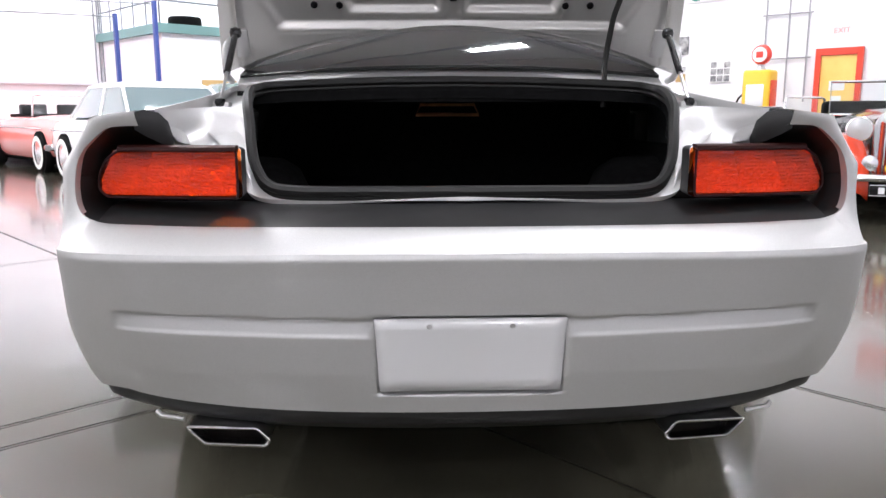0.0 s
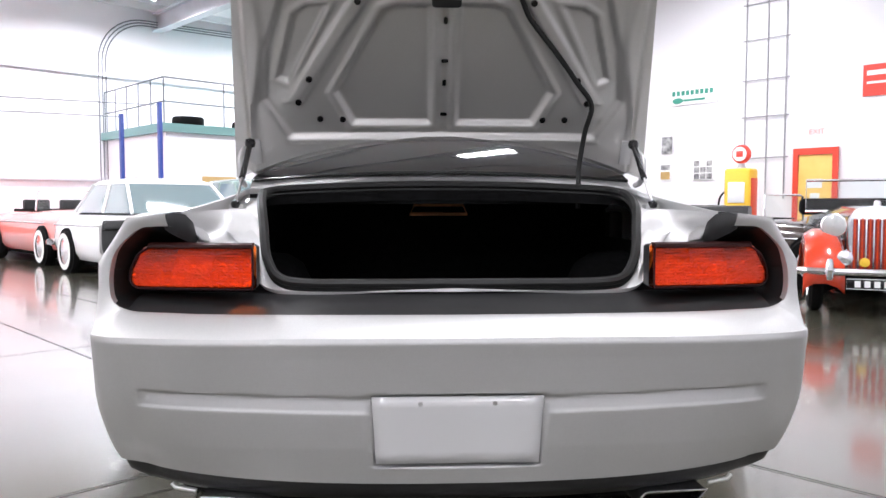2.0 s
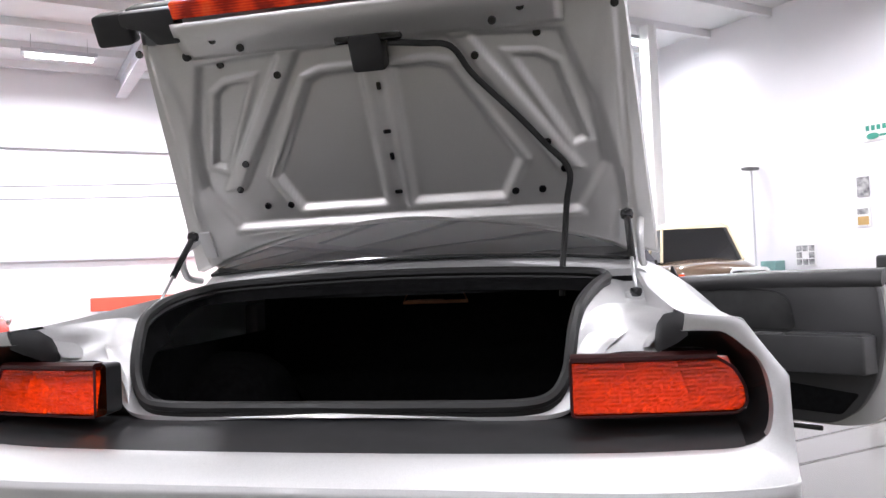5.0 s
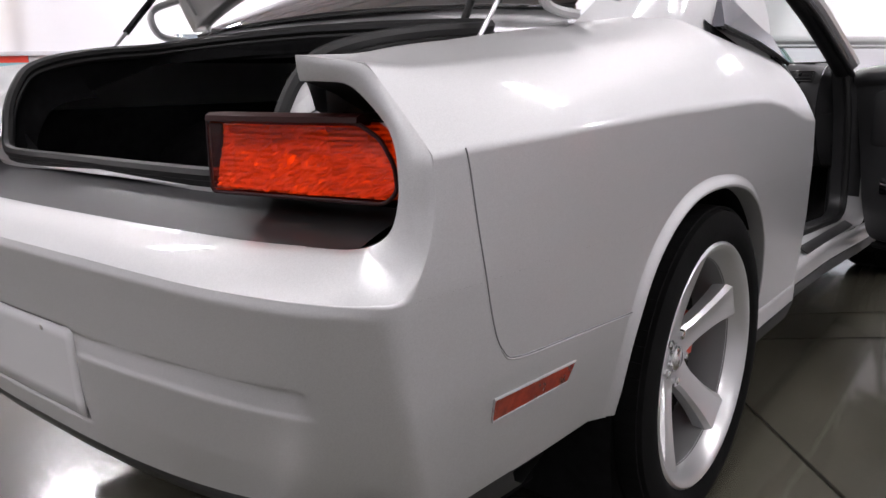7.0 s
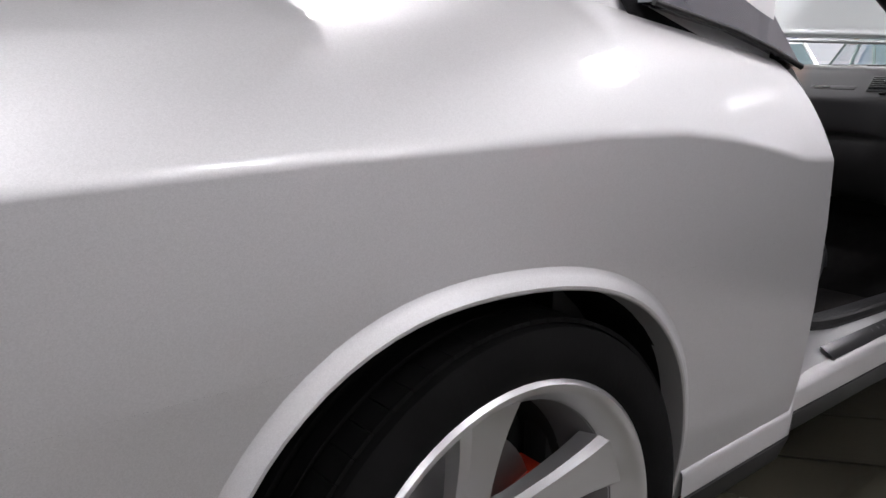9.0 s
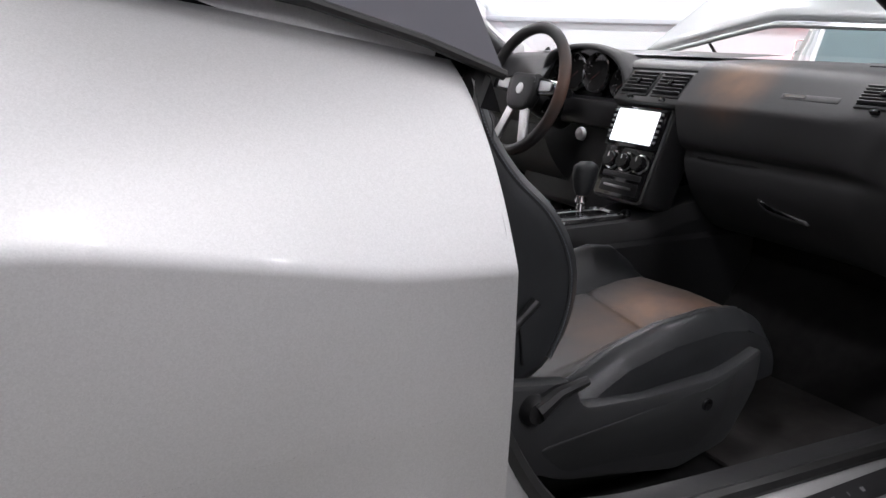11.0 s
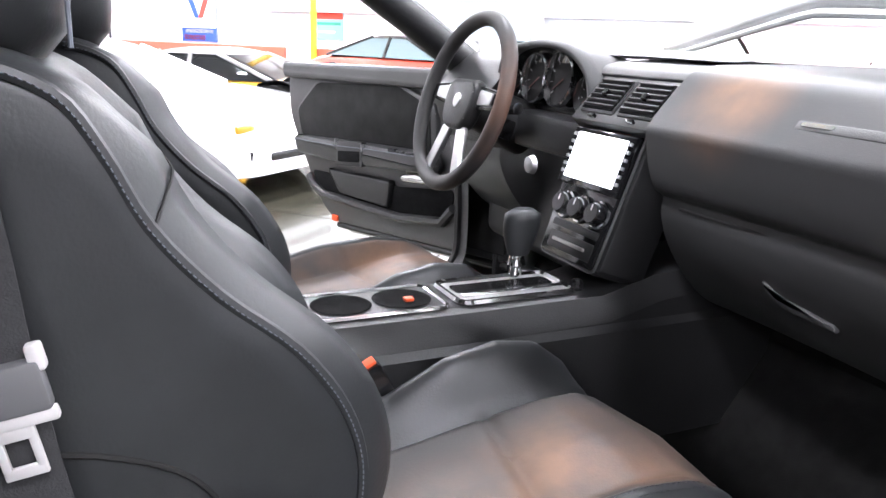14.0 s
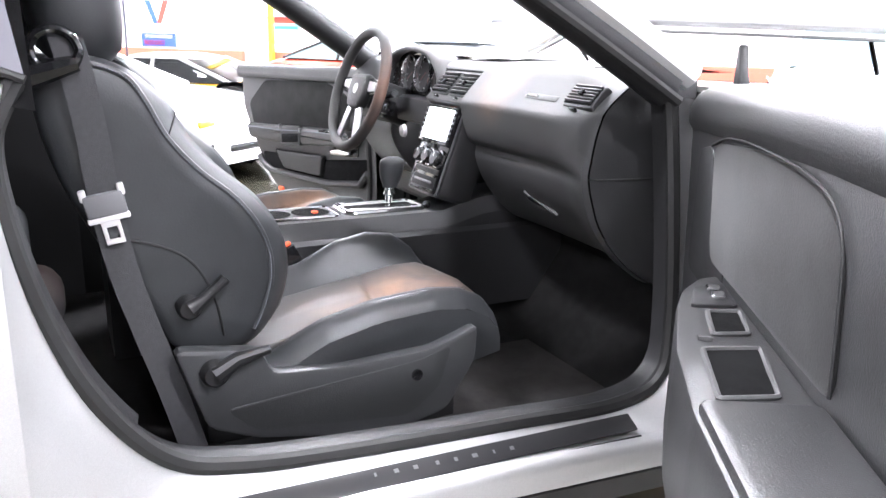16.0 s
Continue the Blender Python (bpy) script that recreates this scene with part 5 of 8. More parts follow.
    # near-black disc closing the wheel behind the spokes
    part("dark_barrel", lathe([(0.0, 0.690), (0.238, 0.690), (0.232, 0.78)], 48, M), mat("barrel_black", (0.02, 0.02, 0.02), 0.8) if "barrel_black" not in bpy.data.materials else bpy.data.materials["barrel_black"], w)
    ca = 8 if sgn > 0 else 172
    rows = []
    for k in range(9):
        a = radians(ca - 22 + 34 * k / 8)
        rows.append([M @ Vector((r * math.cos(a), r * math.sin(a), x)) for r, x in ((0.105, 0.735), (0.105, 0.800), (0.155, 0.806), (0.188, 0.798), (0.190, 0.735))])
    part("caliper", loft(rows, closed=True, caps=True), BRAKE_RED, w, "red brake caliper")


for sgn in (1, -1):
    for y in (HUB_Y, FRONT_HUB_Y):
        make_wheel(sgn, y)

# ---- the silver car: doors and cabin ----
SUEDE_G = mat("grey_suede", (0.030, 0.030, 0.030), 0.9, vary=0.5, scale=9, bump=0.3, bump_scale=300, sheen=0.08)
def make_door(hinge, tip, inward, shift, s0, s1, z_front, z_rear, ks=1.0, kz=1.0):
    """A door on the line hinge..tip; inward points to the cabin face; shift moves the trim along the door."""
    H, T = Vector((*hinge, 0)), Vector((*tip, 0))
    A = (T - H).normalized()
    N = Vector((-A.y, A.x, 0)) * inward
    flip = A.cross(Vector((0, 0, 1))).dot(N)

    def m(depth):
        return place(*(H + N * depth), A, (0, 0, 1))

    def slab(outline, d0, d1, bevel=0.006, r=0.02):
        o = soft_outline([(s, 1.068 + (z - 1.068) * kz) for s, z in outline], r, 4)
        k = d1 - d0
        own = prism(o, k if flip > 0 else -k, m(d0), bevel)
        return own

    def sh(pts):
        return [(s * ks - shift, z) for s, z in pts]

    low = lambda s: z_front + (z_rear - z_front) * (s - s0) / (s1 - s0)
    out = [(s1, 0.962), (s1, 0.745), (s1 - 0.10, 0.595), (s1 - 0.24, 0.40), (s1 - 0.35, low(s1 - 0.35)), (s0, low(s0)), (s0, 0.99)]
    big = [(s1 + 0.015, 0.955), (s1 + 0.015, 0.74), (s1 - 0.085, 0.585), (s1 - 0.225, 0.385), (s1 - 0.345, low(s1 - 0.35) - 0.05), (s0 - 0.015, low(s0) - 0.045), (s0 - 0.015, 0.985)]
    d = part("door", slab(big, -0.115, -0.06, 0.012, 0.05), SILVER, car, "open door, silver outside with black inner trim")
    part("inner_panel", slab(out, -0.06, -0.012, 0.012, 0.05), DOOR_TRIM, d, "charcoal moulded door trim")
    part("upper_pad", slab([(s1 - 0.01, 0.963), (s1 - 0.01, 0.90), (s0 + 0.02, 0.925), (s0 + 0.02, 0.995)], -0.02, 0.022, 0.014, 0.02), DASH_PALE, d)
    frame = [(1.525, 0.770), (1.31, 0.908), (0.665, 0.932), (0.425, 0.868), (0.400, 0.640), (1.46, 0.610)]
    part("insert_surround", slab(sh(frame), -0.02, 0.004, 0.010, 0.03), DOOR_TRIM, d)
    part("insert", slab(sh([(1.495, 0.772), (1.30, 0.894), (0.672, 0.918), (0.456, 0.860), (0.436, 0.690), (1.443, 0.655)]), 0.0, 0.0085, 0.004, 0.03), SUEDE, d, "black suede door insert")
    arm = part("armrest", slab(sh([(1.45, 0.668), (1.42, 0.598), (1.05, 0.600), (0.50, 0.640), (0.36, 0.650), (0.40, 0.715), (0.80, 0.700)]), -0.01, 0.048, 0.016, 0.025), DOOR_TRIM, d, "padded charcoal armrest")
    part("stitch_line", tube([m(0.050) @ Vector((s * ks - shift, 1.068 + (z - 1.068) * kz, 0)) for s, z in ((1.44, 0.655), (1.05, 0.668), (0.80, 0.684), (0.42, 0.700))], 0.0018, 6), STITCH, arm)
    part("pull_cup", slab(sh([(1.04, 0.690), (1.04, 0.592), (0.832, 0.612), (0.832, 0.704)]), 0.03, 0.0505, 0.004, 0.008), DASH, arm)
    part("cup_well", slab(sh([(1.02, 0.652), (1.02, 0.610), (0.85, 0.628), (0.85, 0.668)]), 0.045, 0.0525, 0.001, 0.006), CARPET, arm)
    for s in (1.042, 0.828):
        part("cup_trim", slab(sh([(s + 0.004, 0.696), (s + 0.004, 0.672), (s - 0.003, 0.672), (s - 0.003, 0.697)]), 0.04, 0.0545, 0.002, 0.002), STEEL, arm)
    for s in (0.62, 0.56, 0.50):
        part("window_switch", slab(sh([(s + 0.022, 0.702), (s + 0.022, 0.694), (s - 0.022, 0.698), (s - 0.022, 0.706)]), 0.03, 0.052, 0.003, 0.003), GLOSS_BLACK, arm)
    pocket = [(1.385, 0.525), (1.36, 0.485), (1.27, 0.450), (0.66, 0.462), (0.375, 0.498), (0.318, 0.55), (0.318, 0.600), (0.70, 0.556)]
    part("map_pocket", slab(sh(pocket), -0.02, -0.0085, 0.002, 0.02), CARPET, d, "dark map pocket recess")
    part("pocket_wall", slab(sh([(1.20, 0.555), (1.10, 0.470), (0.72, 0.476), (0.70, 0.575)]), -0.02, 0.012, 0.008, 0.015), DASH, d)
    part("pocket_rim", tube([m(-0.002) @ Vector((s, 1.068 + (z - 1.068) * kz, 0)) for s, z in sh([(1.40, 0.50), (1.36, 0.468), (1.27, 0.438), (0.66, 0.448), (0.37, 0.484), (0.305, 0.54)])], 0.016, 8), DASH, d)
    part("handle_cup", slab(sh([(0.62, 0.660), (0.62, 0.585), (0.40, 0.600), (0.40, 0.672)]), -0.014, -0.006, 0.002, 0.012), GLOSS_BLACK, d)
    part("door_handle", slab(sh([(0.61, 0.612), (0.60, 0.592), (0.44, 0.604), (0.43, 0.622), (0.50, 0.630)]), -0.004, 0.022, 0.006, 0.008), CHROME, d, "chrome inner door handle")
    part("speaker_grille", slab(sh([(0.30, 0.628), (0.215, 0.672), (0.150, 0.655), (0.03, 0.58), (0.02, 0.44), (0.285, 0.425)]) if s0 > -0.1 and shift < 0.1 else [(s0 + 0.02, 0.62), (s0 + 0.02, 0.45), (s0 + 0.10, 0.44), (s0 + 0.10, 0.62)], -0.014, -0.004, 0.004, 0.02), SUEDE, d, "dark speaker grille")
    part("courtesy_lamp", slab(sh([(1.205, 0.362), (1.205, 0.336), (1.150, 0.338), (1.150, 0.364)]), -0.014, -0.006, 0.002, 0.006), ORANGE, d, "small red courtesy lamp")
    part("bottom_seal", tube([m(-0.03) @ Vector((s, 1.068 + (low(s) - 0.012 - 1.068) * kz, 0)) for s in (s1 - 0.36, (s0 + s1) / 2, s0 + 0.02)], 0.012, 8), RUBBER, d)
    part("edge_strip", tube([m(-0.085) @ Vector((s, 1.068 + (z - 1.068) * kz, 0)) for s, z in ((s1 + 0.012, 0.93), (s1 + 0.012, 0.75), (s1 - 0.088, 0.60), (s1 - 0.23, 0.40))], 0.010, 8), STEEL, d)
    # outside mirror
    c = H + A * (s0 + 0.40) + N * -0.19 + Vector((0, 0, 1.035))
    MR = Matrix.Translation(c) @ Matrix.Rotation(math.atan2(N.y, N.x), 4, "Z") @ Matrix.Rotation(radians(-12), 4, "Z")
    mir = part("mirror", box((-0.055, -0.10, -0.058), (0.035, 0.10, 0.058), 0.032, 4, m=MR), SILVER, d, "silver door mirror")
    part("mirror_glass", box((0.030, -0.082, -0.042), (0.0365, 0.082, 0.042), 0.003, m=MR), CHROME, mir)
    part("mirror_arm", tube([c + Vector((0, 0, -0.03)), H + A * (s0 + 0.28) + N * -0.09 + Vector((0, 0, 0.965))], 0.020, 8), BLACK_PL, mir)
    part("sail_trim", slab([(s0 + 0.02, 0.985), (s0 + 0.13, 0.980), (s0 + 0.05, 1.075)], -0.06, -0.045, 0.004, 0.01), BLACK_PL, d)
    for z in (0.46, 0.80):
        part("hinge", box((-0.05, -0.02, -0.025), (0.03, 0.02, 0.025), 0.006, m=m(-0.07) @ Matrix.Translation((s0 - 0.02, z, 0))), STEEL, d)
    return d


make_door((-0.700, 3.055), (-1.930, 2.765), 1, 0.055, -0.054, 1.251, 0.415, 0.300, 0.802, 0.885)


def near_door():
    """The passenger door, wide open: pad, suede insert, armrest with wells, pocket."""
    ang = radians(56)
    H = Vector((0.823, 2.96, 0))
    A = Vector((math.sin(ang), -math.cos(ang), 0))
    N = Vector((A.y, -A.x, 0))

    def at(s, d, z):
        return H + A * s + N * d + Vector((0, 0, z))

    def slab(outline, d0, d1, bevel=0.006, r=0.02):
        o = soft_outline(outline, r, 4)
        return prism(o, d0 - d1, place(*(H + N * d1), A, (0, 0, 1)) if A.cross(Vector((0, 0, 1))).dot(N) > 0 else place(*(H + N * d0), A, (0, 0, 1)), bevel)

    def shelf(outline, z0, z1, bevel=0.006, r=0.02):
        o = soft_outline(outline, r, 4)
        m = Matrix((A, N, Vector((0, 0, 1)))).transposed().to_4x4()
        m.translation = H + Vector((0, 0, z0))
        return prism(o, z1 - z0, m, bevel)

    out = [(1.09, 1.00), (1.11, 0.78), (1.07, 0.56), (0.99, 0.42), (0.88, 0.352), (0.09, 0.345), (0.045, 0.48), (0.015, 0.66), (-0.02, 0.85), (-0.055, 1.0)]
    skin = [(1.10, 1.00), (1.13, 0.78), (1.125, 0.54), (1.10, 0.42), (1.02, 0.352), (0.90, 0.332), (0.09, 0.328), (0.04, 0.48), (0.01, 0.66), (-0.025, 0.85), (-0.06, 1.0)]
    d = part("door", slab(skin, -0.125, -0.07, 0.012, 0.05), SILVER, car, "wide open door, silver outside with grey inner trim")
    part("inner_panel", slab(out, -0.07, 0.0, 0.012, 0.05), DOOR_TRIM, d, "grey moulded door trim")
    rows = []
    for k in range(25):                        # soft rolled top pad
        s = -0.062 + 1.175 * k / 24
        up = 0.024 * min(1, max(0, s / 0.6)) + 0.0
        e = 0.012 * max(0, 1 - k / 1.5)
        rows.append([at(s, q - (0.01 if k == 0 else 0), z + up - e) for q, z in ((-0.118, 0.985), (-0.116, 1.014), (-0.098, 1.030), (-0.06, 1.037), (-0.022, 1.034), (0.0, 1.020), (0.012, 0.998), (0.013, 0.975), (0.002, 0.955))])
    part("upper_pad", loft(rows, caps=True), DOOR_TRIM, d, "soft grey upper pad", angle=60)
    ins = [(0.170, 0.954), (0.358, 0.969), (0.523, 0.969), (0.650, 0.958), (0.712, 0.915), (0.735, 0.78), (0.215, 0.775), (0.190, 0.86)]
    part("insert", slab(ins, -0.01, 0.004, 0.003, 0.03), SUEDE_G, d, "grey suede door insert")
    part("insert_rim", tube(curve([at(s, 0.006, z + 0.002) for s, z in ((0.165, 0.945), (0.25, 0.964), (0.358, 0.972), (0.523, 0.972), (0.645, 0.962), (0.705, 0.93), (0.725, 0.86), (0.735, 0.785))], 40), 0.0022, 8), BLACK_PL, d)
    part("front_panel", slab([(0.06, 0.93), (0.155, 0.945), (0.205, 0.86), (0.30, 0.79), (0.30, 0.72), (0.06, 0.72)], -0.01, 0.003, 0.003, 0.03), DASH, d, "dark trim ahead of the insert")
    arm = part("armrest", shelf([(0.27, 0.0), (0.285, 0.03), (0.35, 0.066), (0.43, 0.088), (0.58, 0.113), (0.74, 0.124), (1.06, 0.116), (1.08, 0.0)], 0.60, 0.765, 0.005, 0.012), DOOR_TRIM, d, "grey armrest with two open wells")
    part("arm_pad", shelf([(0.722, 0.004), (0.728, 0.119), (1.05, 0.111), (1.066, 0.004)], 0.755, 0.776, 0.005, 0.012), DOOR_TRIM, arm)
    for q in ([(0.44, 0.010), (0.446, 0.052), (0.530, 0.062), (0.520, 0.018)], [(0.566, 0.018), (0.580, 0.084), (0.708, 0.094), (0.694, 0.034)]):
        part("well", shelf(q, 0.758, 0.7665, 0.001, 0.006), CARPET, arm, "dark storage well")
        part("well_rim", tube([at(s, dd, 0.7665) for s, dd in soft_outline(q, 0.006, 3)], 0.0035, 6, closed=True), DASH_PALE, arm)
    part("pod_plate", shelf([(0.33, 0.006), (0.345, 0.050), (0.43, 0.070), (0.422, 0.006)], 0.760, 0.770, 0.003, 0.01), DASH, arm)
    for s in (0.365, 0.395):
        part("window_switch", shelf([(s - 0.010, 0.018), (s - 0.010, 0.036), (s + 0.010, 0.038), (s + 0.010, 0.020)], 0.768, 0.777, 0.002, 0.003), CHROME, arm)
    for s, dd in ((0.545, 0.075),):
        part("trim_clip", shelf([(s - 0.004, dd - 0.008), (s - 0.004, dd + 0.008), (s + 0.004, dd + 0.008), (s + 0.004, dd - 0.008)], 0.75, 0.770, 0.001, 0.001), DASH_PALE, arm)
    part("map_pocket", slab([(1.0, 0.50), (0.92, 0.40), (0.22, 0.42), (0.20, 0.54), (0.60, 0.54)], -0.01, 0.004, 0.002, 0.02), CARPET, d, "dark map pocket recess")
    part("handle_cup", slab([(0.13, 0.60), (0.13, 0.535), (0.27, 0.54), (0.27, 0.61)], -0.01, 0.003, 0.001, 0.012), GLOSS_BLACK, d)
    part("door_handle", slab([(0.145, 0.585), (0.15, 0.562), (0.235, 0.555), (0.25, 0.572)], 0.002, 0.026, 0.006, 0.008), CHROME, d, "chrome inner door handle")
    part("bottom_seal", tube([at(s, -0.03, 0.322) for s in (0.10, 0.5, 0.82)], 0.012, 8), RUBBER, d)
    c = at(0.42, -0.24, 1.02)
    MR = Matrix.Translation(c) @ Matrix.Rotation(math.atan2(N.y, N.x), 4, "Z") @ Matrix.Rotation(radians(14), 4, "Z")
    mir = part("mirror", box((-0.055, -0.10, -0.058), (0.035, 0.10, 0.058), 0.032, 4, m=MR), SILVER, d, "silver door mirror")
    part("mirror_glass", box((0.030, -0.082, -0.042), (0.0365, 0.082, 0.042), 0.003, m=MR), CHROME, mir)
    part("mirror_arm", tube([c + Vector((0, 0, -0.03)), at(0.30, -0.11, 0.99)], 0.020, 8), BLACK_PL, mir)
    part("sail_trim", slab([(0.07, 1.03), (0.13, 1.035), (0.105, 1.06), (0.088, 1.10), (0.080, 1.10)], -0.05, -0.035, 0.003, 0.006), BLACK_PL, d, "small black sail trim")
    for z in (0.46, 0.80):
        part("hinge", box((-0.06, -0.02, -0.025), (0.04, 0.02, 0.025), 0.006, m=place(*at(-0.01, -0.10, z), A, (0, 0, 1))), STEEL, d)


near_door()

# cabin floor, bulkhead, tunnel
FLOOR_PILE = mat("cabin_carpet", (0.015, 0.0147, 0.0147), 0.95, vary=0.4, scale=30, bump=0.7, bump_scale=600, spec=0.2)
part("cabin_floor", box((-0.76, 1.75, 0.285), (0.76, 3.30, 0.305)), FLOOR_PILE, car, "black carpeted floor", smooth=False)
part("firewall", box((-0.78, 3.22, 0.28), (0.78, 3.26, 1.00)), FLOOR_PILE, car, smooth=False)
part("toe_board", box((-0.72, -0.02, -0.30), (0.72, 0.0, 0.10), m=Matrix.Translation((0, 3.17, 0.46)) @ pose(0, 0, 0, -35)), FLOOR_PILE, car, smooth=False)
part("floor_mat", box((0.20, 2.62, 0.306), (0.66, 3.08, 0.318), 0.005), mat("mat_pile", (0.036, 0.033, 0.032), 0.95, vary=0.4, scale=30, bump=0.8, bump_scale=600), car, "charcoal floor mat")
for sgn in (1, -1):
    part("cabin_side", box((sgn * 0.70, 1.30, 0.28), (sgn * 0.76, 1.86 if sgn > 0 else 2.0, 1.04), 0.02), DASH, car, "dark rear side trim")
    part("kick_panel", box((sgn * 0.700, 3.06, 0.30), (sgn * 0.722, 3.22, 0.92), 0.008), DASH, car)
part("sill_side", box((-0.745, 1.93, 0.28), (-0.705, 2.16, 0.78), 0.02), DASH, car)
part("rear_bulkhead", box((-0.70, 1.35, 0.30), (0.70, 1.39, 1.09), 0.01), CARPET, car)

# seats: the bolstered back, the cushion with worn leather, plastic side shield, levers
SEAT_BACK = [(1.915, 1.000), (1.945, 0.860), (2.020, 0.700), (2.090, 0.560), (2.150, 0.520), (2.235, 0.545), (2.275, 0.620), (2.285, 0.690), (2.268, 0.755), (2.225, 0.818),
             (2.160, 0.875), (2.110, 0.935), (2.080, 0.995), (2.050, 1.038), (1.995, 1.058), (1.940, 1.045)]


CUSHION_MID = [(2.17, 0.505), (2.37, 0.537), (2.54, 0.567), (2.63, 0.582), (2.69, 0.583), (2.72, 0.571), (2.735, 0.548)]
CUSHION_IN = [(2.17, 0.535), (2.42, 0.590), (2.51, 0.635), (2.59, 0.651), (2.655, 0.642), (2.705, 0.605), (2.735, 0.555)]
CUSHION_OUT = [(2.17, 0.500), (2.27, 0.531), (2.363, 0.579), (2.466, 0.604), (2.589, 0.614), (2.66, 0.606), (2.71, 0.582), (2.735, 0.550)]


def stitches(line, size=0.0009, pitch=0.0075):
    """A run of short stitches along a line, in one mesh."""
    bm = bmesh.new()
    carry = 0.0
    for a, b in zip(line, line[1:]):
        n = (b - a).length
        d = (b - a).normalized()
        while carry < n:
            tube([a + d * carry, a + d * min(carry + pitch * 0.62, n + pitch)], size, 5, bm)
            carry += pitch
        carry -= n
    return bm


def seat(side, dy, name_label, lift=0.0):
    """A front seat; side = 1 passenger, -1 driver; dy moves it along the car."""
    bx, cx = 0.312, 0.340
    # back
    rows = []
    ring0 = curve([(0, y, z) for y, z in SEAT_BACK], 64, closed=True)
    cen = Vector((0, 2.09, 0.80))
    for x, shrink, dish, peak in ((-0.188, 0.72, 0.0, 0.0), (-0.186, 0.90, 0.0, 0.0), (-0.178, 0.97, 0.0, 0.1), (-0.162, 1.0, 0.0, 0.55), (-0.140, 1.0, 0.05, 0.95), (-0.115, 1.0, 0.35, 1.0), (-0.075, 1.0, 0.85, 0.5), (0.0, 1.01, 1.0, 0.2),
                                  (0.075, 1.0, 0.85, 0.5), (0.115, 1.0, 0.35, 1.0), (0.140, 1.0, 0.05, 0.95), (0.162, 1.0, 0.0, 0.55), (0.178, 0.97, 0.0, 0.1), (0.186, 0.90, 0.0, 0.0), (0.188, 0.72, 0.0, 0.0)):
        row = []
        for p in ring0:
            q = cen + (p - cen) * shrink
            if p.y > 2.03 + (0.95 - p.z) * 0.25 and dish:
                q.y -= 0.075 * dish * min(1, max(0, (1.03 - p.z) / 0.15)) * min(1, max(0, (p.z - 0.52) / 0.1))
            if p.y > 2.0 + (0.95 - p.z) * 0.2:
                q.y += 0.040 * peak * min(1, max(0, (p.z - 0.50) / 0.1)) * min(1, max(0.15, (1.06 - p.z) / 0.08))
            row.append(Vector((side * (bx + x), q.y + dy, q.z)))
        rows.append(row)
    s = part("seat", loft(rows, closed=True, caps=True), LEATHER, car, name_label, angle=60)
    for ex in (-1, 1):
        edge = [Vector((side * (bx + ex * 0.181), p.y + dy, p.z)) for p in (cen + (q - cen) * 0.955 for q in ring0[21:57])]
        part("piping", tube(edge, 0.0062, 8), LEATHER, s)
        for shrink, dx in ((0.974, 0.1835), (0.952, 0.1868)):
            line = [Vector((side * (bx + ex * dx), q.y + dy, q.z)) for q in (cen + (p - cen) * shrink for p in ring0[21:57])]
            part("stitching", stitches(line, 0.0007, 0.0055), STITCH, s, "pale double stitching")
        if ex < 0:
            continue
        seam = [min((p for p in rows[7 + k] if p.y > 2.06 + dy), key=lambda p: abs(p.z - z)) + Vector((0, 0.0006, 0)) for k, z in ((2, 0.978), (3, 0.966), (4, 0.952), (5, 0.938))]
        part("bolster_seam", tube(curve(seam, 16), 0.0013, 6), RUBBER, s)
    # map-panel seam on the outer side
    part("side_seam", tube(curve([(side * (bx + 0.189), y + dy, z) for y, z in ((1.99, 0.765), (2.06, 0.755), (2.13, 0.72), (2.17, 0.65), (2.185, 0.57))], 20), 0.0025, 6), RUBBER, s)
    # headrest
    hr = []
    for t in range(9):
        k = t / 8
        zz = 1.040 + 0.215 * k
        yy = 2.000 - 0.02 * k
        wx = 0.125 * (1 - 0.25 * max(0, k - 0.6) / 0.4) * (0.90 + 0.1 * math.sin(min(1, k * 3) * 1.57))
        wy = 0.074 * (0.80 + 0.25 * math.sin(k * math.pi))
        if t in (0, 8):
            wx, wy = wx * 0.86, wy * 0.7
        hr.append([Vector((side * (bx + wx * math.copysign(abs(math.cos(a)) ** 0.55, math.cos(a))), yy + dy + wy * math.copysign(abs(math.sin(a)) ** 0.6, math.sin(a)), zz)) for a in (2 * math.pi * j / 28 for j in range(28))])
    head = part("headrest", loft(hr, closed=True, caps=True), LEATHER, s, "black leather headrest", angle=60)
    part("headrest_seam", tube([p * 1.0 for p in (Vector((side * (bx + 0.105), 2.000 + dy + 0.066, 1.055 + 0.022 * j)) for j in range(9))], 0.002, 6), STITCH, head)
    # cushion
    def blend(a, b, k):
        k = max(0.0, min(1.0, k))
        return a + (b - a) * k * k * (3 - 2 * k)

    def cushion(u, v):
        x = 0.125 + 0.43 * u
        y = 2.17 + 0.565 * v
        flat_z = lerp_table(CUSHION_MID, y)
        if x < 0.225:
            z = blend(lerp_table(CUSHION_IN, y), flat_z, (x - 0.168) / 0.06) - 0.075 * max(0.0, (0.168 - x) / 0.043) ** 2
        else:
            z = blend(flat_z, lerp_table(CUSHION_OUT, y), (x - 0.455) / 0.055) - 0.034 * max(0.0, (x - 0.515) / 0.04) ** 2
        inner = max(0.0, 1 - abs(x - 0.365) / 0.14)
        z -= 0.006 * math.exp(-((y - 2.547 + 0.17 * (x - 0.225)) / 0.007) ** 2) * (0.225 < x < 0.50)
        z -= 0.005 * math.exp(-((x - 0.226) / 0.006) ** 2) + 0.0025 * math.exp(-((x - 0.503) / 0.004) ** 2)
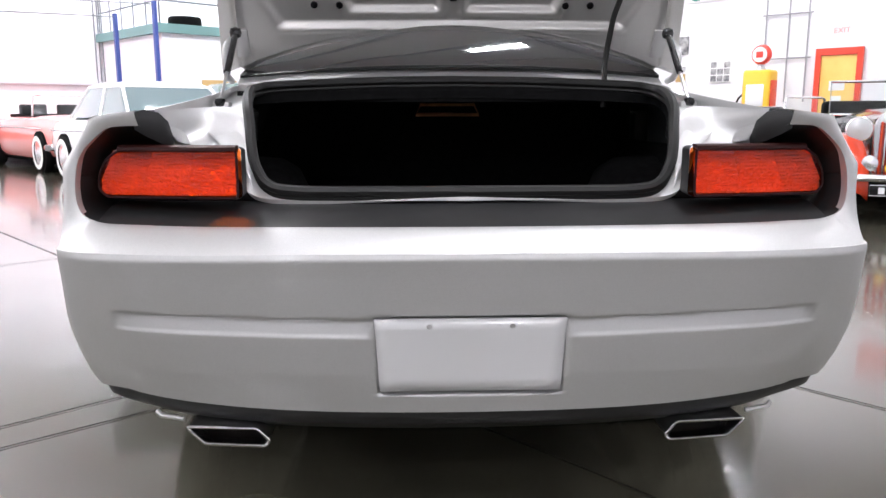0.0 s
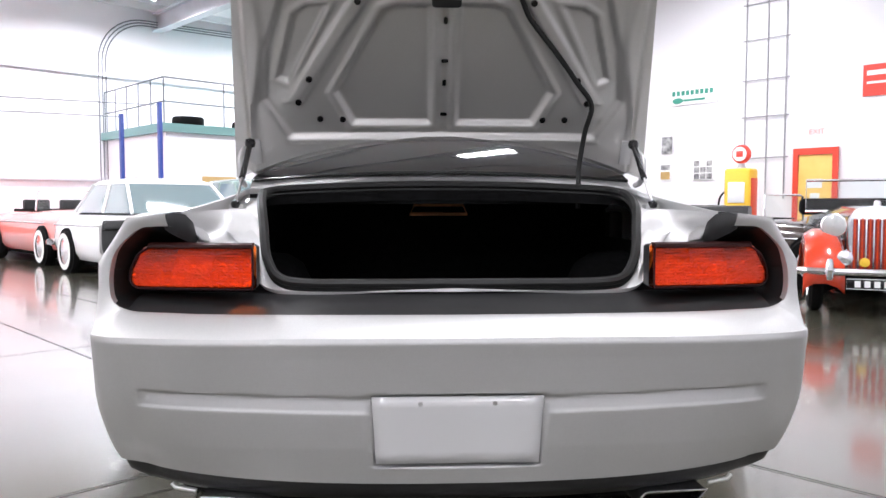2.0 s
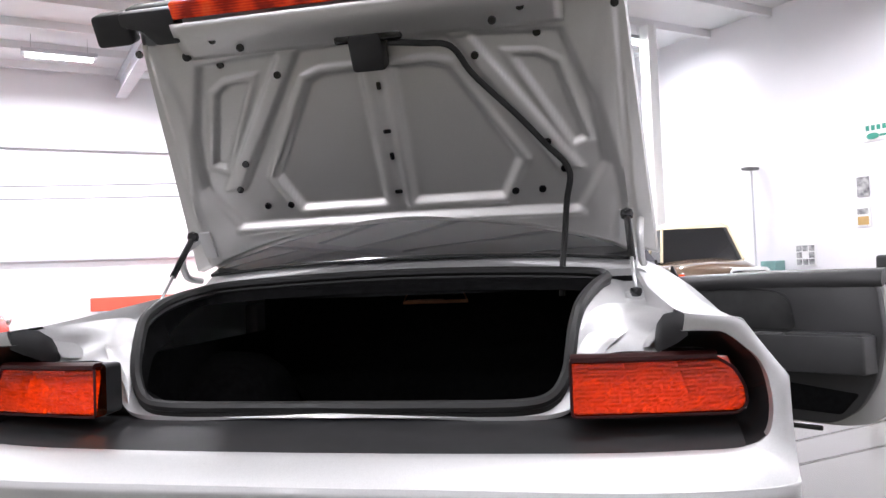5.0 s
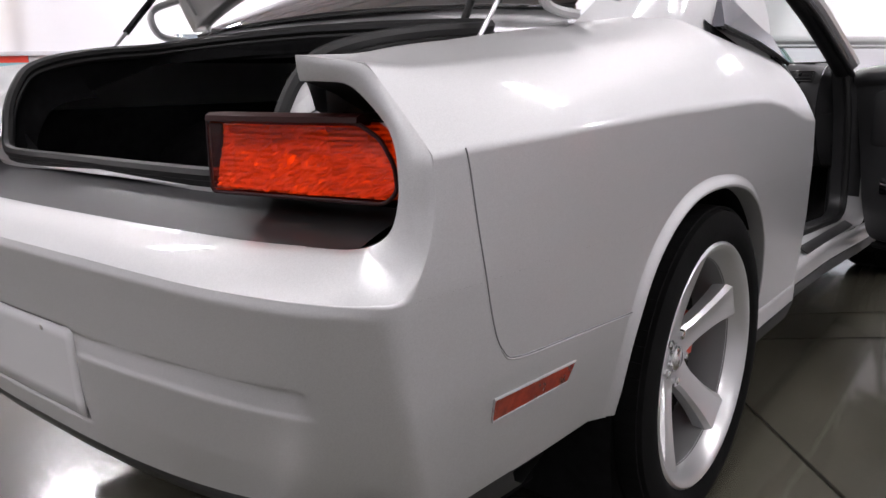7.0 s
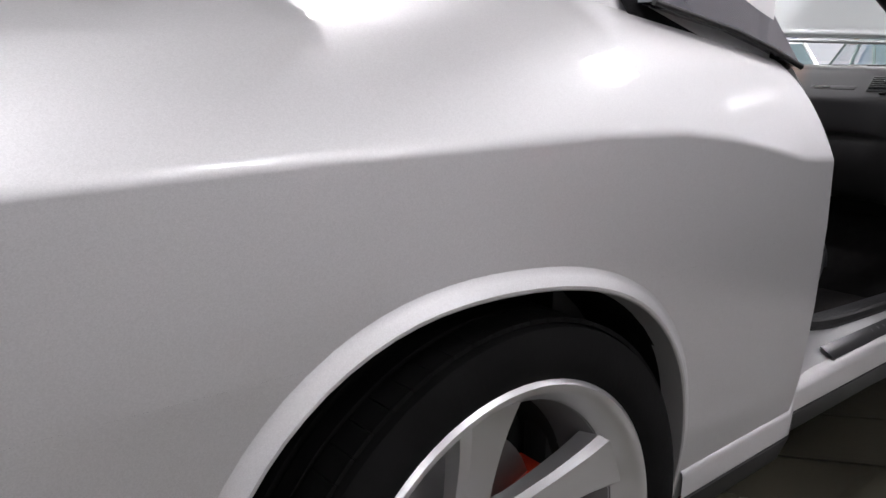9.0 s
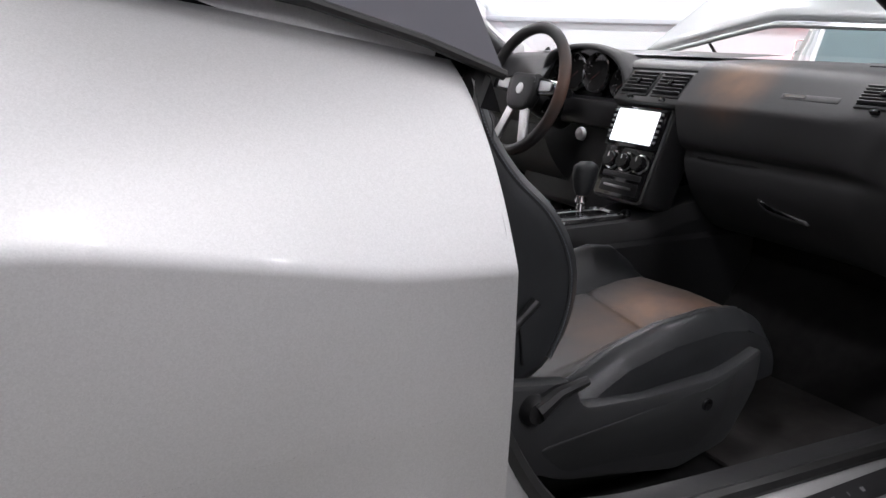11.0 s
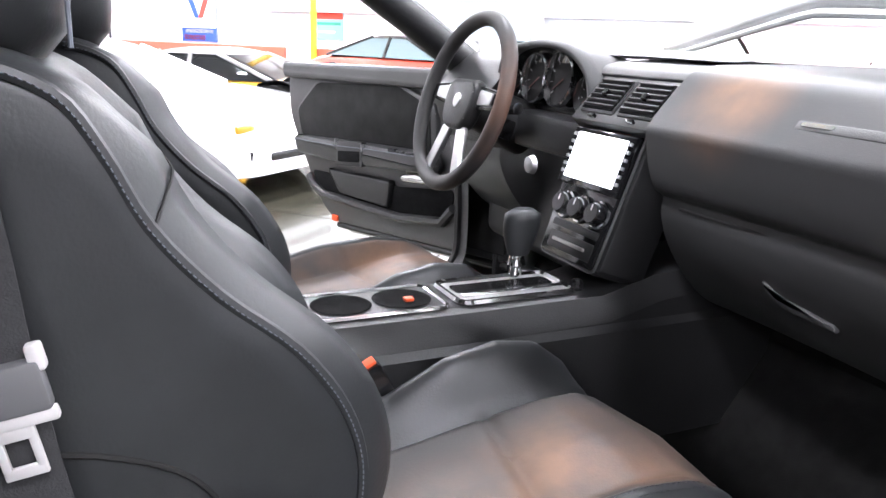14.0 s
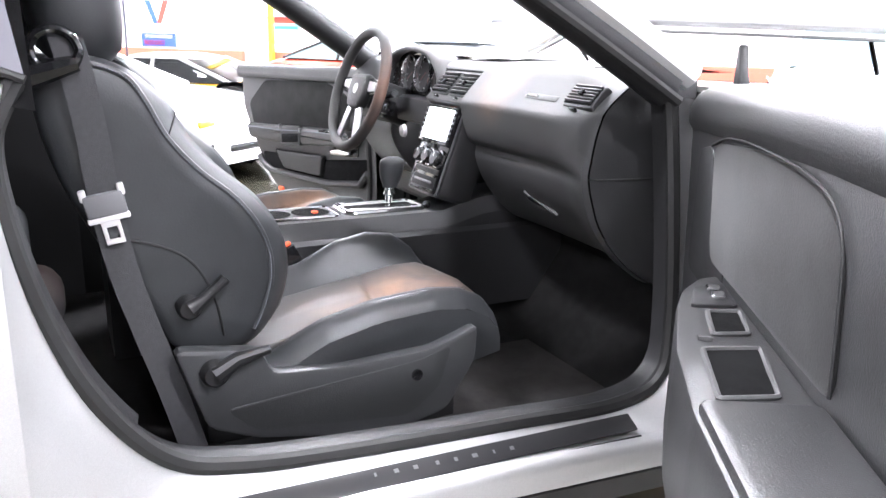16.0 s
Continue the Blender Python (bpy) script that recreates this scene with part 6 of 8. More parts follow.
        z += 0.010 * inner * math.sin(max(0.0, min(1.0, (y - 2.53) / 0.17)) * math.pi) + 0.006 * inner * math.sin(max(0.0, min(1.0, (y - 2.22) / 0.31)) * math.pi)
        return Vector((side * x, y + dy + 0.020 * max(0.0, (v - 0.7) / 0.3) * inner, z + lift))
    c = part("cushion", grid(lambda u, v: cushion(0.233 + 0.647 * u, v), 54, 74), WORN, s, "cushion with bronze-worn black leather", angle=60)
    for lo, wide in ((0.0, 0.233), (0.88, 0.12)):
        part("bolster", grid(lambda u, v: cushion(lo + wide * u, v), 26, 74), LEATHER, s, angle=60)
    wall = [cushion(k / 20, 1.0) for k in range(21)] + [cushion(1.0, 1 - k / 20) for k in range(1, 21)]
    wall = [cushion(0.0, k / 20) for k in range(20)] + wall
    part("cushion_side", loft([[p, p + (Vector((p.x - side * cx, (p.y - 2.42 - dy) * 0.6, 0)).normalized() * 0.004 + Vector((0, 0, -0.018))), p + (Vector((p.x - side * cx, (p.y - 2.42 - dy) * 0.6, 0)).normalized() * 0.005 + Vector((0, 0, -0.045))), Vector((p.x - (p.x - side * cx) * 0.06, p.y - (0.05 if p.y > 2.62 + dy else 0.01), 0.45))] for p in wall]), LEATHER, s, angle=60)
    for ex in (0.925, 0.902):
        part("cushion_stitch", stitches([cushion(ex, k / 24) + Vector((0, 0, 0.0012)) for k in range(2, 22)], 0.0006), LEATHER_BK, s)
    # side shield and levers
    shield = [(2.085, 0.585), (2.235, 0.563), (2.25, 0.515), (2.40, 0.505), (2.57, 0.510), (2.672, 0.548), (2.668, 0.470), (2.605, 0.372), (2.48, 0.345), (2.22, 0.392), (2.135, 0.430)]
    sx = side * (cx + 0.206)
    sld = part("side_shield", prism(soft_outline([(y + dy, z) for y, z in shield], 0.02, 3), 0.035 * side, place(sx, 0, 0, (0, 1, 0), (0, 0, 1)), 0.008), SHIELD, s, "charcoal plastic seat side shield")
    part("shield_groove", prism(soft_outline([(y + dy, z) for y, z in ((2.165, 0.462), (2.545, 0.492), (2.612, 0.515), (2.585, 0.425), (2.52, 0.378), (2.22, 0.408))], 0.02, 3), 0.003 * side, place(sx + side * 0.033, 0, 0, (0, 1, 0), (0, 0, 1)), 0.0015), SHIELD_FACE, sld)
    X = Vector((side, 0, 0))
    part("tilt_lever", tube([Vector((sx + side * 0.045, y + dy, z)) for y, z in ((2.150, 0.536), (2.19, 0.558), (2.245, 0.568))], [0.018, 0.013, 0.008], 10), DASH, sld)
    part("lever_boss", lathe([(0.0, 0.018), (0.018, 0.018), (0.024, 0.010), (0.025, 0.0)], 18, place(sx + side * 0.034, 2.150 + dy, 0.536, (0, 1, 0), (0, 0, side))), DASH, sld)
    rx = side * (bx + 0.190)
    part("fold_lever", tube([Vector((rx + side * 0.02, y + dy, z)) for y, z in ((2.126, 0.636), (2.146, 0.648), (2.174, 0.671), (2.188, 0.684))], [0.016, 0.010, 0.009, 0.010], 10), BLACK_PL, s, "black backrest lever")
    part("lever_boss", lathe([(0.0, 0.022), (0.016, 0.022), (0.021, 0.014), (0.022, -0.01)], 18, place(rx, 2.125 + dy, 0.634, (0, 1, 0), (0, 0, side))), BLACK_PL, s)
    part("shield_screw", lathe([(0.0, 0.001), (0.007, 0.002), (0.011, 0.004), (0.012, 0.0)], 14, place(sx + side * 0.036, 2.535 + dy, 0.462, (0, 1, 0), (0, 0, side))), GLOSS_BLACK, sld)
    for k in (-0.15, 0.15):
        part("seat_rail", box((side * (cx + k) - 0.02, 2.12 + dy, 0.306), (side * (cx + k) + 0.02, 2.66 + dy, 0.36), 0.005), BLACK_PL, s)
    part("seat_pan", box((side * cx - 0.18, 2.14 + dy, 0.36), (side * cx + 0.18, 2.62 + dy, 0.50), 0.02), BLACK_PL, s)
    return s


seat(1, 0.0, "black leather bucket seat with bronze-worn cushion")
seat(-1, 0.05, "black leather driver seat with bronze-worn cushion", 0.022)
# buckle stalk between seat and console
for sgn in (1, -1):
    b = part("buckle_stalk", box((-0.016, -0.028, -0.07), (0.016, 0.028, 0.035), 0.006, m=Matrix.Translation((sgn * 0.135, 2.41, 0.590)) @ pose(0, 0, 0, 28)), GLOSS_BLACK, car, "black belt buckle")
    part("release_button", box((-0.010, -0.024, 0.034), (0.010, 0.024, 0.040), 0.002, m=Matrix.Translation((sgn * 0.135, 2.41, 0.590)) @ pose(0, 0, 0, 28)), ORANGE, b, "orange release button")

# belt on the passenger side
bx = 0.523
belt_line = curve([(bx, 1.972, 1.085), (bx, 1.984, 1.025), (bx, 1.996, 0.940), (bx, 2.004, 0.855), (bx, 2.019, 0.745), (bx + 0.003, 2.040, 0.655), (bx + 0.010, 2.090, 0.480), (bx + 0.016, 2.120, 0.360)], 44)
rows = []
for k, p in enumerate(belt_line):
    tw = Vector((0.10, 1.0, 0.0)).normalized() * 0.024
    rows.append([p - tw + Vector((0.002, 0, 0)), p - tw, p + tw, p + tw + Vector((0.002, 0, 0))])
belt = part("seat_belt", loft(rows, closed=True, caps=True), BELT, car, "grey seat belt hanging beside the seat")
M = place(bx + 0.004, 2.006, 0.829, (0.12, 1, 0), (0, -0.06, 1)) @ Matrix.Rotation(radians(11), 4, "Z") @ Matrix.Scale(0.90, 4)
part("tongue_body", box((-0.034, -0.020, -0.004), (0.034, 0.022, 0.012), 0.004, m=M), BUCKLE_G, belt, "grey belt tongue")
part("tongue_ear", box((-0.038, 0.012, -0.003), (-0.026, 0.034, 0.010), 0.003, m=M), BUCKLE_W, belt)
part("tongue_ear", box((0.026, 0.012, -0.003), (0.038, 0.034, 0.010), 0.003, m=M), BUCKLE_W, belt)
part("tongue_bar", box((-0.036, -0.030, 0.0), (0.036, -0.018, 0.010), 0.003, m=M), BUCKLE_W, belt)
for lo, hi in (((-0.016, -0.066, 0.003), (-0.009, -0.028, 0.008)), ((0.009, -0.066, 0.003), (0.016, -0.028, 0.008)), ((-0.016, -0.072, 0.003), (0.016, -0.062, 0.008)), ((-0.014, -0.040, 0.003), (0.014, -0.028, 0.008))):
    part("tongue_blade", box(lo, hi, 0.0015, m=M), BUCKLE_W, belt)
loop = curve([(bx + 0.006, 1.955 + 0.033 * math.cos(a), 1.066 + 0.031 * math.sin(a)) for a in (2 * math.pi * k / 8 for k in range(8))], 32, closed=True)
part("belt_guide", tube(loop, 0.0075, 8, closed=True), GLOSS_BLACK, belt, "black belt guide loop")
part("guide_arm", tube([(bx + 0.004, 1.985, 1.048), (bx, 1.93, 1.032), (bx - 0.012, 1.83, 1.000)], [0.012, 0.019, 0.026], 8), GLOSS_BLACK, belt)

# rear bench
part("rear_bench", box((-0.62, 1.42, 0.42), (0.62, 1.86, 0.64), 0.06, 4), LEATHER, car, "black leather rear bench")
part("rear_backrest", box((-0.62, -0.07, -0.30), (0.62, 0.07, 0.22), 0.05, 4, m=Matrix.Translation((0, 1.48, 0.82)) @ pose(0, 0, 0, 18)), LEATHER, car)
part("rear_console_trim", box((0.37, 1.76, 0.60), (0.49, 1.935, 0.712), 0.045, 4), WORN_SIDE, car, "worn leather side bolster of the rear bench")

# centre console
CONS = [(0.105, 0.40), (0.105, 0.625), (0.098, 0.640), (0.080, 0.664), (0.060, 0.668), (-0.060, 0.668), (-0.085, 0.660), (-0.105, 0.635), (-0.108, 0.40)]
rows = [[Vector((x, y, z + dz if z > 0.5 else z)) for x, z in CONS] for y, dz in ((2.02, -0.01), (2.30, 0.0), (2.60, 0.0), (2.84, 0.002), (2.95, 0.03), (3.20, 0.05))]
cons = part("console", loft(rows, caps=True), DASH, car, "charcoal centre console with chrome trims", angle=25)
part("console_step", loft([[Vector((x, y, z)) for x, z in ((0.106, 0.625), (0.120, 0.615), (0.120, 0.40))] for y in (2.02, 3.20)]), DASH, cons)
def ring_trim(pts, z, r=0.004, name="chrome_ring", material=CHROME):
    return part(name, tube([(x, y, z) for x, y in soft_outline(pts, 0.02, 4)], r, 6, closed=True), material, cons)
ring_trim([(-0.055, 2.345), (0.062, 2.345), (0.062, 2.565), (-0.055, 2.565)], 0.670)
part("cup_floor", prism(soft_outline([(-0.053, 2.347), (0.060, 2.347), (0.060, 2.563), (-0.053, 2.563)], 0.02), 0.002, Matrix.Translation((0, 0, 0.6685))), BLACK_PL, cons)
for y in (2.405, 2.505):
    part("cup_holder", lathe([(0.048, 0.0035), (0.044, 0.0045), (0.040, 0.003), (0.0, 0.0028)], 28, Matrix.Translation((0.003, y, 0.6685))), CARPET, cons)
part("red_key_fob", box((0.008, 2.505, 0.671), (0.022, 2.520, 0.677), 0.002), ORANGE, cons)
ring_trim([(-0.052, 2.585), (0.060, 2.585), (0.060, 2.800), (-0.052, 2.800)], 0.672, 0.006)
part("gate_plate", prism(soft_outline([(-0.048, 2.59), (0.056, 2.59), (0.056, 2.795), (-0.048, 2.795)], 0.015), 0.004, Matrix.Translation((0, 0, 0.6685))), STEEL, cons)
part("gate_slot", prism(soft_outline([(-0.028, 2.60), (0.012, 2.60), (0.012, 2.785), (-0.028, 2.785)], 0.01), 0.002, Matrix.Translation((0, 0, 0.6722))), GLOSS_BLACK, cons)
part("gate_ridge", box((0.022, 2.60, 0.672), (0.034, 2.79, 0.678), 0.002), CHROME, cons)
sh = part("shifter", tube([(-0.050, 2.742, 0.670), (-0.050, 2.745, 0.700)], [0.012, 0.009], 12), CHROME, cons, "gear lever with black leather knob")
part("shift_collar", lathe([(0.010, 0.0), (0.017, 0.004), (0.013, 0.018), (0.015, 0.026), (0.010, 0.032)], 16, Matrix.Translation((-0.050, 2.744, 0.690))), CHROME, sh)
rows = []
for t in range(10):
    k = t / 9
    w = 0.017 + 0.013 * math.sin(min(1, k * 1.15) * math.pi * 0.62)
    if t == 9:
        w *= 0.55
    rows.append([Vector((-0.050 + w * 0.85 * math.cos(a), 2.746 + 0.006 * k + w * 1.15 * math.sin(a), 0.712 + 0.082 * k)) for a in (2 * math.pi * j / 18 for j in range(18))])
part("shift_knob", loft(rows, closed=True, caps=True), LEATHER, sh, angle=60)
part("lighter", lathe([(0.0, 0.012), (0.010, 0.012), (0.014, 0.008), (0.015, 0.0)], 18, place(0.040, 2.815, 0.672, (1, 0, 0), (0, 0.5, 1))), GLOSS_BLACK, cons)

# dashboard
PROF = [(3.16, 1.056), (3.00, 1.052), (2.945, 1.047), (2.912, 1.036), (2.880, 1.004), (2.848, 0.968), (2.836, 0.950), (2.838, 0.930), (2.848, 0.890), (2.864, 0.856), (2.884, 0.840), (2.884, 0.812), (2.905, 0.760), (2.950, 0.700), (3.010, 0.648), (3.09, 0.622), (3.16, 0.615)]


def dash_row(x):
    return [Vector((x, y + (0.05 if x < 0.3 else 0.05 - 0.05 * (x - 0.3) / 0.38) * 0.6, z)) for y, z in PROF]


END_PROF = [(3.16, 1.050), (3.00, 1.046), (2.972, 1.039), (2.93, 1.027), (2.89, 1.000), (2.864, 0.975), (2.855, 0.958), (2.845, 0.925), (2.838, 0.885), (2.834, 0.853), (2.836, 0.836), (2.845, 0.805), (2.868, 0.750), (2.915, 0.690), (2.97, 0.645), (3.03, 0.614), (3.16, 0.600)]


def dash_end(x, back=0.0, k=1.0):
    return [p.lerp(Vector((x, y + back, z)), k) for p, (y, z) in zip(dash_row(x), END_PROF)]


rows = [dash_row(x) for x in (0.115, 0.13, 0.25, 0.40, 0.52)] + [dash_end(0.58, 0.0, 0.25), dash_end(0.635, 0.0, 0.75), dash_end(0.667), dash_end(0.679, 0.006)]
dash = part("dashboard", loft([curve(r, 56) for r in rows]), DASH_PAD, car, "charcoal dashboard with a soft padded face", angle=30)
side_a = curve(dash_end(0.681, 0.009), 56)
part("dash_end", loft([side_a, [Vector((0.699, p.y + (3.06 - p.y) * 0.5, p.z)) for p in side_a], [Vector((0.714, max(p.y, 3.06), p.z)) for p in side_a]]), DASH, dash, "smooth dark end panel of the dash", angle=60)
part("end_seam", tube([(0.682, 2.842, 0.847), (0.701, 2.95, 0.846), (0.715, 3.06, 0.845)], 0.0018, 6), RUBBER, dash)
rows = [curve([Vector((x, y + 0.035, z)) for y, z in PROF], 40) for x in (-0.72, -0.60, -0.45)]
part("driver_dash", loft(rows), DASH, dash, "charcoal dash beyond the wheel")
part("dash_top", grid(lambda u, v: Vector((-0.70 + 0.82 * u, 3.020 + 0.21 * v, 1.0555 + 0.012 * v + 0.003 * math.sin(u * math.pi))), 20, 6), DASH_PALE, dash, "dash top with overhead light in its pale colour")
part("knee_panel", box((-0.70, 3.02, 0.58), (-0.115, 3.10, 0.90), 0.03, 3), BLACK_PL, dash)
part("glove_handle", prism(soft_outline([(0.325, 0.020), (0.348, 0.000), (0.440, -0.012), (0.445, -0.022), (0.360, -0.016), (0.330, 0.000)], 0.006), 0.012, place(0, 2.945, 0.744, (1, 0, 0), (0, -0.42, 1)), 0.003), DASH_PALE, dash, "black glove box latch")
part("glove_seam", tube([(x, 2.912, 0.828) for x in (0.16, 0.40, 0.64)], 0.003, 6), RUBBER, dash)
part("centre_cowl", loft([curve([Vector((x, y + 0.03, z)) for y, z in ((3.16, 1.056), (3.04, 1.051), (2.97, 1.046), (2.935, 1.037), (2.922, 1.028), (2.920, 1.022), (2.935, 1.014))], 20) for x in (-0.150, -0.10, 0.0, 0.08, 0.118)]), DASH_PALE, dash, "soft cowl over the centre vents", angle=50)
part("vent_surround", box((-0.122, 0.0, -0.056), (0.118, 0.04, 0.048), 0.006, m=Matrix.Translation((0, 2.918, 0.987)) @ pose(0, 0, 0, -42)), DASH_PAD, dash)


def vent(name, x0, x1, z0, z1, y, tilt, slats, label):
    M = Matrix.Translation(((x0 + x1) / 2, y, (z0 + z1) / 2)) @ pose(0, 0, 0, tilt, 0, -4.5 if x0 > 0.3 else 0)
    w, h = (x1 - x0) / 2, (z1 - z0) / 2
    v = part(name, box((-w, -0.004, -h), (w, 0.03, h), 0.006, m=M), DASH, dash, label)
    part("vent_dark", box((-w + 0.007, -0.006, -h + 0.007), (w - 0.007, 0.0, h - 0.007), m=M), CARPET, v, smooth=False)
    for k in range(slats):
        z = -h + 0.007 + (2 * h - 0.014) * (k + 0.5) / slats
        part("slat", box((-w + 0.007, -0.010, -0.0022), (w - 0.007, 0.004, 0.0022), 0.001, m=M @ Matrix.Translation((0, 0, z)) @ pose(0, 0, 0, -18)), BLACK_PL, v)
    part("vent_tab", box((-0.006, -0.016, -0.006), (0.006, -0.006, 0.006), 0.002, m=M), GLOSS_BLACK, v)
    part("vent_wheel", box((-0.009, -0.008, -0.003), (0.009, 0.002, 0.003), 0.001, m=M @ Matrix.Translation((0, 0, -h - 0.007))), GLOSS_BLACK, v)
    return v


vent("side_vent", 0.550, 0.656, 0.968, 1.026, 2.879, -42, 6, "black slatted air vent")
vent("centre_vent", -0.108, -0.008, 0.947, 1.027, 2.918, -42, 6, "black slatted air vent")
vent("centre_vent", 0.000, 0.100, 0.947, 1.027, 2.918, -42, 6, "black slatted air vent")
part("top_vent", box((0.50, 2.975, 1.044), (0.63, 3.02, 1.0525), 0.002), BLACK_PL, dash)
bd = part("dash_badge", box((-0.070, -0.004, -0.008), (0.070, 0.004, 0.008), 0.003, m=Matrix.Translation((0.447, 2.8835, 0.984)) @ pose(0, 0, 0, -42, 0, -5)), DASH_PALE, dash, "brushed metal badge strip")
part("badge_bar", box((-0.058, -0.006, -0.0030), (-0.008, -0.003, 0.0030), m=Matrix.Translation((0.447, 2.8835, 0.984)) @ pose(0, 0, 0, -42, 0, -5)), CHROME, bd)

# centre stack
ST = Matrix.Translation((-0.012, 2.872, 0.825)) @ pose(0, 0, 0, -19)
stack = part("radio_console", prism(soft_outline([(-0.105, 0.130), (0.100, 0.130), (0.092, -0.135), (-0.092, -0.135)], 0.02), 0.10, ST @ place(0, -0.004, 0, (1, 0, 0), (0, 0, 1)) @ Matrix.Translation((0, 0, -0.10)), 0.008), DASH, dash, "centre stack with screen and climate knobs")
part("stack_face", prism(soft_outline([(-0.099, 0.118), (0.088, 0.118), (0.080, -0.128), (-0.086, -0.128)], 0.012), 0.004, ST @ place(0, -0.006, 0, (1, 0, 0), (0, 0, 1)), 0.0015), GLOSS_BLACK, stack, "gloss black bezel")
part("stack_trim", tube([ST @ Vector((x, -0.008, z)) for x, z in soft_outline([(-0.094, 0.122), (0.090, 0.122), (0.084, -0.132), (-0.084, -0.132)], 0.014)], 0.0025, 6, closed=True), DASH_PALE, stack)
unit = part("head_unit", box((-0.096, -0.020, 0.000), (0.084, -0.006, 0.106), 0.004, m=ST), GLOSS_BLACK, stack, "head unit with lit white screen")
part("display", box((-0.077, -0.0225, 0.012), (0.066, -0.0205, 0.096), m=ST), SCREEN, unit, "blank white lit screen", smooth=False)
for k in range(6):
    for x in (-0.087, 0.075):
        part("unit_key", box((x - 0.004, -0.023, 0.018 + k * 0.014), (x + 0.004, -0.019, 0.024 + k * 0.014), 0.001, m=ST), STEEL, unit)
part("red_badge", box((0.012, -0.012, 0.108), (0.052, -0.008, 0.115), 0.001, m=ST), ORANGE, stack)
for x in (-0.048, 0.0, 0.052):
    kn = part("climate_knob", lathe([(0.0, 0.026), (0.017, 0.026), (0.020, 0.022), (0.021, 0.0)], 26, ST @ place(x, -0.008, -0.036, (1, 0, 0), (0, 0, 1))), GLOSS_BLACK, stack, "chrome-ringed climate knob")
    part("knob_ring", lathe([(0.0215, 0.0), (0.0255, 0.004), (0.0245, 0.009), (0.021, 0.010)], 26, ST @ place(x, -0.008, -0.036, (1, 0, 0), (0, 0, 1))), CHROME, kn)
    part("knob_mark", box((-0.0012, 0.004, 0.0258), (0.0012, 0.015, 0.0268), m=ST @ place(x, -0.008, -0.036, (1, 0, 0), (0, 0, 1))), BUCKLE_W, kn)
part("switch_row", box((-0.070, -0.014, -0.078), (0.066, -0.006, -0.064), 0.003, m=ST), DASH, stack, "dark switch row")
part("tray", box((-0.068, -0.012, -0.118), (0.064, -0.006, -0.086), 0.004, m=ST), BLACK_PL, stack)
part("tray_lip", box((-0.05, -0.018, -0.104), (0.045, -0.010, -0.098), 0.002, m=ST), STEEL, stack)

# instrument binnacle
rows = []
for y, s in ((2.918, 1.0), (2.945, 1.03), (3.03, 0.98), (3.12, 0.85)):
    rows.append(curve([(-0.30 + x * s, y, 0.93 + z * s * (0.93 if y > 3.0 else 1.0)) for x, z in ((-0.190, -0.01), (-0.182, 0.075), (-0.150, 0.125), (-0.07, 0.146), (0.03, 0.148), (0.115, 0.130), (0.170, 0.085), (0.192, 0.0))], 40))
bin_ = part("binnacle", loft(rows), DASH_PALE, dash, "hooded instrument binnacle", solid=0.012)
own = bmesh.new()
own.faces.new([own.verts.new(p + Vector((0, 0.034, 0))) for p in rows[0]])
part("binnacle_face", own, GLOSS_BLACK, bin_, smooth=False)
part("binnacle_low", box((-0.49, 2.895, 0.86), (-0.115, 2.99, 0.938), 0.02), DASH, bin_)
for x, z, r in ((-0.352, 1.003, 0.050), (-0.258, 1.005, 0.052), (-0.430, 0.985, 0.032), (-0.158, 0.980, 0.036)):
    M = place(x, 2.944, z, (1, 0, 0), (0, 0.12, 1))
    g = part("gauge", lathe([(r * 0.93, -0.008), (r * 0.95, 0.0), (r, 0.012), (r * 1.06, 0.010), (r * 1.08, 0.0)], 36, M), CHROME, bin_, "chrome-ringed round gauge")
    part("dial", lathe([(0.0, -0.004), (r * 0.94, -0.004)], 30, M), GAUGE, g)
    for k in range(9):
        a = radians(-40 + 260 * k / 8)
        part("tick", box((r * 0.70, -0.001, -0.0035), (r * 0.85, 0.001, -0.0028), m=M @ Matrix.Rotation(a, 4, "Z")), BUCKLE_G, g)
    part("needle", box((-0.004, -0.0012, -0.0025), (r * 0.72, 0.0012, -0.001), m=M @ Matrix.Rotation(radians(215), 4, "Z")), NEEDLE, g)

# steering wheel
SWC = Vector((-0.395, 2.788, 0.951))
SU = Vector((0, 0.30, 0.953)).normalized()
SX = Vector((1, 0, 0))
SN = SX.cross(SU).normalized()        # away from the column
if SN.y > 0:
    SN = -SN
SM = Matrix((SX, SU, SN)).transposed().to_4x4()
SM.translation = SWC
wheel = part("steering_wheel", tube([SM @ Vector((0.175 * math.cos(a), 0.175 * math.sin(a) * 1.02, 0.0)) for a in (2 * math.pi * k / 64 for k in range(64))], 0.0165, 12, closed=True), SHEEN_RIM, car, "leather steering wheel, bronze sheen painted on its right")
part("horn_pad", prism(soft_outline([(-0.062, 0.048), (0.062, 0.048), (0.070, 0.0), (0.048, -0.060), (-0.048, -0.060), (-0.070, 0.0)], 0.03, 5), 0.035, SM @ Matrix.Translation((0, 0, -0.025)), 0.012, 3), DASH, wheel, "charcoal horn pad")
part("pad_emblem", lathe([(0.0, 0.0135), (0.014, 0.0125), (0.016, 0.010)], 18, SM), STEEL, wheel)
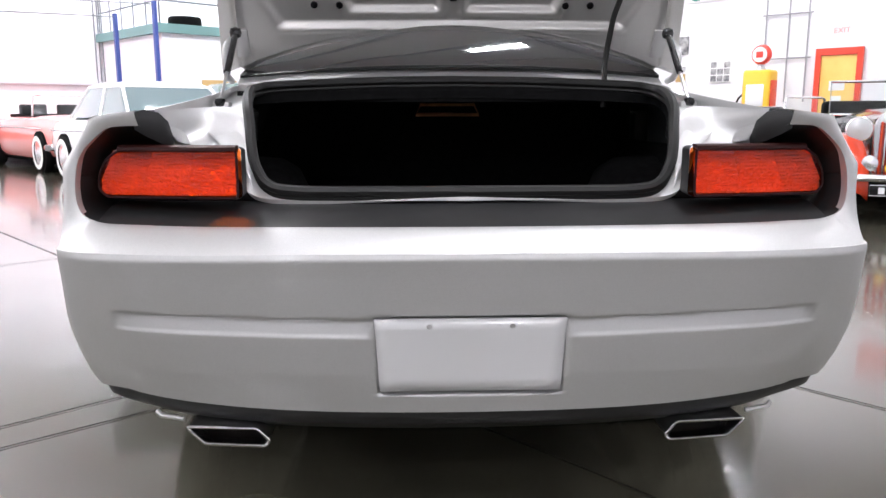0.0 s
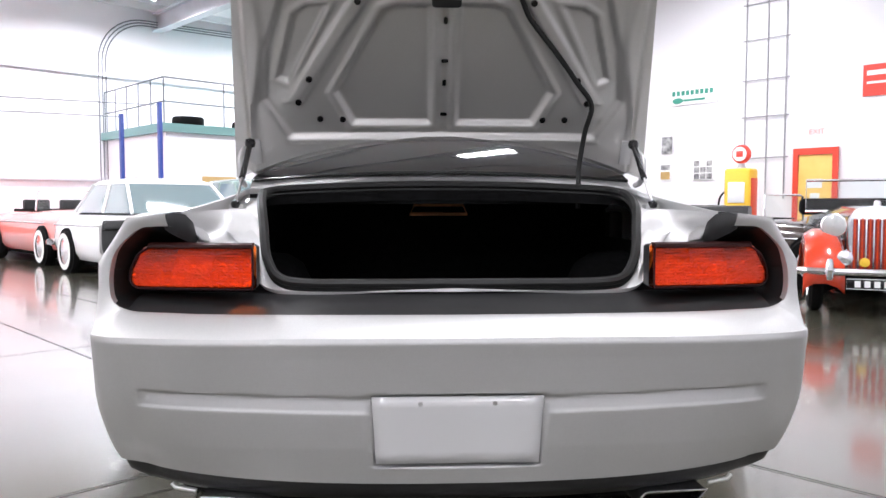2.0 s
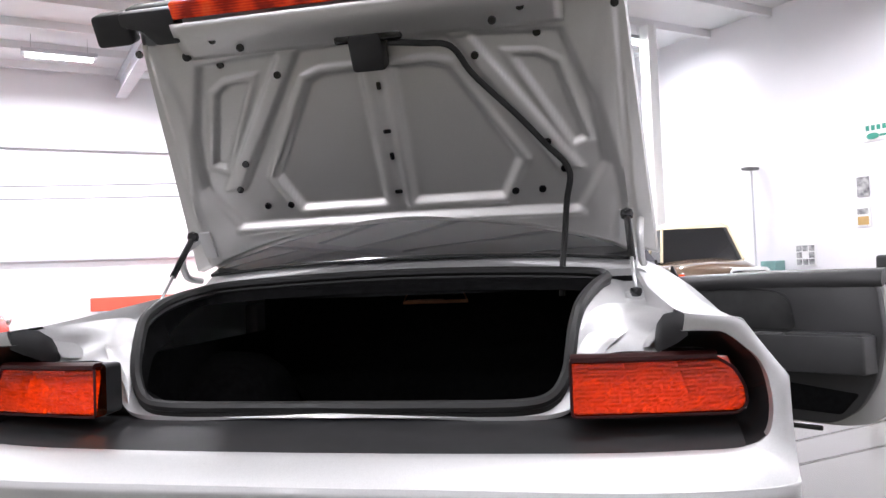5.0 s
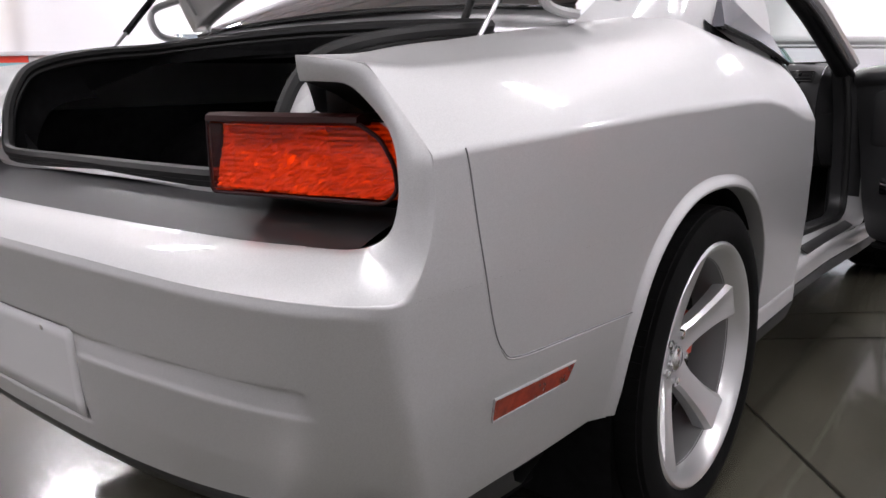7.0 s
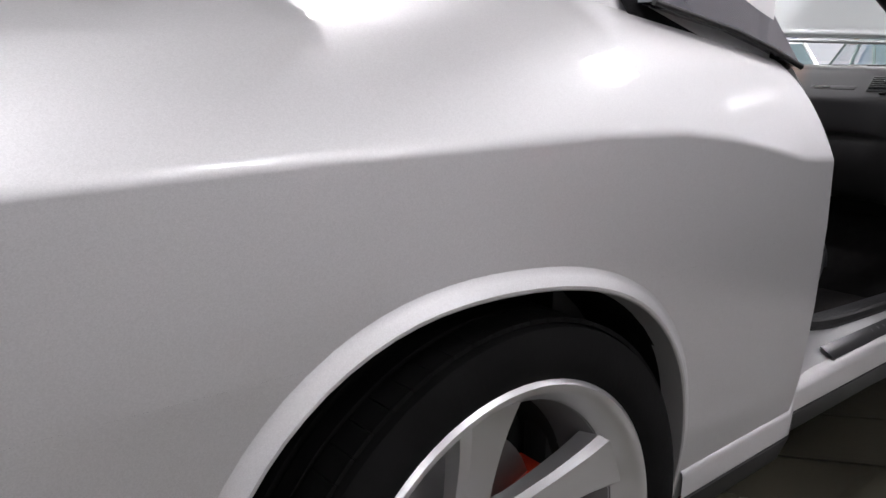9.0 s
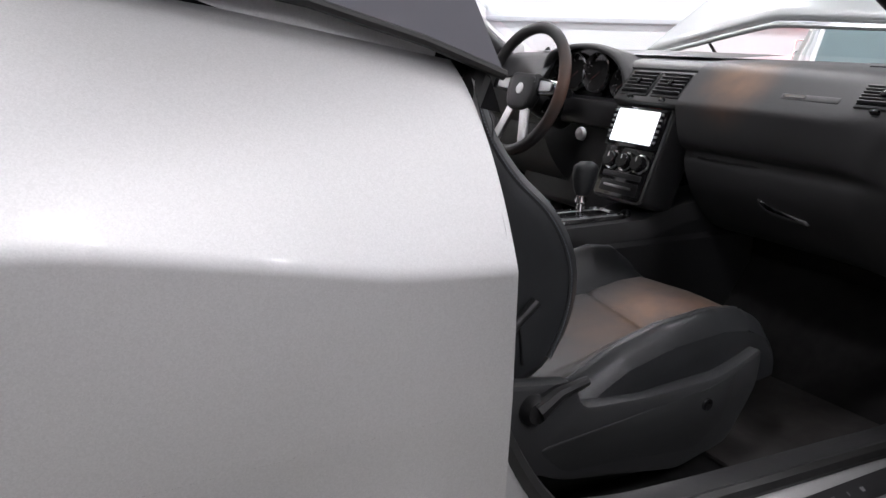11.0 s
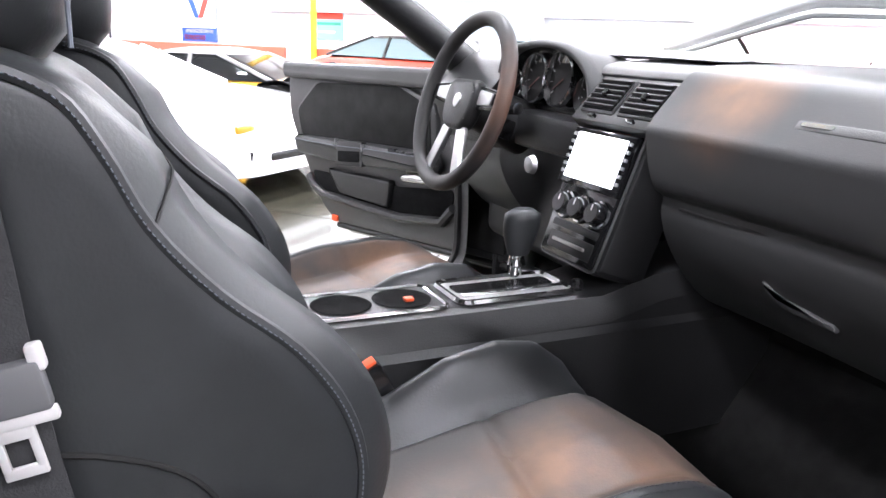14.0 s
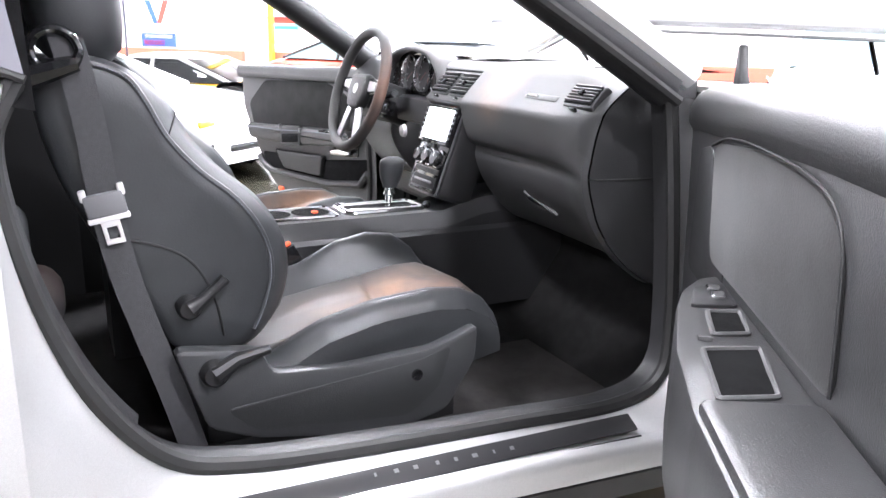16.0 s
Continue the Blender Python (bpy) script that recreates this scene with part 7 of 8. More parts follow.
for sx in (-1, 1):
    part("spoke_frame", prism(soft_outline([(sx * x, y) for x, y in ((0.055, 0.040), (0.165, 0.030), (0.168, -0.002), (0.060, -0.012))][::sx], 0.008), 0.014, SM @ Matrix.Translation((0, 0, -0.018)), 0.004), GLOSS_BLACK, wheel)
    part("spoke_plate", prism(soft_outline([(sx * x, y) for x, y in ((0.072, 0.030), (0.128, 0.026), (0.128, 0.002), (0.074, -0.002))][::sx], 0.006), 0.006, SM @ Matrix.Translation((0, 0, -0.004)), 0.002), STEEL, wheel, "brushed metal spoke plate")
for sx in (-1, 1):
    part("lower_spoke", prism(soft_outline([(sx * x, y) for x, y in ((0.012, -0.05), (0.050, -0.05), (0.085, -0.150), (0.055, -0.163))][::sx], 0.008), 0.012, SM @ Matrix.Translation((0, 0, -0.012)), 0.003), STEEL, wheel, "brushed metal lower spoke")
col = SM @ Vector((0, 0, -0.03))
part("column", tube([col, SM @ Vector((0, -0.005, -0.10)), SM @ Vector((0, -0.01, -0.17))], [0.045, 0.055, 0.06], 16), BLACK_PL, wheel, "black steering column shroud")
for sx in (-1, 1):
    part("stalk", tube([SM @ Vector((sx * 0.04, 0.005, -0.07)), SM @ Vector((sx * 0.10, 0.01, -0.065)), SM @ Vector((sx * 0.135, 0.015, -0.06))], [0.010, 0.009, 0.012], 8), GLOSS_BLACK, wheel)
part("switch_pod", box((0.03, -0.05, -0.10), (0.085, -0.005, -0.055), 0.01, m=SM), GLOSS_BLACK, wheel)
part("ignition", lathe([(0.0, 0.012), (0.016, 0.010), (0.019, 0.0)], 18, place(-0.20, 2.855, 0.845, (1, 0, 0), (0, 0, 1))), STEEL, dash)

# ---- other cars in the hall ----
BG_CHROME = mat("worn_chrome", (0.88, 0.88, 0.89), 0.22, 1.0, rough_vary=0.08, scale=12)
WHITEWALL = mat("whitewall", (0.75, 0.74, 0.72), 0.6)
paints = {}


def paint(rgb, rough=0.25):
    if rgb not in paints:
        paints[rgb] = mat("car_paint", rgb, rough, coat=0.9, coat_rough=0.03, vary=0.03, scale=3)
    return paints[rgb]


def parked(name, label, at, front, L, W, H, belt, colour, roof_colour=None, style="sedan", glass=PALE_GLASS, wheel_r=0.34, whitewall=False, hood_z=None, nose_round=0.5, open_top=False, lamp_z=None):
    """A parked car: lofted body with fenders, cabin, wheels, bumpers and lamps; its nose points along front."""
    turn = math.degrees(math.atan2(-front[0], front[1]))
    c = thing(name, label, "car", (*at, 0.0), turn)
    hz = hood_z or belt - 0.06
    body_paint = paint(colour)
    w = W / 2
    st = [(-L / 2, 0.70, 0.42, belt - 0.22), (-L / 2 + 0.10, 0.88, 0.30, belt - 0.10), (-L * 0.38, 0.97, 0.25, belt - 0.02), (-L * 0.2, 1.0, 0.22, belt), (0.0, 1.0, 0.22, belt), (L * 0.16, 1.0, 0.22, belt),
          (L * 0.24, 0.99, 0.24, (belt + hz) / 2 + 0.02), (L * 0.36, 0.97, 0.27, hz), (L / 2 - 0.14, 0.90, 0.32, hz - 0.06), (L / 2 - 0.03, 0.80 - 0.1 * nose_round, 0.38, hz - 0.16), (L / 2, 0.66 - 0.1 * nose_round, 0.44, hz - 0.26)]
    if style == "coupe":
        st = [(y, kw, min(z0, 0.20), z1) for y, kw, z0, z1 in st]
    rows = []
    for y, kw, z0, z1 in st:
        rows.append([Vector((w * kw * x, y, z0 + (z1 - z0) * z)) for x, z in ((-0.90, 0.0), (-0.98, 0.15), (-1.0, 0.45), (-0.97, 0.72), (-0.90, 0.90), (-0.72, 0.985), (-0.35, 1.02), (0, 1.035), (0.35, 1.02), (0.72, 0.985), (0.90, 0.90), (0.97, 0.72), (1.0, 0.45), (0.98, 0.15), (0.90, 0.0))])
    cols = [curve([r[j] for r in rows], 40) for j in range(15)]
    bm = loft([[cols[j][i] for j in range(15)] for i in range(41)], closed=True, caps=True)
    part("body", bm, body_paint, c, angle=50)
    part("underbody", box((-w * 0.80, -L * 0.44, 0.13), (w * 0.80, L * 0.44, 0.36), 0.03), CARPET, c, "dark underbody")
    fy, ry = L * 0.31, -L * 0.29
    # cabin
    cw = w * 0.86
    if style == "sedan":
        lo = [(L * 0.19, belt - 0.02), (-L * 0.30, belt - 0.02)]
        hi = [(L * 0.07, H), (-L * 0.18, H)]
    elif style == "wagon":
        lo = [(L * 0.17, belt - 0.02), (-L * 0.46, belt - 0.02)]
        hi = [(L * 0.07, H), (-L * 0.42, H)]
    elif style == "van":
        lo = [(L * 0.36, belt - 0.02), (-L * 0.49, belt - 0.02)]
        hi = [(L * 0.30, H), (-L * 0.48, H)]
    elif style == "coupe":
        lo = [(L * 0.22, belt - 0.02), (-L * 0.36, belt - 0.02)]
        hi = [(L * 0.02, H), (-L * 0.12, H)]
    else:
        lo = [(L * 0.16, belt - 0.02), (-L * 0.02, belt - 0.02)]
        hi = [(L * 0.09, H), (L * 0.05, H)]
    if not open_top:
        def cab(t, s):
            y = lo[0][0] + (lo[1][0] - lo[0][0]) * s
            y2 = hi[0][0] + (hi[1][0] - hi[0][0]) * s
            return y + (y2 - y) * t, belt - 0.02 + (H - belt + 0.02) * t
        rows = []
        for t in (0.0, 0.3, 0.6, 0.86):
            k = 1 - 0.20 * t
            y0, z = cab(t, 0)
            y1, _ = cab(t, 1)
            o = soft_outline([(-cw * k, y1), (cw * k, y1), (cw * k, y0), (-cw * k, y0)], 0.16, 4)
            rows.append([Vector((x, y, z)) for x, y in o])
        part("glasshouse", loft(rows, closed=True), glass, c, "curved car glass", angle=50)
        rows = []
        for t, k2 in ((0.84, 1.012), (0.93, 0.985), (0.99, 0.90), (1.01, 0.55)):
            k = (1 - 0.20 * min(t, 0.9)) * k2
            y0, z = cab(min(t, 1.0), 0)
            y1, _ = cab(min(t, 1.0), 1)
            m0 = (y0 + y1) / 2
            o = soft_outline([(-cw * k, m0 + (y1 - m0) * k2), (cw * k, m0 + (y1 - m0) * k2), (cw * k, m0 + (y0 - m0) * k2), (-cw * k, m0 + (y0 - m0) * k2)], 0.16, 4)
            rows.append([Vector((x, y, z + (0.02 if t > 1 else 0))) for x, y in o])
        part("roof", loft(rows, closed=True, caps=True), paint(roof_colour or colour), c, angle=50)
        for sgn in (1, -1):
            for s in ((0.0, 0.45, 1.0) if style != "wagon" else (0.0, 0.36, 0.68, 1.0)):
                pts = []
                for t in (0.0, 0.5, 0.88):
                    y, z = cab(t, s)
                    inset = 0.05 if s in (0.0, 1.0) else 0
                    pts.append(Vector((sgn * (cw * (1 - 0.20 * t) + 0.004 - inset * 0.4), y + (-inset if s == 0 else inset), z)))
                part("pillar", tube(pts, 0.026, 6), paint(roof_colour or colour), c)
    else:
        sc = [Vector((sgn * cw * k, L * 0.14 - 0.12 * (1 - k), z)) for sgn, k, z in ((-1, 0.95, belt), (-1, 0.90, H - 0.02), (-1, 0.8, H), (1, 0.8, H), (1, 0.90, H - 0.02), (1, 0.95, belt))]
        part("screen_frame", tube(sc, 0.018, 8), BG_CHROME, c, "bright windscreen frame")
        own = bmesh.new()
        own.faces.new([own.verts.new(p) for p in (sc[0], sc[2], sc[3], sc[5])])
        part("windscreen", own, GLASS, c, smooth=False)
        part("cockpit", box((-w * 0.74, -L * 0.22, belt - 0.03), (w * 0.74, L * 0.12, belt + 0.035), 0.03), CARPET, c, "dark open cockpit")
        for sgn in (1, -1):
            part("seat_back", box((sgn * w * 0.38 - 0.24, -L * 0.16, belt - 0.05), (sgn * w * 0.38 + 0.24, -L * 0.12, belt + 0.22), 0.04, 3), RUBBER, c)
    if style != "coupe":
        part("grille", box((-w * 0.52, L / 2 - 0.05, 0.46), (w * 0.52, L / 2 + 0.012, hz - 0.26), 0.03), GLOSS_BLACK, c)
    if style not in ("coupe", "van"):
        for k in range(5):
            z = 0.48 + (hz - 0.76) * (k + 0.5) / 5
            part("grille_bar", tube([(-w * 0.5, L / 2 + 0.014, z), (w * 0.5, L / 2 + 0.014, z)], 0.012, 6), BG_CHROME, c)
        for y, d in ((L / 2 + 0.06, 1), (-L / 2 - 0.06, -1)):
            part("bumper", tube(curve([(-w * 0.98, y - d * 0.24, 0.46), (-w * 0.85, y - d * 0.04, 0.46), (0, y, 0.46), (w * 0.85, y - d * 0.04, 0.46), (w * 0.98, y - d * 0.24, 0.46)], 24), 0.055, 8), BG_CHROME, c, "chrome bumper")
            for sgn in (1, -1):
                part("overrider", box((sgn * 0.42 - 0.035, y - 0.03, 0.40), (sgn * 0.42 + 0.035, y + 0.06, 0.58), 0.025), BG_CHROME, c)
    if name == "sports_car":
        for sgn in (1, -1):
            part("turn_lamp", box((sgn * w * 0.62 - 0.085, L / 2 - 0.17, 0.475), (sgn * w * 0.62 + 0.085, L / 2 - 0.03, 0.525), 0.015), AMBER, c, "amber turn lamp")
            part("side_lens", box((sgn * w * 0.60 - 0.06, L / 2 - 0.20, 0.53), (sgn * w * 0.60 + 0.06, L / 2 - 0.06, 0.552), 0.01), LAMP_CLEAR, c)
            part("air_slot", box((sgn * w * 0.56 - 0.06, L / 2 - 0.10, 0.29), (sgn * w * 0.56 + 0.06, L / 2 - 0.005, 0.37), 0.015), GLOSS_BLACK, c)
        part("air_slot", box((-w * 0.40, L / 2 - 0.06, 0.28), (w * 0.40, L / 2 + 0.010, 0.34), 0.02), GLOSS_BLACK, c)
    lz = lamp_z or hz - 0.14
    for sgn in (1, -1):
        if name != "sports_car":
            part("headlamp", lathe([(0.0, 0.05), (0.05, 0.045), (0.085, 0.02), (0.095, 0.0), (0.10, -0.06)], 20, place(sgn * w * 0.72, L / 2 - 0.06, lz, (-1, 0, 0), (0, 0, 1))), BG_CHROME, c, "round chrome headlamp")
        part("tail_light", box((sgn * w * 0.72 - 0.07, -L / 2 - 0.01, belt - 0.34), (sgn * w * 0.72 + 0.07, -L / 2 + 0.06, belt - 0.22), 0.02), RED_LENS, c)
        if style != "coupe":
            part("side_strip", tube([(sgn * (w * 1.0 + 0.004), -L * 0.40, belt - 0.22), (sgn * (w * 1.0 + 0.006), 0, belt - 0.21), (sgn * (w * 0.985), L * 0.34, belt - 0.22)], 0.012, 6), BG_CHROME, c)
        for y in (fy, ry):
            M = place(sgn * w * 0.925, y, wheel_r, (0, 1, 0) if sgn > 0 else (0, -1, 0), (0, 0, 1))
            wh = part("wheel", lathe([(wheel_r * 0.62, -0.09), (wheel_r * 0.9, -0.10), (wheel_r, -0.07), (wheel_r, 0.07), (wheel_r * 0.93, 0.10), (wheel_r * 0.62, 0.105)], 28, M), TYRE, c, "black tyre with bright hubcap")
            part("hubcap", lathe([(0.0, 0.125), (wheel_r * 0.3, 0.12), (wheel_r * 0.5, 0.10), (wheel_r * 0.62, 0.10)], 24, M), BG_CHROME, wh)
            if whitewall:
                part("whitewall", lathe([(wheel_r * 0.62, 0.1065), (wheel_r * 0.86, 0.1075)], 28, M), WHITEWALL, wh)
            part("arch_shadow", lathe([(wheel_r * 1.12, -0.08), (wheel_r * 1.10, 0.0), (wheel_r * 0.2, 0.0)], 28, place(sgn * (w * 1.005), y, wheel_r, (0, 1, 0) if sgn > 0 else (0, -1, 0), (0, 0, 1))), CARPET, wh)
    return c


FRONT = (0.66, -0.75)
LAMP_CLEAR = mat("clear_lamp_lens", (0.45, 0.46, 0.48), 0.1, coat=0.8)
AMBER = mat("amber_lens", (0.85, 0.30, 0.03), 0.2, coat=0.6)
# pale reflections on the sports car's screen are painted into this glass colour
SCREEN_GLASS = mat("pale_reflection_glass", (0.42, 0.42, 0.44), 0.05, coat=0.6, coat_rough=0.02)
VAN_GLASS = mat("blue_grey_glass", (0.30, 0.36, 0.40), 0.05, coat=1.0, coat_rough=0.02)
parked("hardtop_saloon", "white fifties hardtop saloon with pale green glass", (-3.93, 10.2), FRONT, 4.9, 1.86, 1.47, 0.98, (0.80, 0.81, 0.82), (0.82, 0.82, 0.82), "sedan", whitewall=True)
parked("classic_convertible", "pink and white fifties convertible with chrome grille", (-7.02, 14.0), FRONT, 4.9, 1.85, 1.36, 0.98, (0.72, 0.24, 0.22), None, "open", open_top=True, whitewall=True)
parked("classic_sedan", "grey-green forties sedan with rounded roof", (-3.2, 13.7), FRONT, 4.6, 1.75, 1.58, 1.08, (0.16, 0.22, 0.20), None, "sedan", whitewall=True)
parked("sports_car", "white wedge-nosed sports car", (-5.73, 1.935), (0.755, 0.655), 4.4, 1.78, 0.98, 0.70, (0.80, 0.80, 0.82), None, "coupe", glass=SCREEN_GLASS, hood_z=0.66, nose_round=0.9, lamp_z=0.58)
parked("coupe", "yellow and black coupe", (-8.02, 3.58), (0.62, 0.78), 4.0, 1.66, 0.90, 0.62, (0.82, 0.45, 0.05), (0.30, 0.30, 0.30), "coupe", glass=DARK_GLASS, hood_z=0.59, lamp_z=0.52)
parked("red_coupe", "red coupe with black roof", (-9.6, 6.7), (0.93, 0.36), 4.4, 1.76, 1.14, 0.84, (0.60, 0.05, 0.03), (0.02, 0.02, 0.02), "coupe", hood_z=0.80, lamp_z=0.66)
parked("van", "white boxy van with dark windows", (-12.8, 9.6), (0.80, -0.60), 5.0, 1.95, 2.05, 1.15, (0.80, 0.80, 0.80), None, "van", glass=VAN_GLASS, wheel_r=0.36, hood_z=1.05)
parked("cream_van", "cream vintage camper van with side windows", (-9.6, -1.2), (0.2, 0.98), 4.6, 1.85, 2.00, 1.10, (0.74, 0.70, 0.60), (0.8, 0.8, 0.78), "van", glass=DARK_GLASS, hood_z=1.0)
parked("touring_car", "brown vintage touring car with cream soft top", (2.0, 13.4), (-0.15, 0.99), 4.0, 1.62, 1.76, 1.10, (0.13, 0.085, 0.055), (0.72, 0.62, 0.42), "sedan", glass=GLOSS_BLACK, wheel_r=0.38)
parked("dark_roadster", "dark brown open roadster with bright screen frame", (4.75, 9.1), FRONT, 4.2, 1.65, 1.22, 0.86, (0.05, 0.035, 0.03), None, "open", open_top=True)
parked("grey_saloon", "silver-grey vintage saloon with chrome bumper", (7.6, 8.3), (-0.75, -0.66), 4.5, 1.75, 1.55, 1.02, (0.45, 0.46, 0.48), None, "sedan")

# ---- red and black vintage roadster with upright radiator ----
LAMP_GLASS = mat("lamp_glass", (0.62, 0.64, 0.64), 0.06, 0.3, coat=1.0, coat_rough=0.02, bump=0.2, bump_scale=40)


def vintage(at, front):
    turn = math.degrees(math.atan2(-front[0], front[1]))
    c = thing("vintage_roadster", "red and black vintage roadster with upright chrome radiator", "car", (*at, 0), turn)
    red, blk = paint((0.62, 0.05, 0.015)), paint((0.012, 0.012, 0.012))
    # y = 0 at the radiator, car extends to -y
    rows = []
    for y, hw, z0, z1 in ((0.0, 0.27, 0.42, 1.02), (-0.5, 0.30, 0.40, 1.04), (-1.1, 0.40, 0.38, 1.06), (-1.5, 0.52, 0.36, 1.02), (-2.4, 0.56, 0.36, 0.98), (-3.0, 0.50, 0.40, 0.92)):
        rows.append([Vector((hw * x, y, z0 + (z1 - z0) * z)) for x, z in ((-1, 0), (-1, 0.6), (-0.92, 0.9), (-0.5, 1.0), (0, 1.03), (0.5, 1.0), (0.92, 0.9), (1, 0.6), (1, 0))])
    part("body", loft(rows, closed=True, caps=True), blk, c, "black narrow body")
    part("radiator_shell", prism(soft_outline([(-0.255, 0.40), (0.255, 0.40), (0.265, 0.90), (0.20, 1.03), (0, 1.07), (-0.20, 1.03), (-0.265, 0.90)], 0.04), 0.14, place(0, 0.06, 0, (-1, 0, 0), (0, 0, 1)) @ Matrix.Translation((0, 0, -0.06)), 0.02), BG_CHROME, c, "chrome radiator shell")
    part("radiator_core", box((-0.215, 0.142, 0.44), (0.215, 0.148, 0.93)), paint((0.30, 0.03, 0.02)), c)
    for k in range(13):
        x = -0.20 + 0.40 * k / 12
        part("radiator_slat", box((x - 0.008, 0.146, 0.44), (x + 0.008, 0.166, 0.94), 0.003), BG_CHROME if k % 2 else red, c)
    part("radiator_cap", lathe([(0.0, 0.06), (0.03, 0.05), (0.035, 0.0)], 16, Matrix.Translation((0, 0.06, 1.06))), BG_CHROME, c)
    for sgn in (1, -1):
        rows = []
        for k in range(15):
            a = radians(-8 + 150 * k / 14)
            r = 0.46
            y, z = -0.05 + math.cos(a) * r * 1.05, 0.34 + math.sin(a) * r
            rows.append([Vector((sgn * (0.30 + dx), y, z + dz)) for dx, dz in ((0.0, -0.06), (0.06, 0.0), (0.16, 0.035), (0.27, 0.03), (0.345, -0.02), (0.365, -0.10))])
        for y, z in ((-0.75, 0.40), (-1.1, 0.30), (-2.2, 0.30)):
            rows.append([Vector((sgn * (0.42 + dx), y, z + dz)) for dx, dz in ((0.0, -0.02), (0.05, 0.0), (0.12, 0.012), (0.18, 0.01), (0.23, -0.01), (0.25, -0.05))])
        part("wing", loft(rows), red, c, "glossy orange-red front wing", solid=0.01)
        rows = []
        for k in range(13):
            a = radians(0 + 170 * k / 12)
            y, z = -2.62 + math.cos(a) * 0.46, 0.34 + math.sin(a) * 0.44
            rows.append([Vector((sgn * (0.52 + dx), y, z + dz)) for dx, dz in ((0.0, -0.04), (0.08, 0.02), (0.18, 0.01), (0.22, -0.08))])
        part("rear_wing", loft(rows), red, c, solid=0.01)
        hl = part("headlamp", lathe([(0.0, -0.20), (0.05, -0.18), (0.10, -0.08), (0.118, 0.0), (0.122, 0.012), (0.112, 0.02), (0.06, 0.035), (0.0, 0.04)], 28, place(sgn * 0.385, 0.12, 0.865, (-1, 0, 0), (0, 0, 1))), BG_CHROME, c, "large chrome headlamp")
        part("lamp_lens", lathe([(0.108, 0.022), (0.06, 0.040), (0.0, 0.046)], 28, place(sgn * 0.385, 0.12, 0.865, (-1, 0, 0), (0, 0, 1))), LAMP_GLASS, hl)
        part("fog_lamp", lathe([(0.0, -0.08), (0.05, -0.05), (0.075, 0.0), (0.07, 0.015), (0.0, 0.03)], 22, place(sgn * 0.30, 0.36, 0.56, (-1, 0, 0), (0, 0, 1))), BG_CHROME, c, "round chrome fog lamp")
        part("lamp_bar", tube([(sgn * 0.26, 0.02, 0.82), (sgn * 0.40, 0.08, 0.80)], 0.014, 8), BG_CHROME, c)
        part("horn", lathe([(0.0, -0.03), (0.035, -0.02), (0.045, 0.02), (0.0, 0.03)], 18, place(sgn * 0.13, 0.34, 0.52, (-1, 0, 0), (0, 0, 1))), YELLOW if sgn > 0 else BG_CHROME, c)
        for y in (-0.05, -2.62):
            M = place(sgn * 0.53, y, 0.34, (0, 1, 0) if sgn > 0 else (0, -1, 0), (0, 0, 1))
            w = part("wheel", lathe([(0.21, -0.06), (0.31, -0.065), (0.34, -0.04), (0.34, 0.04), (0.31, 0.065), (0.21, 0.07)], 32, M), TYRE, c, "narrow tyre with wire wheel")
            part("wheel_disc", lathe([(0.0, 0.07), (0.05, 0.08), (0.06, 0.03), (0.20, 0.02), (0.215, 0.068)], 24, M), BG_CHROME, w)
        part("overrider", tube([(sgn * 0.44, 0.50, 0.36), (sgn * 0.44, 0.52, 0.45), (sgn * 0.44, 0.49, 0.55)], [0.03, 0.045, 0.025], 12), BG_CHROME, c)
    part("bumper", tube(curve([(-0.74, 0.36, 0.43), (-0.5, 0.44, 0.43), (0, 0.47, 0.43), (0.5, 0.44, 0.43), (0.74, 0.36, 0.43)], 24), 0.035, 10), BG_CHROME, c, "chrome front bumper")
    pl = part("number_plate", box((-0.30, 0.49, 0.27), (0.30, 0.50, 0.375), 0.004), GLOSS_BLACK, c, "black plate with plain white bars")
    for k in range(6):
        part("plate_bar", box((-0.235 + k * 0.082, 0.500, 0.292), (-0.185 + k * 0.082, 0.503, 0.352)), SIGN_W, pl, smooth=False)
    part("plate_edge", tube([(-0.295, 0.502, 0.275), (0.295, 0.502, 0.275), (0.295, 0.502, 0.370), (-0.295, 0.502, 0.370)], 0.003, 6, closed=True), SIGN_W, pl)
    sc = [Vector((x, -1.35, z)) for x, z in ((-0.56, 1.0), (-0.56, 1.36), (0.56, 1.36), (0.56, 1.0))]
    part("screen_frame", tube(sc, 0.016, 8, closed=True), BG_CHROME, c, "flat windscreen in bright frame")
    own = bmesh.new()
    own.faces.new([own.verts.new(p) for p in sc])
    part("windscreen", own, GLASS, c, smooth=False)
    part("folded_top", box((-0.58, -2.55, 0.95), (0.58, -2.05, 1.16), 0.06, 3), CARPET, c, "folded black soft top")
    part("cockpit", box((-0.48, -2.2, 0.96), (0.48, -1.42, 1.03), 0.02), CARPET, c)
    return c


vintage((4.53, 5.60), (-0.42, -0.91))

# ---- wall fittings on the red-door wall ----
PIPE_GREY = mat("galvanised_pipe", (0.36, 0.36, 0.38), 0.5, 0.3)
def on_wall_e(v, z, out=0.0):
    """Pose on the east wall: own x runs along -v, y up, z out of the wall."""
    p = hall(U1 - out, v, z)
    return place(p.x, p.y, p.z, -HV, (0, 0, 1))


def on_wall_n(u, z, out=0.0):
    p = hall(u, V1 - out, z)
    return place(p.x, p.y, p.z, HU, (0, 0, 1))


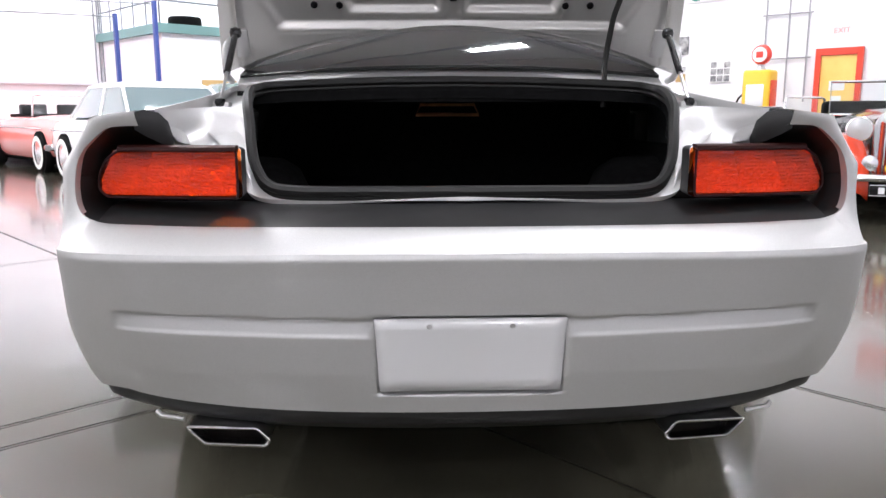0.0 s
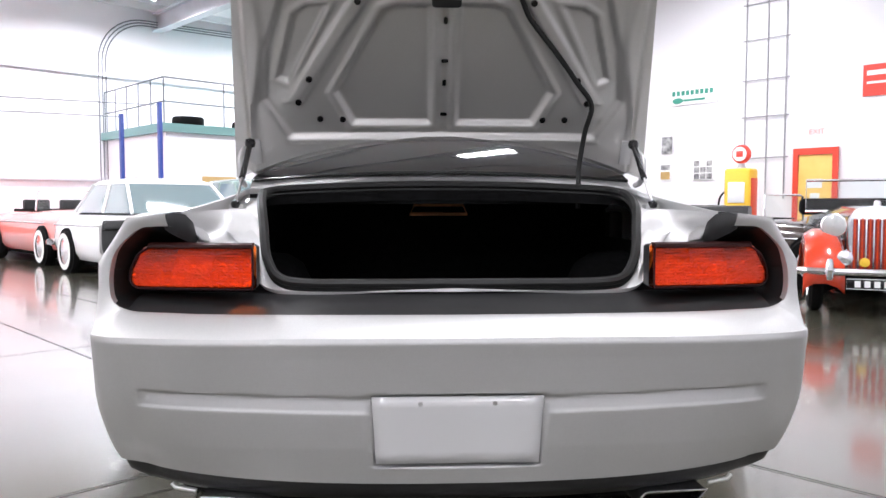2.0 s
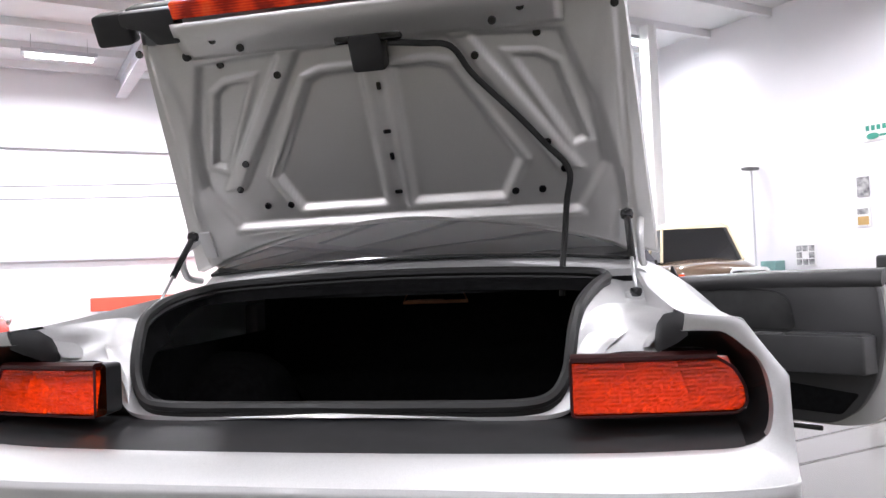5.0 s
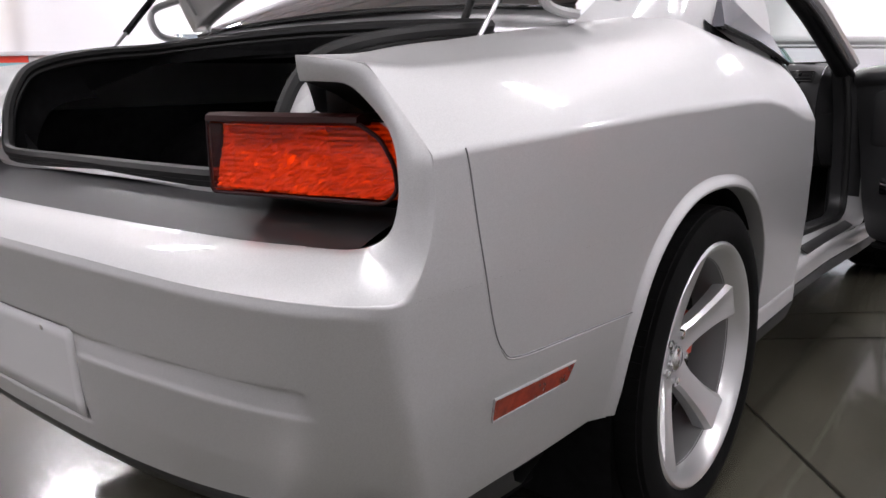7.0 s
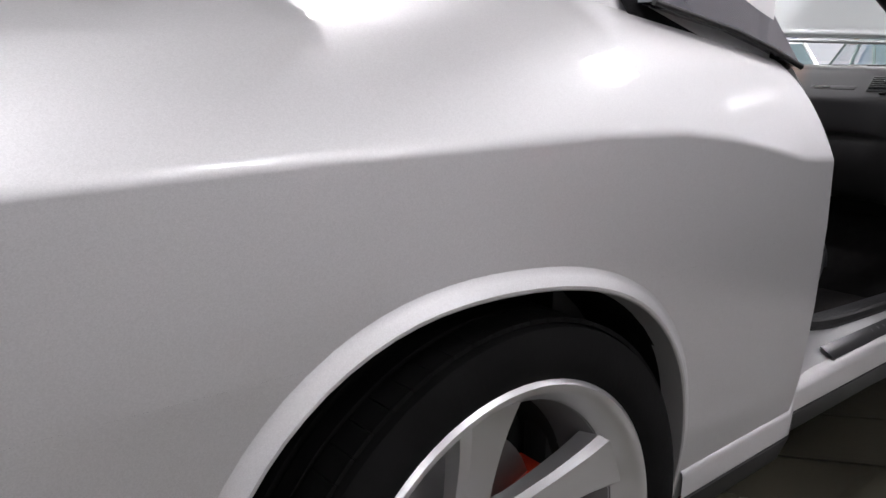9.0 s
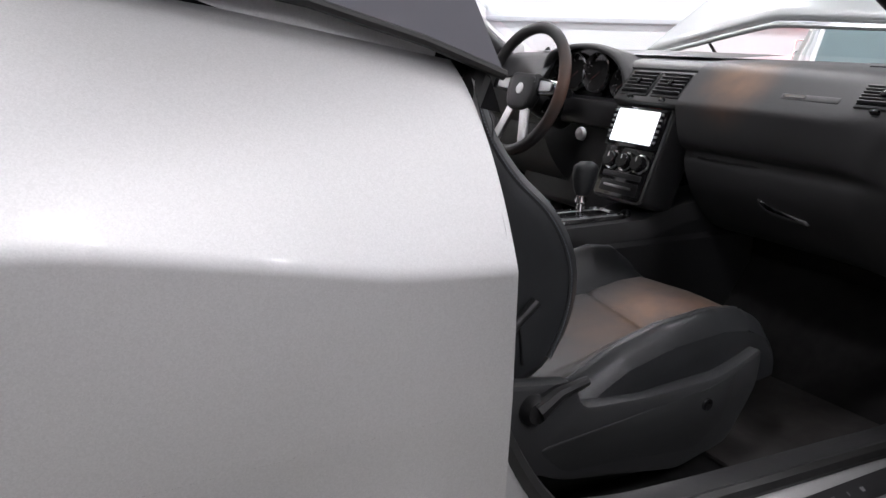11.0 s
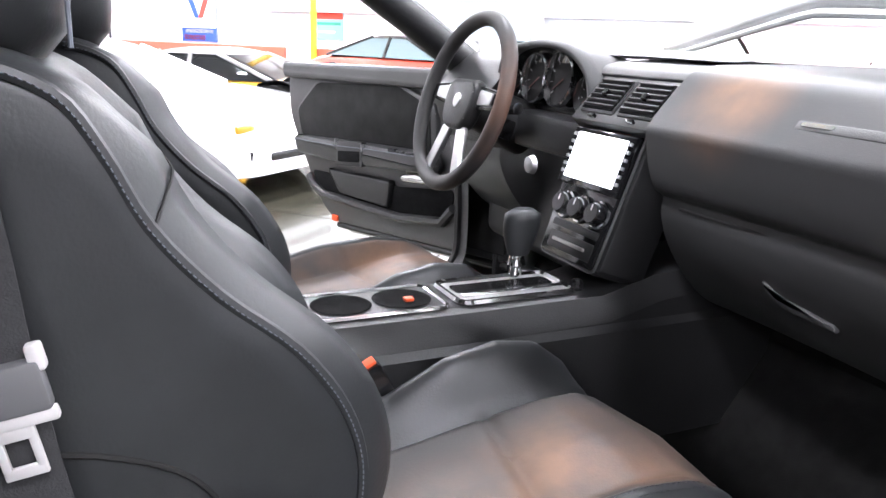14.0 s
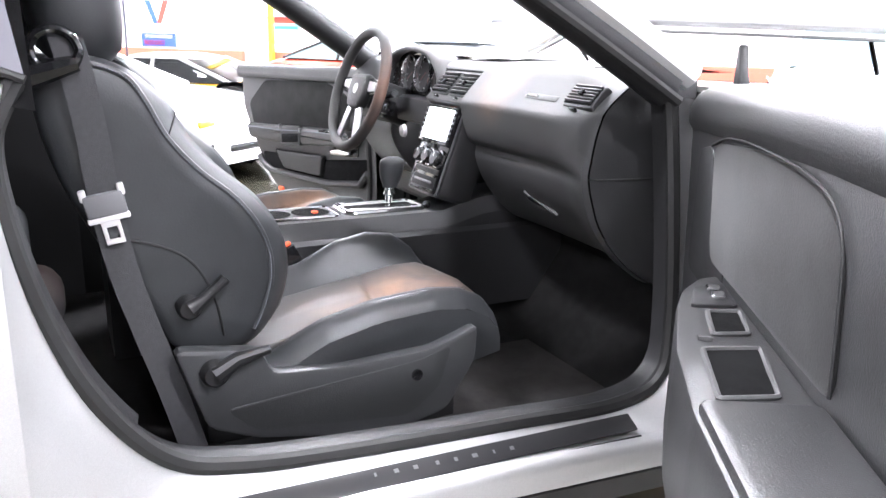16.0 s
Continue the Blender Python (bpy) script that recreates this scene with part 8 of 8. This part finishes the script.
def flat(name, lo, hi, material, m, parent=None, label="", depth=0.02, bevel=0.003):
    bm = box((lo[0], lo[1], 0.0), (hi[0], hi[1], depth), bevel, m=m)
    return part(name, bm, material, parent, label, smooth=False) if parent else bm


d = thing("door", "amber door in a bright red frame, closed", "door")
M = on_wall_e(3.73, -0.04)
for lo, hi in (((-0.375, 0.04), (-0.285, 2.12)), ((0.285, 0.04), (0.375, 2.12)), ((-0.285, 2.0), (0.285, 2.12))):
    flat("frame", lo, hi, RED, M, d, "red painted door frame", 0.06)
flat("leaf", (-0.283, 0.06), (0.283, 1.998), DOOR_Y, M, d, "amber door leaf", 0.03)
flat("notice", (-0.13, 1.42), (0.12, 1.58), SIGN_W, M, d, "pale notice", 0.034, 0.001)
flat("notice", (-0.08, 1.22), (0.08, 1.33), SIGN_W, M, d, "", 0.034, 0.001)
part("door_knob", lathe([(0.0, 0.09), (0.03, 0.08), (0.03, 0.06), (0.015, 0.03)], 16, M @ Matrix.Translation((0.21, 1.0, 0))), STEEL, d)
txt = bpy.data.curves.new("exit_text", "FONT")
txt.body, txt.size, txt.extrude, txt.align_x = "EXIT", 0.13, 0.003, "CENTER"
tmp = bpy.data.objects.new("exit_text", txt)
exit_mesh = bpy.data.meshes.new_from_object(tmp)
bpy.data.objects.remove(tmp)
exit_mesh.materials.append(FADED_RED)
exit_ob = new("exit_lettering", exit_mesh)
exit_ob.matrix_world = M @ Matrix.Translation((0, 2.36, 0.006))
tagged(exit_ob, "thin red exit lettering on the white wall", "lettering")


def sign(label, M, w, h, ground, bars, category="sign"):
    s = thing("wall_sign", label, category)
    flat("board", (-w / 2, -h / 2), (w / 2, h / 2), ground, M, s, "", 0.02)
    for lo, hi, m in bars:
        flat("sign_bar", lo, hi, m, M, s, "", 0.026, 0.001)
    return s


s = sign("white sign with green lettering bars on the wall", on_wall_e(6.05, 3.22), 1.0, 0.33, SIGN_W,
     [((-0.44 + k * 0.098, 0.02), (-0.375 + k * 0.098, 0.11), SIGN_G) for k in range(9)] + [((-0.20, -0.10), (0.25, -0.06), SIGN_G)])
part("sign_oval", lathe([(0.0, 0.03), (0.11, 0.03), (0.12, 0.0)], 24, on_wall_e(6.37, 3.14) @ Matrix.Diagonal((1, 0.5, 1, 1))), SIGN_G, s)
sign("framed collage of dark photographs", on_wall_e(5.81, 1.77), 0.42, 0.40, SIGN_W, [((-0.19 + i * 0.13, -0.18 + j * 0.125), (-0.08 + i * 0.13, -0.075 + j * 0.125), PHOTO) for i in range(3) for j in range(3) if (i, j) != (1, 2)], "picture")
sign("pale poster on the wall", on_wall_e(6.62, 1.75), 0.26, 0.36, SIGN_W, [((-0.10, -0.15), (0.10, 0.0), WOOD), ((-0.10, 0.04), (0.10, 0.14), PHOTO)], "poster")
sign("dark portrait-shaped print on the white wall", on_wall_e(6.60, 2.28), 0.22, 0.34, PHOTO, [], "poster")
sign("red notice board with white bars", on_wall_e(2.78, 3.15), 0.46, 0.52, SIGN_R, [((-0.17, 0.08), (0.17, 0.16), SIGN_W), ((-0.17, -0.06), (0.17, -0.02), SIGN_W)])
sign("framed collage of photographs", on_wall_e(7.78, 1.11), 0.42, 0.42, SIGN_W, [((-0.19 + i * 0.13, -0.19 + j * 0.13), (-0.08 + i * 0.13, -0.08 + j * 0.13), PHOTO) for i in range(3) for j in range(3) if (i, j) != (1, 1)], "picture")
for v in (5.0, 4.60, 4.27):
    c = thing("conduit", "thin grey conduit up the wall", "conduit", group="conduits")
    part("pipe", tube([hall(U1 - 0.03, v, z) for z in (1.2, CEIL - 0.2)], 0.014, 6), PIPE_GREY, c)
for z in (1.95, 2.7, 3.37, 4.1, 4.75):
    c = thing("conduit_strap", "grey strap across the conduits", "strap", group="conduit straps")
    part("strap", tube([hall(U1 - 0.035, v, z) for v in (4.2, 5.06)], 0.012, 6), PIPE_GREY, c)
lamp = thing("pole_lamp", "white pole lamp with flat head by the wall", "lamp")
part("pole", tube([hall(U1 - 0.25, 8.72, z) for z in (0.0, 2.85)], 0.022, 10), BEAM_W, lamp)
part("lamp_head", box((-0.16, -0.10, 0), (0.16, 0.10, 0.06), 0.02, m=Matrix.Translation(hall(U1 - 0.28, 8.72, 2.84)) @ TURN), BUCKLE_G, lamp)
part("foot", lathe([(0.0, 0.03), (0.16, 0.025), (0.18, 0.0)], 24, Matrix.Translation(hall(U1 - 0.25, 8.72, 0))), BEAM_W, lamp)

# fuel pump
g = thing("fuel_pump", "yellow and red vintage fuel pump with round globe", "fuel pump", hall(11.9, 4.85))
TP = TURN @ pose(0, 0, 0, 0, 0, 90)
g.matrix_world = Matrix.Translation(hall(11.9, 4.66)) @ TP
part("cabinet", box((-0.23, -0.18, 0.0), (0.23, 0.18, 1.72), 0.05, 3), YELLOW, g, "yellow cabinet")
part("side_panel", box((-0.245, -0.12, 0.25), (-0.225, 0.12, 1.55), 0.008), RED, g)
part("side_panel", box((0.225, -0.12, 0.25), (0.245, 0.12, 1.55), 0.008), RED, g)
for sgn in (1, -1):
    part("dial_panel", box((-0.15, sgn * 0.178, 1.12), (0.15, sgn * 0.192, 1.48), 0.008), SIGN_W, g, "white dial panel")
part("base", box((-0.26, -0.21, 0.0), (0.26, 0.21, 0.14), 0.02), RED, g)
part("globe_neck", lathe([(0.10, 0.0), (0.06, 0.06), (0.05, 0.10)], 18, Matrix.Translation((0, 0, 1.71))), STEEL, g)
gl = part("globe", lathe([(0.0, 0.075), (0.12, 0.070), (0.155, 0.045), (0.168, 0.0), (0.155, -0.045), (0.12, -0.070), (0.0, -0.075)], 32, place(0, 0, 1.97, (1, 0, 0), (0, 0, 1))), SIGN_R, g, "round globe with red rim")
for sgn in (1, -1):
    part("globe_face", lathe([(0.0, 0.082), (0.125, 0.078)], 28, place(0, 0, 1.97, (1, 0, 0), (0, 0, 1)) @ (Matrix.Identity(4) if sgn > 0 else pose(0, 0, 0, 180))), SIGN_W, gl)
    part("globe_mark", box((-0.06, -0.05, 0.078), (0.06, 0.05, 0.085), 0.01, m=place(0, 0, 1.97, (1, 0, 0), (0, 0, 1)) @ (Matrix.Identity(4) if sgn > 0 else pose(0, 0, 0, 180))), SIGN_R, gl)
part("hose", tube(curve([(0.24, 0.0, 1.35), (0.36, 0.05, 1.2), (0.38, 0.05, 0.8), (0.30, 0.02, 0.6), (0.27, 0.0, 0.9)], 24), 0.018, 8), RUBBER, g)

# ---- poster wall ----
p = sign("white poster with a blue and red chevron", on_wall_n(-12.2, 1.53), 1.15, 1.38, SIGN_W, [((-0.56, -0.68), (0.56, -0.34), SIGN_B), ((-0.46, -0.47), (0.46, -0.38), SIGN_W), ((-0.50, -0.65), (0.20, -0.52), SIGN_R)], "poster")
for sgn, m in ((-1, SIGN_B), (1, SIGN_R)):
    part("chevron_arm", prism([(sgn * -0.02, 0.0), (sgn * 0.13, 0.0), (sgn * 0.40, 0.60), (sgn * 0.22, 0.60)][::sgn], 0.028, on_wall_n(-12.2, 1.44)), m, p, smooth=False)
part("poster_frame", tube([on_wall_n(-12.2, 1.53) @ Vector((x, y, 0.01)) for x, y in ((-0.575, -0.69), (0.575, -0.69), (0.575, 0.69), (-0.575, 0.69))], 0.018, 6, closed=True), SIGN_B, p)
sign("pale blue sign with red heading", on_wall_n(-8.22, 1.34), 0.86, 0.66, mat("pale_teal", (0.22, 0.48, 0.54), 0.5), [((-0.42, 0.16), (0.42, 0.31), SIGN_R), ((-0.36, 0.02), (0.36, 0.09), SIGN_G), ((-0.36, -0.16), (0.2, -0.12), SIGN_W)])
c = thing("column", "yellow painted steel column", "column")
part("shaft", box((-0.06, -0.06, 0), (0.06, 0.06, CEIL - 0.2), 0.01, m=Matrix.Translation(hall(-8.36, V1 - 0.45)) @ TURN), YELLOW, c)
part("base_plate", box((-0.2, -0.2, 0), (0.2, 0.2, 0.03), 0.005, m=Matrix.Translation(hall(-8.36, V1 - 0.45)) @ TURN), BEAM_W, c)

# conduits bending under the roof on the poster wall
for k in range(3):
    c = thing("bent_conduit", "grey conduit bending over to the roof", "conduit", group="bent conduits")
    r = 1.12 - 0.06 * k
    u0 = 5.73 + 0.085 * k
    z0 = 4.48
    pts = [hall(u0, V1 - 0.08, 1.2), hall(u0, V1 - 0.08, z0)] + [hall(u0 + r - r * math.cos(a), V1 - 0.08, z0 + r * math.sin(a)) for a in (math.pi / 2 * j / 10 for j in range(1, 11))] + [hall(u0 + r + 3.4, V1 - 0.08, z0 + r + 0.10)]
    part("pipe", tube(pts, 0.015, 6), GREY_RAIL, c)
for z in (1.7, 4.18):
    c = thing("wall_rail", "pale horizontal girt along the white wall", "girt", group="wall girts")
    part("girt", box((-14, -0.08, -0.05), (8, 0.0, 0.05), 0.01, m=Matrix.Translation(hall(4.0, V1 - 0.01, z)) @ TURN), BEAM_W, c)

# lift posts with their overhead cables
def lift(uv, far, h):
    c = thing("lift_post", "blue steel car lift post with overhead cable", "lift post", group="car lift posts")
    part("post", box((-0.035, -0.06, 0), (0.035, 0.06, h), 0.012, m=Matrix.Translation(hall(*uv)) @ TURN), BLUE, c)
    part("post_base", box((-0.22, -0.25, 0), (0.22, 0.25, 0.03), 0.004, m=Matrix.Translation(hall(*uv)) @ TURN), BLUE, c)
    part("carriage", box((-0.11, -0.14, 0.5), (0.11, 0.14, 0.85), 0.02, m=Matrix.Translation(hall(*uv)) @ TURN), GREY_RAIL, c)
    part("cable", tube([hall(*uv, h - 0.06), hall(*far, h - 0.06)], 0.012, 6), GREY_RAIL, c)


lift((5.1, 14.6), (-4.0, V1 - 0.02), 2.95)
lift((5.55, 13.8), (-4.0, V1 - 0.5), 3.15)

# office box with a deck and rails on top
hall_part("office_box", (5.9, 14.3, 0), (U1, V1, 2.62), WALL_W, "white office box in the hall's corner", 0.0, "structure")
hall_part("deck_edge", (5.78, 14.18, 2.62), (U1, V1, 2.80), TEAL, "teal painted edge of the office roof deck", 0.0, "structure")
rail = thing("deck_rail", "thin grey steel railing round the deck", "railing")
for a, b in (((5.85, 14.25), (5.85, V1 - 0.1)), ((5.85, 14.25), (U1 - 0.1, 14.25))):
    for z in (3.25, 3.75):
        part("rail_bar", tube([hall(*a, z), hall(*b, z)], 0.018, 6), GREY_RAIL, rail)
    n = 5
    for k in range(n + 1):
        q = (a[0] + (b[0] - a[0]) * k / n, a[1] + (b[1] - a[1]) * k / n)
        part("rail_post", tube([hall(*q, 2.8), hall(*q, 3.76)], 0.018, 6), GREY_RAIL, rail)
for u, v in ((6.6, 14.7), (8.1, 14.8)):
    c = thing("spare_tyre", "black tyre lying on the deck", "tyre", hall(u, v, 2.80), group="tyres on the deck")
    part("tyre", lathe([(0.20, 0.0), (0.32, 0.01), (0.34, 0.05), (0.34, 0.15), (0.32, 0.2), (0.20, 0.2), (0.2, 0.0)], 28), TYRE, c)
c = thing("letter_sign", "red letter on a post on the deck", "sign", hall(8.6, 14.4, 2.8))
c.matrix_world = Matrix.Translation(hall(8.25, 14.35, 3.15)) @ TURN
part("letter_stem", box((-0.12, -0.03, 0.0), (-0.04, 0.03, 0.46), 0.01), RED, c)
part("letter_bowl", tube([(-0.06, 0, 0.43), (0.06, 0, 0.43), (0.12, 0, 0.34), (0.06, 0, 0.24), (-0.06, 0, 0.24)], 0.035, 8), RED, c)
part("letter_post", tube([(-0.08, 0, 0), (-0.08, 0, -0.35)], 0.015, 6), GREY_RAIL, c)
bd = thing("wooden_board", "pale wooden board fixed to the office wall", "board")
bd.matrix_world = Matrix.Translation(hall(7.1, 14.29, 1.45)) @ TURN
part("board", box((-0.40, -0.03, -0.26), (0.40, 0.0, 0.26), 0.005), WOOD, bd)
# stairs beside the deck
st = thing("steel_stair", "grey steel stair down from the deck", "stair")
for k in range(13):
    z = 2.62 - 0.19 * (k + 1)
    part("tread", box((-0.4, -0.13, -0.02), (0.4, 0.13, 0.02), m=Matrix.Translation(hall(12.25, 14.0 - 0.26 * k, z)) @ TURN), BEAM_W, st, smooth=False)
for du in (-0.42, 0.42):
    part("stringer", tube([hall(12.25 + du, 14.1, 2.6), hall(12.25 + du, 10.75, 0.1)], 0.05, 6), GREY_RAIL, st)
    part("handrail", tube([hall(12.25 + du, 14.1, 3.5), hall(12.25 + du, 10.75, 1.0)], 0.022, 8), GREY_RAIL, st)
c = thing("column", "white steel column with a yellow band", "column")
M = Matrix.Translation(hall(10.82, 9.63)) @ TURN
part("shaft", box((-0.12, -0.12, 0), (0.12, 0.12, CEIL - 0.2), 0.012, m=M), SIGN_W, c)
part("yellow_band", box((-0.127, -0.127, 1.55), (0.127, 0.127, 1.78), 0.012, m=M), YELLOW, c)
part("base_cover", box((-0.22, -0.22, 0), (0.22, 0.22, 1.50), 0.02, m=M), BEAM_W, c)
bx_ = thing("wall_box", "small teal cabinet by the wall", "cabinet")
bx_.matrix_world = Matrix.Translation(hall(12.5, 8.3, 0)) @ TURN
part("cabinet", box((-0.15, -0.17, 0), (0.15, 0.17, 1.02), 0.02), TEAL, bx_)

# round orange sign hung by the deck
sg = thing("round_sign", "round orange sign hanging by the white column", "sign")
M = place(0.35, 12.0, 2.31, (1, 0, 0), (0, 0, 1))
part("disc", lathe([(0.0, 0.02), (0.24, 0.018), (0.26, 0.0), (0.24, -0.018), (0.0, -0.02)], 32, M), mat("orange_sign", (0.80, 0.20, 0.05), 0.5), sg)
part("hanger", tube([(0.35, 12.0, 2.56), (0.35, 12.0, CEIL - 0.6)], 0.008, 6), STEEL, sg)
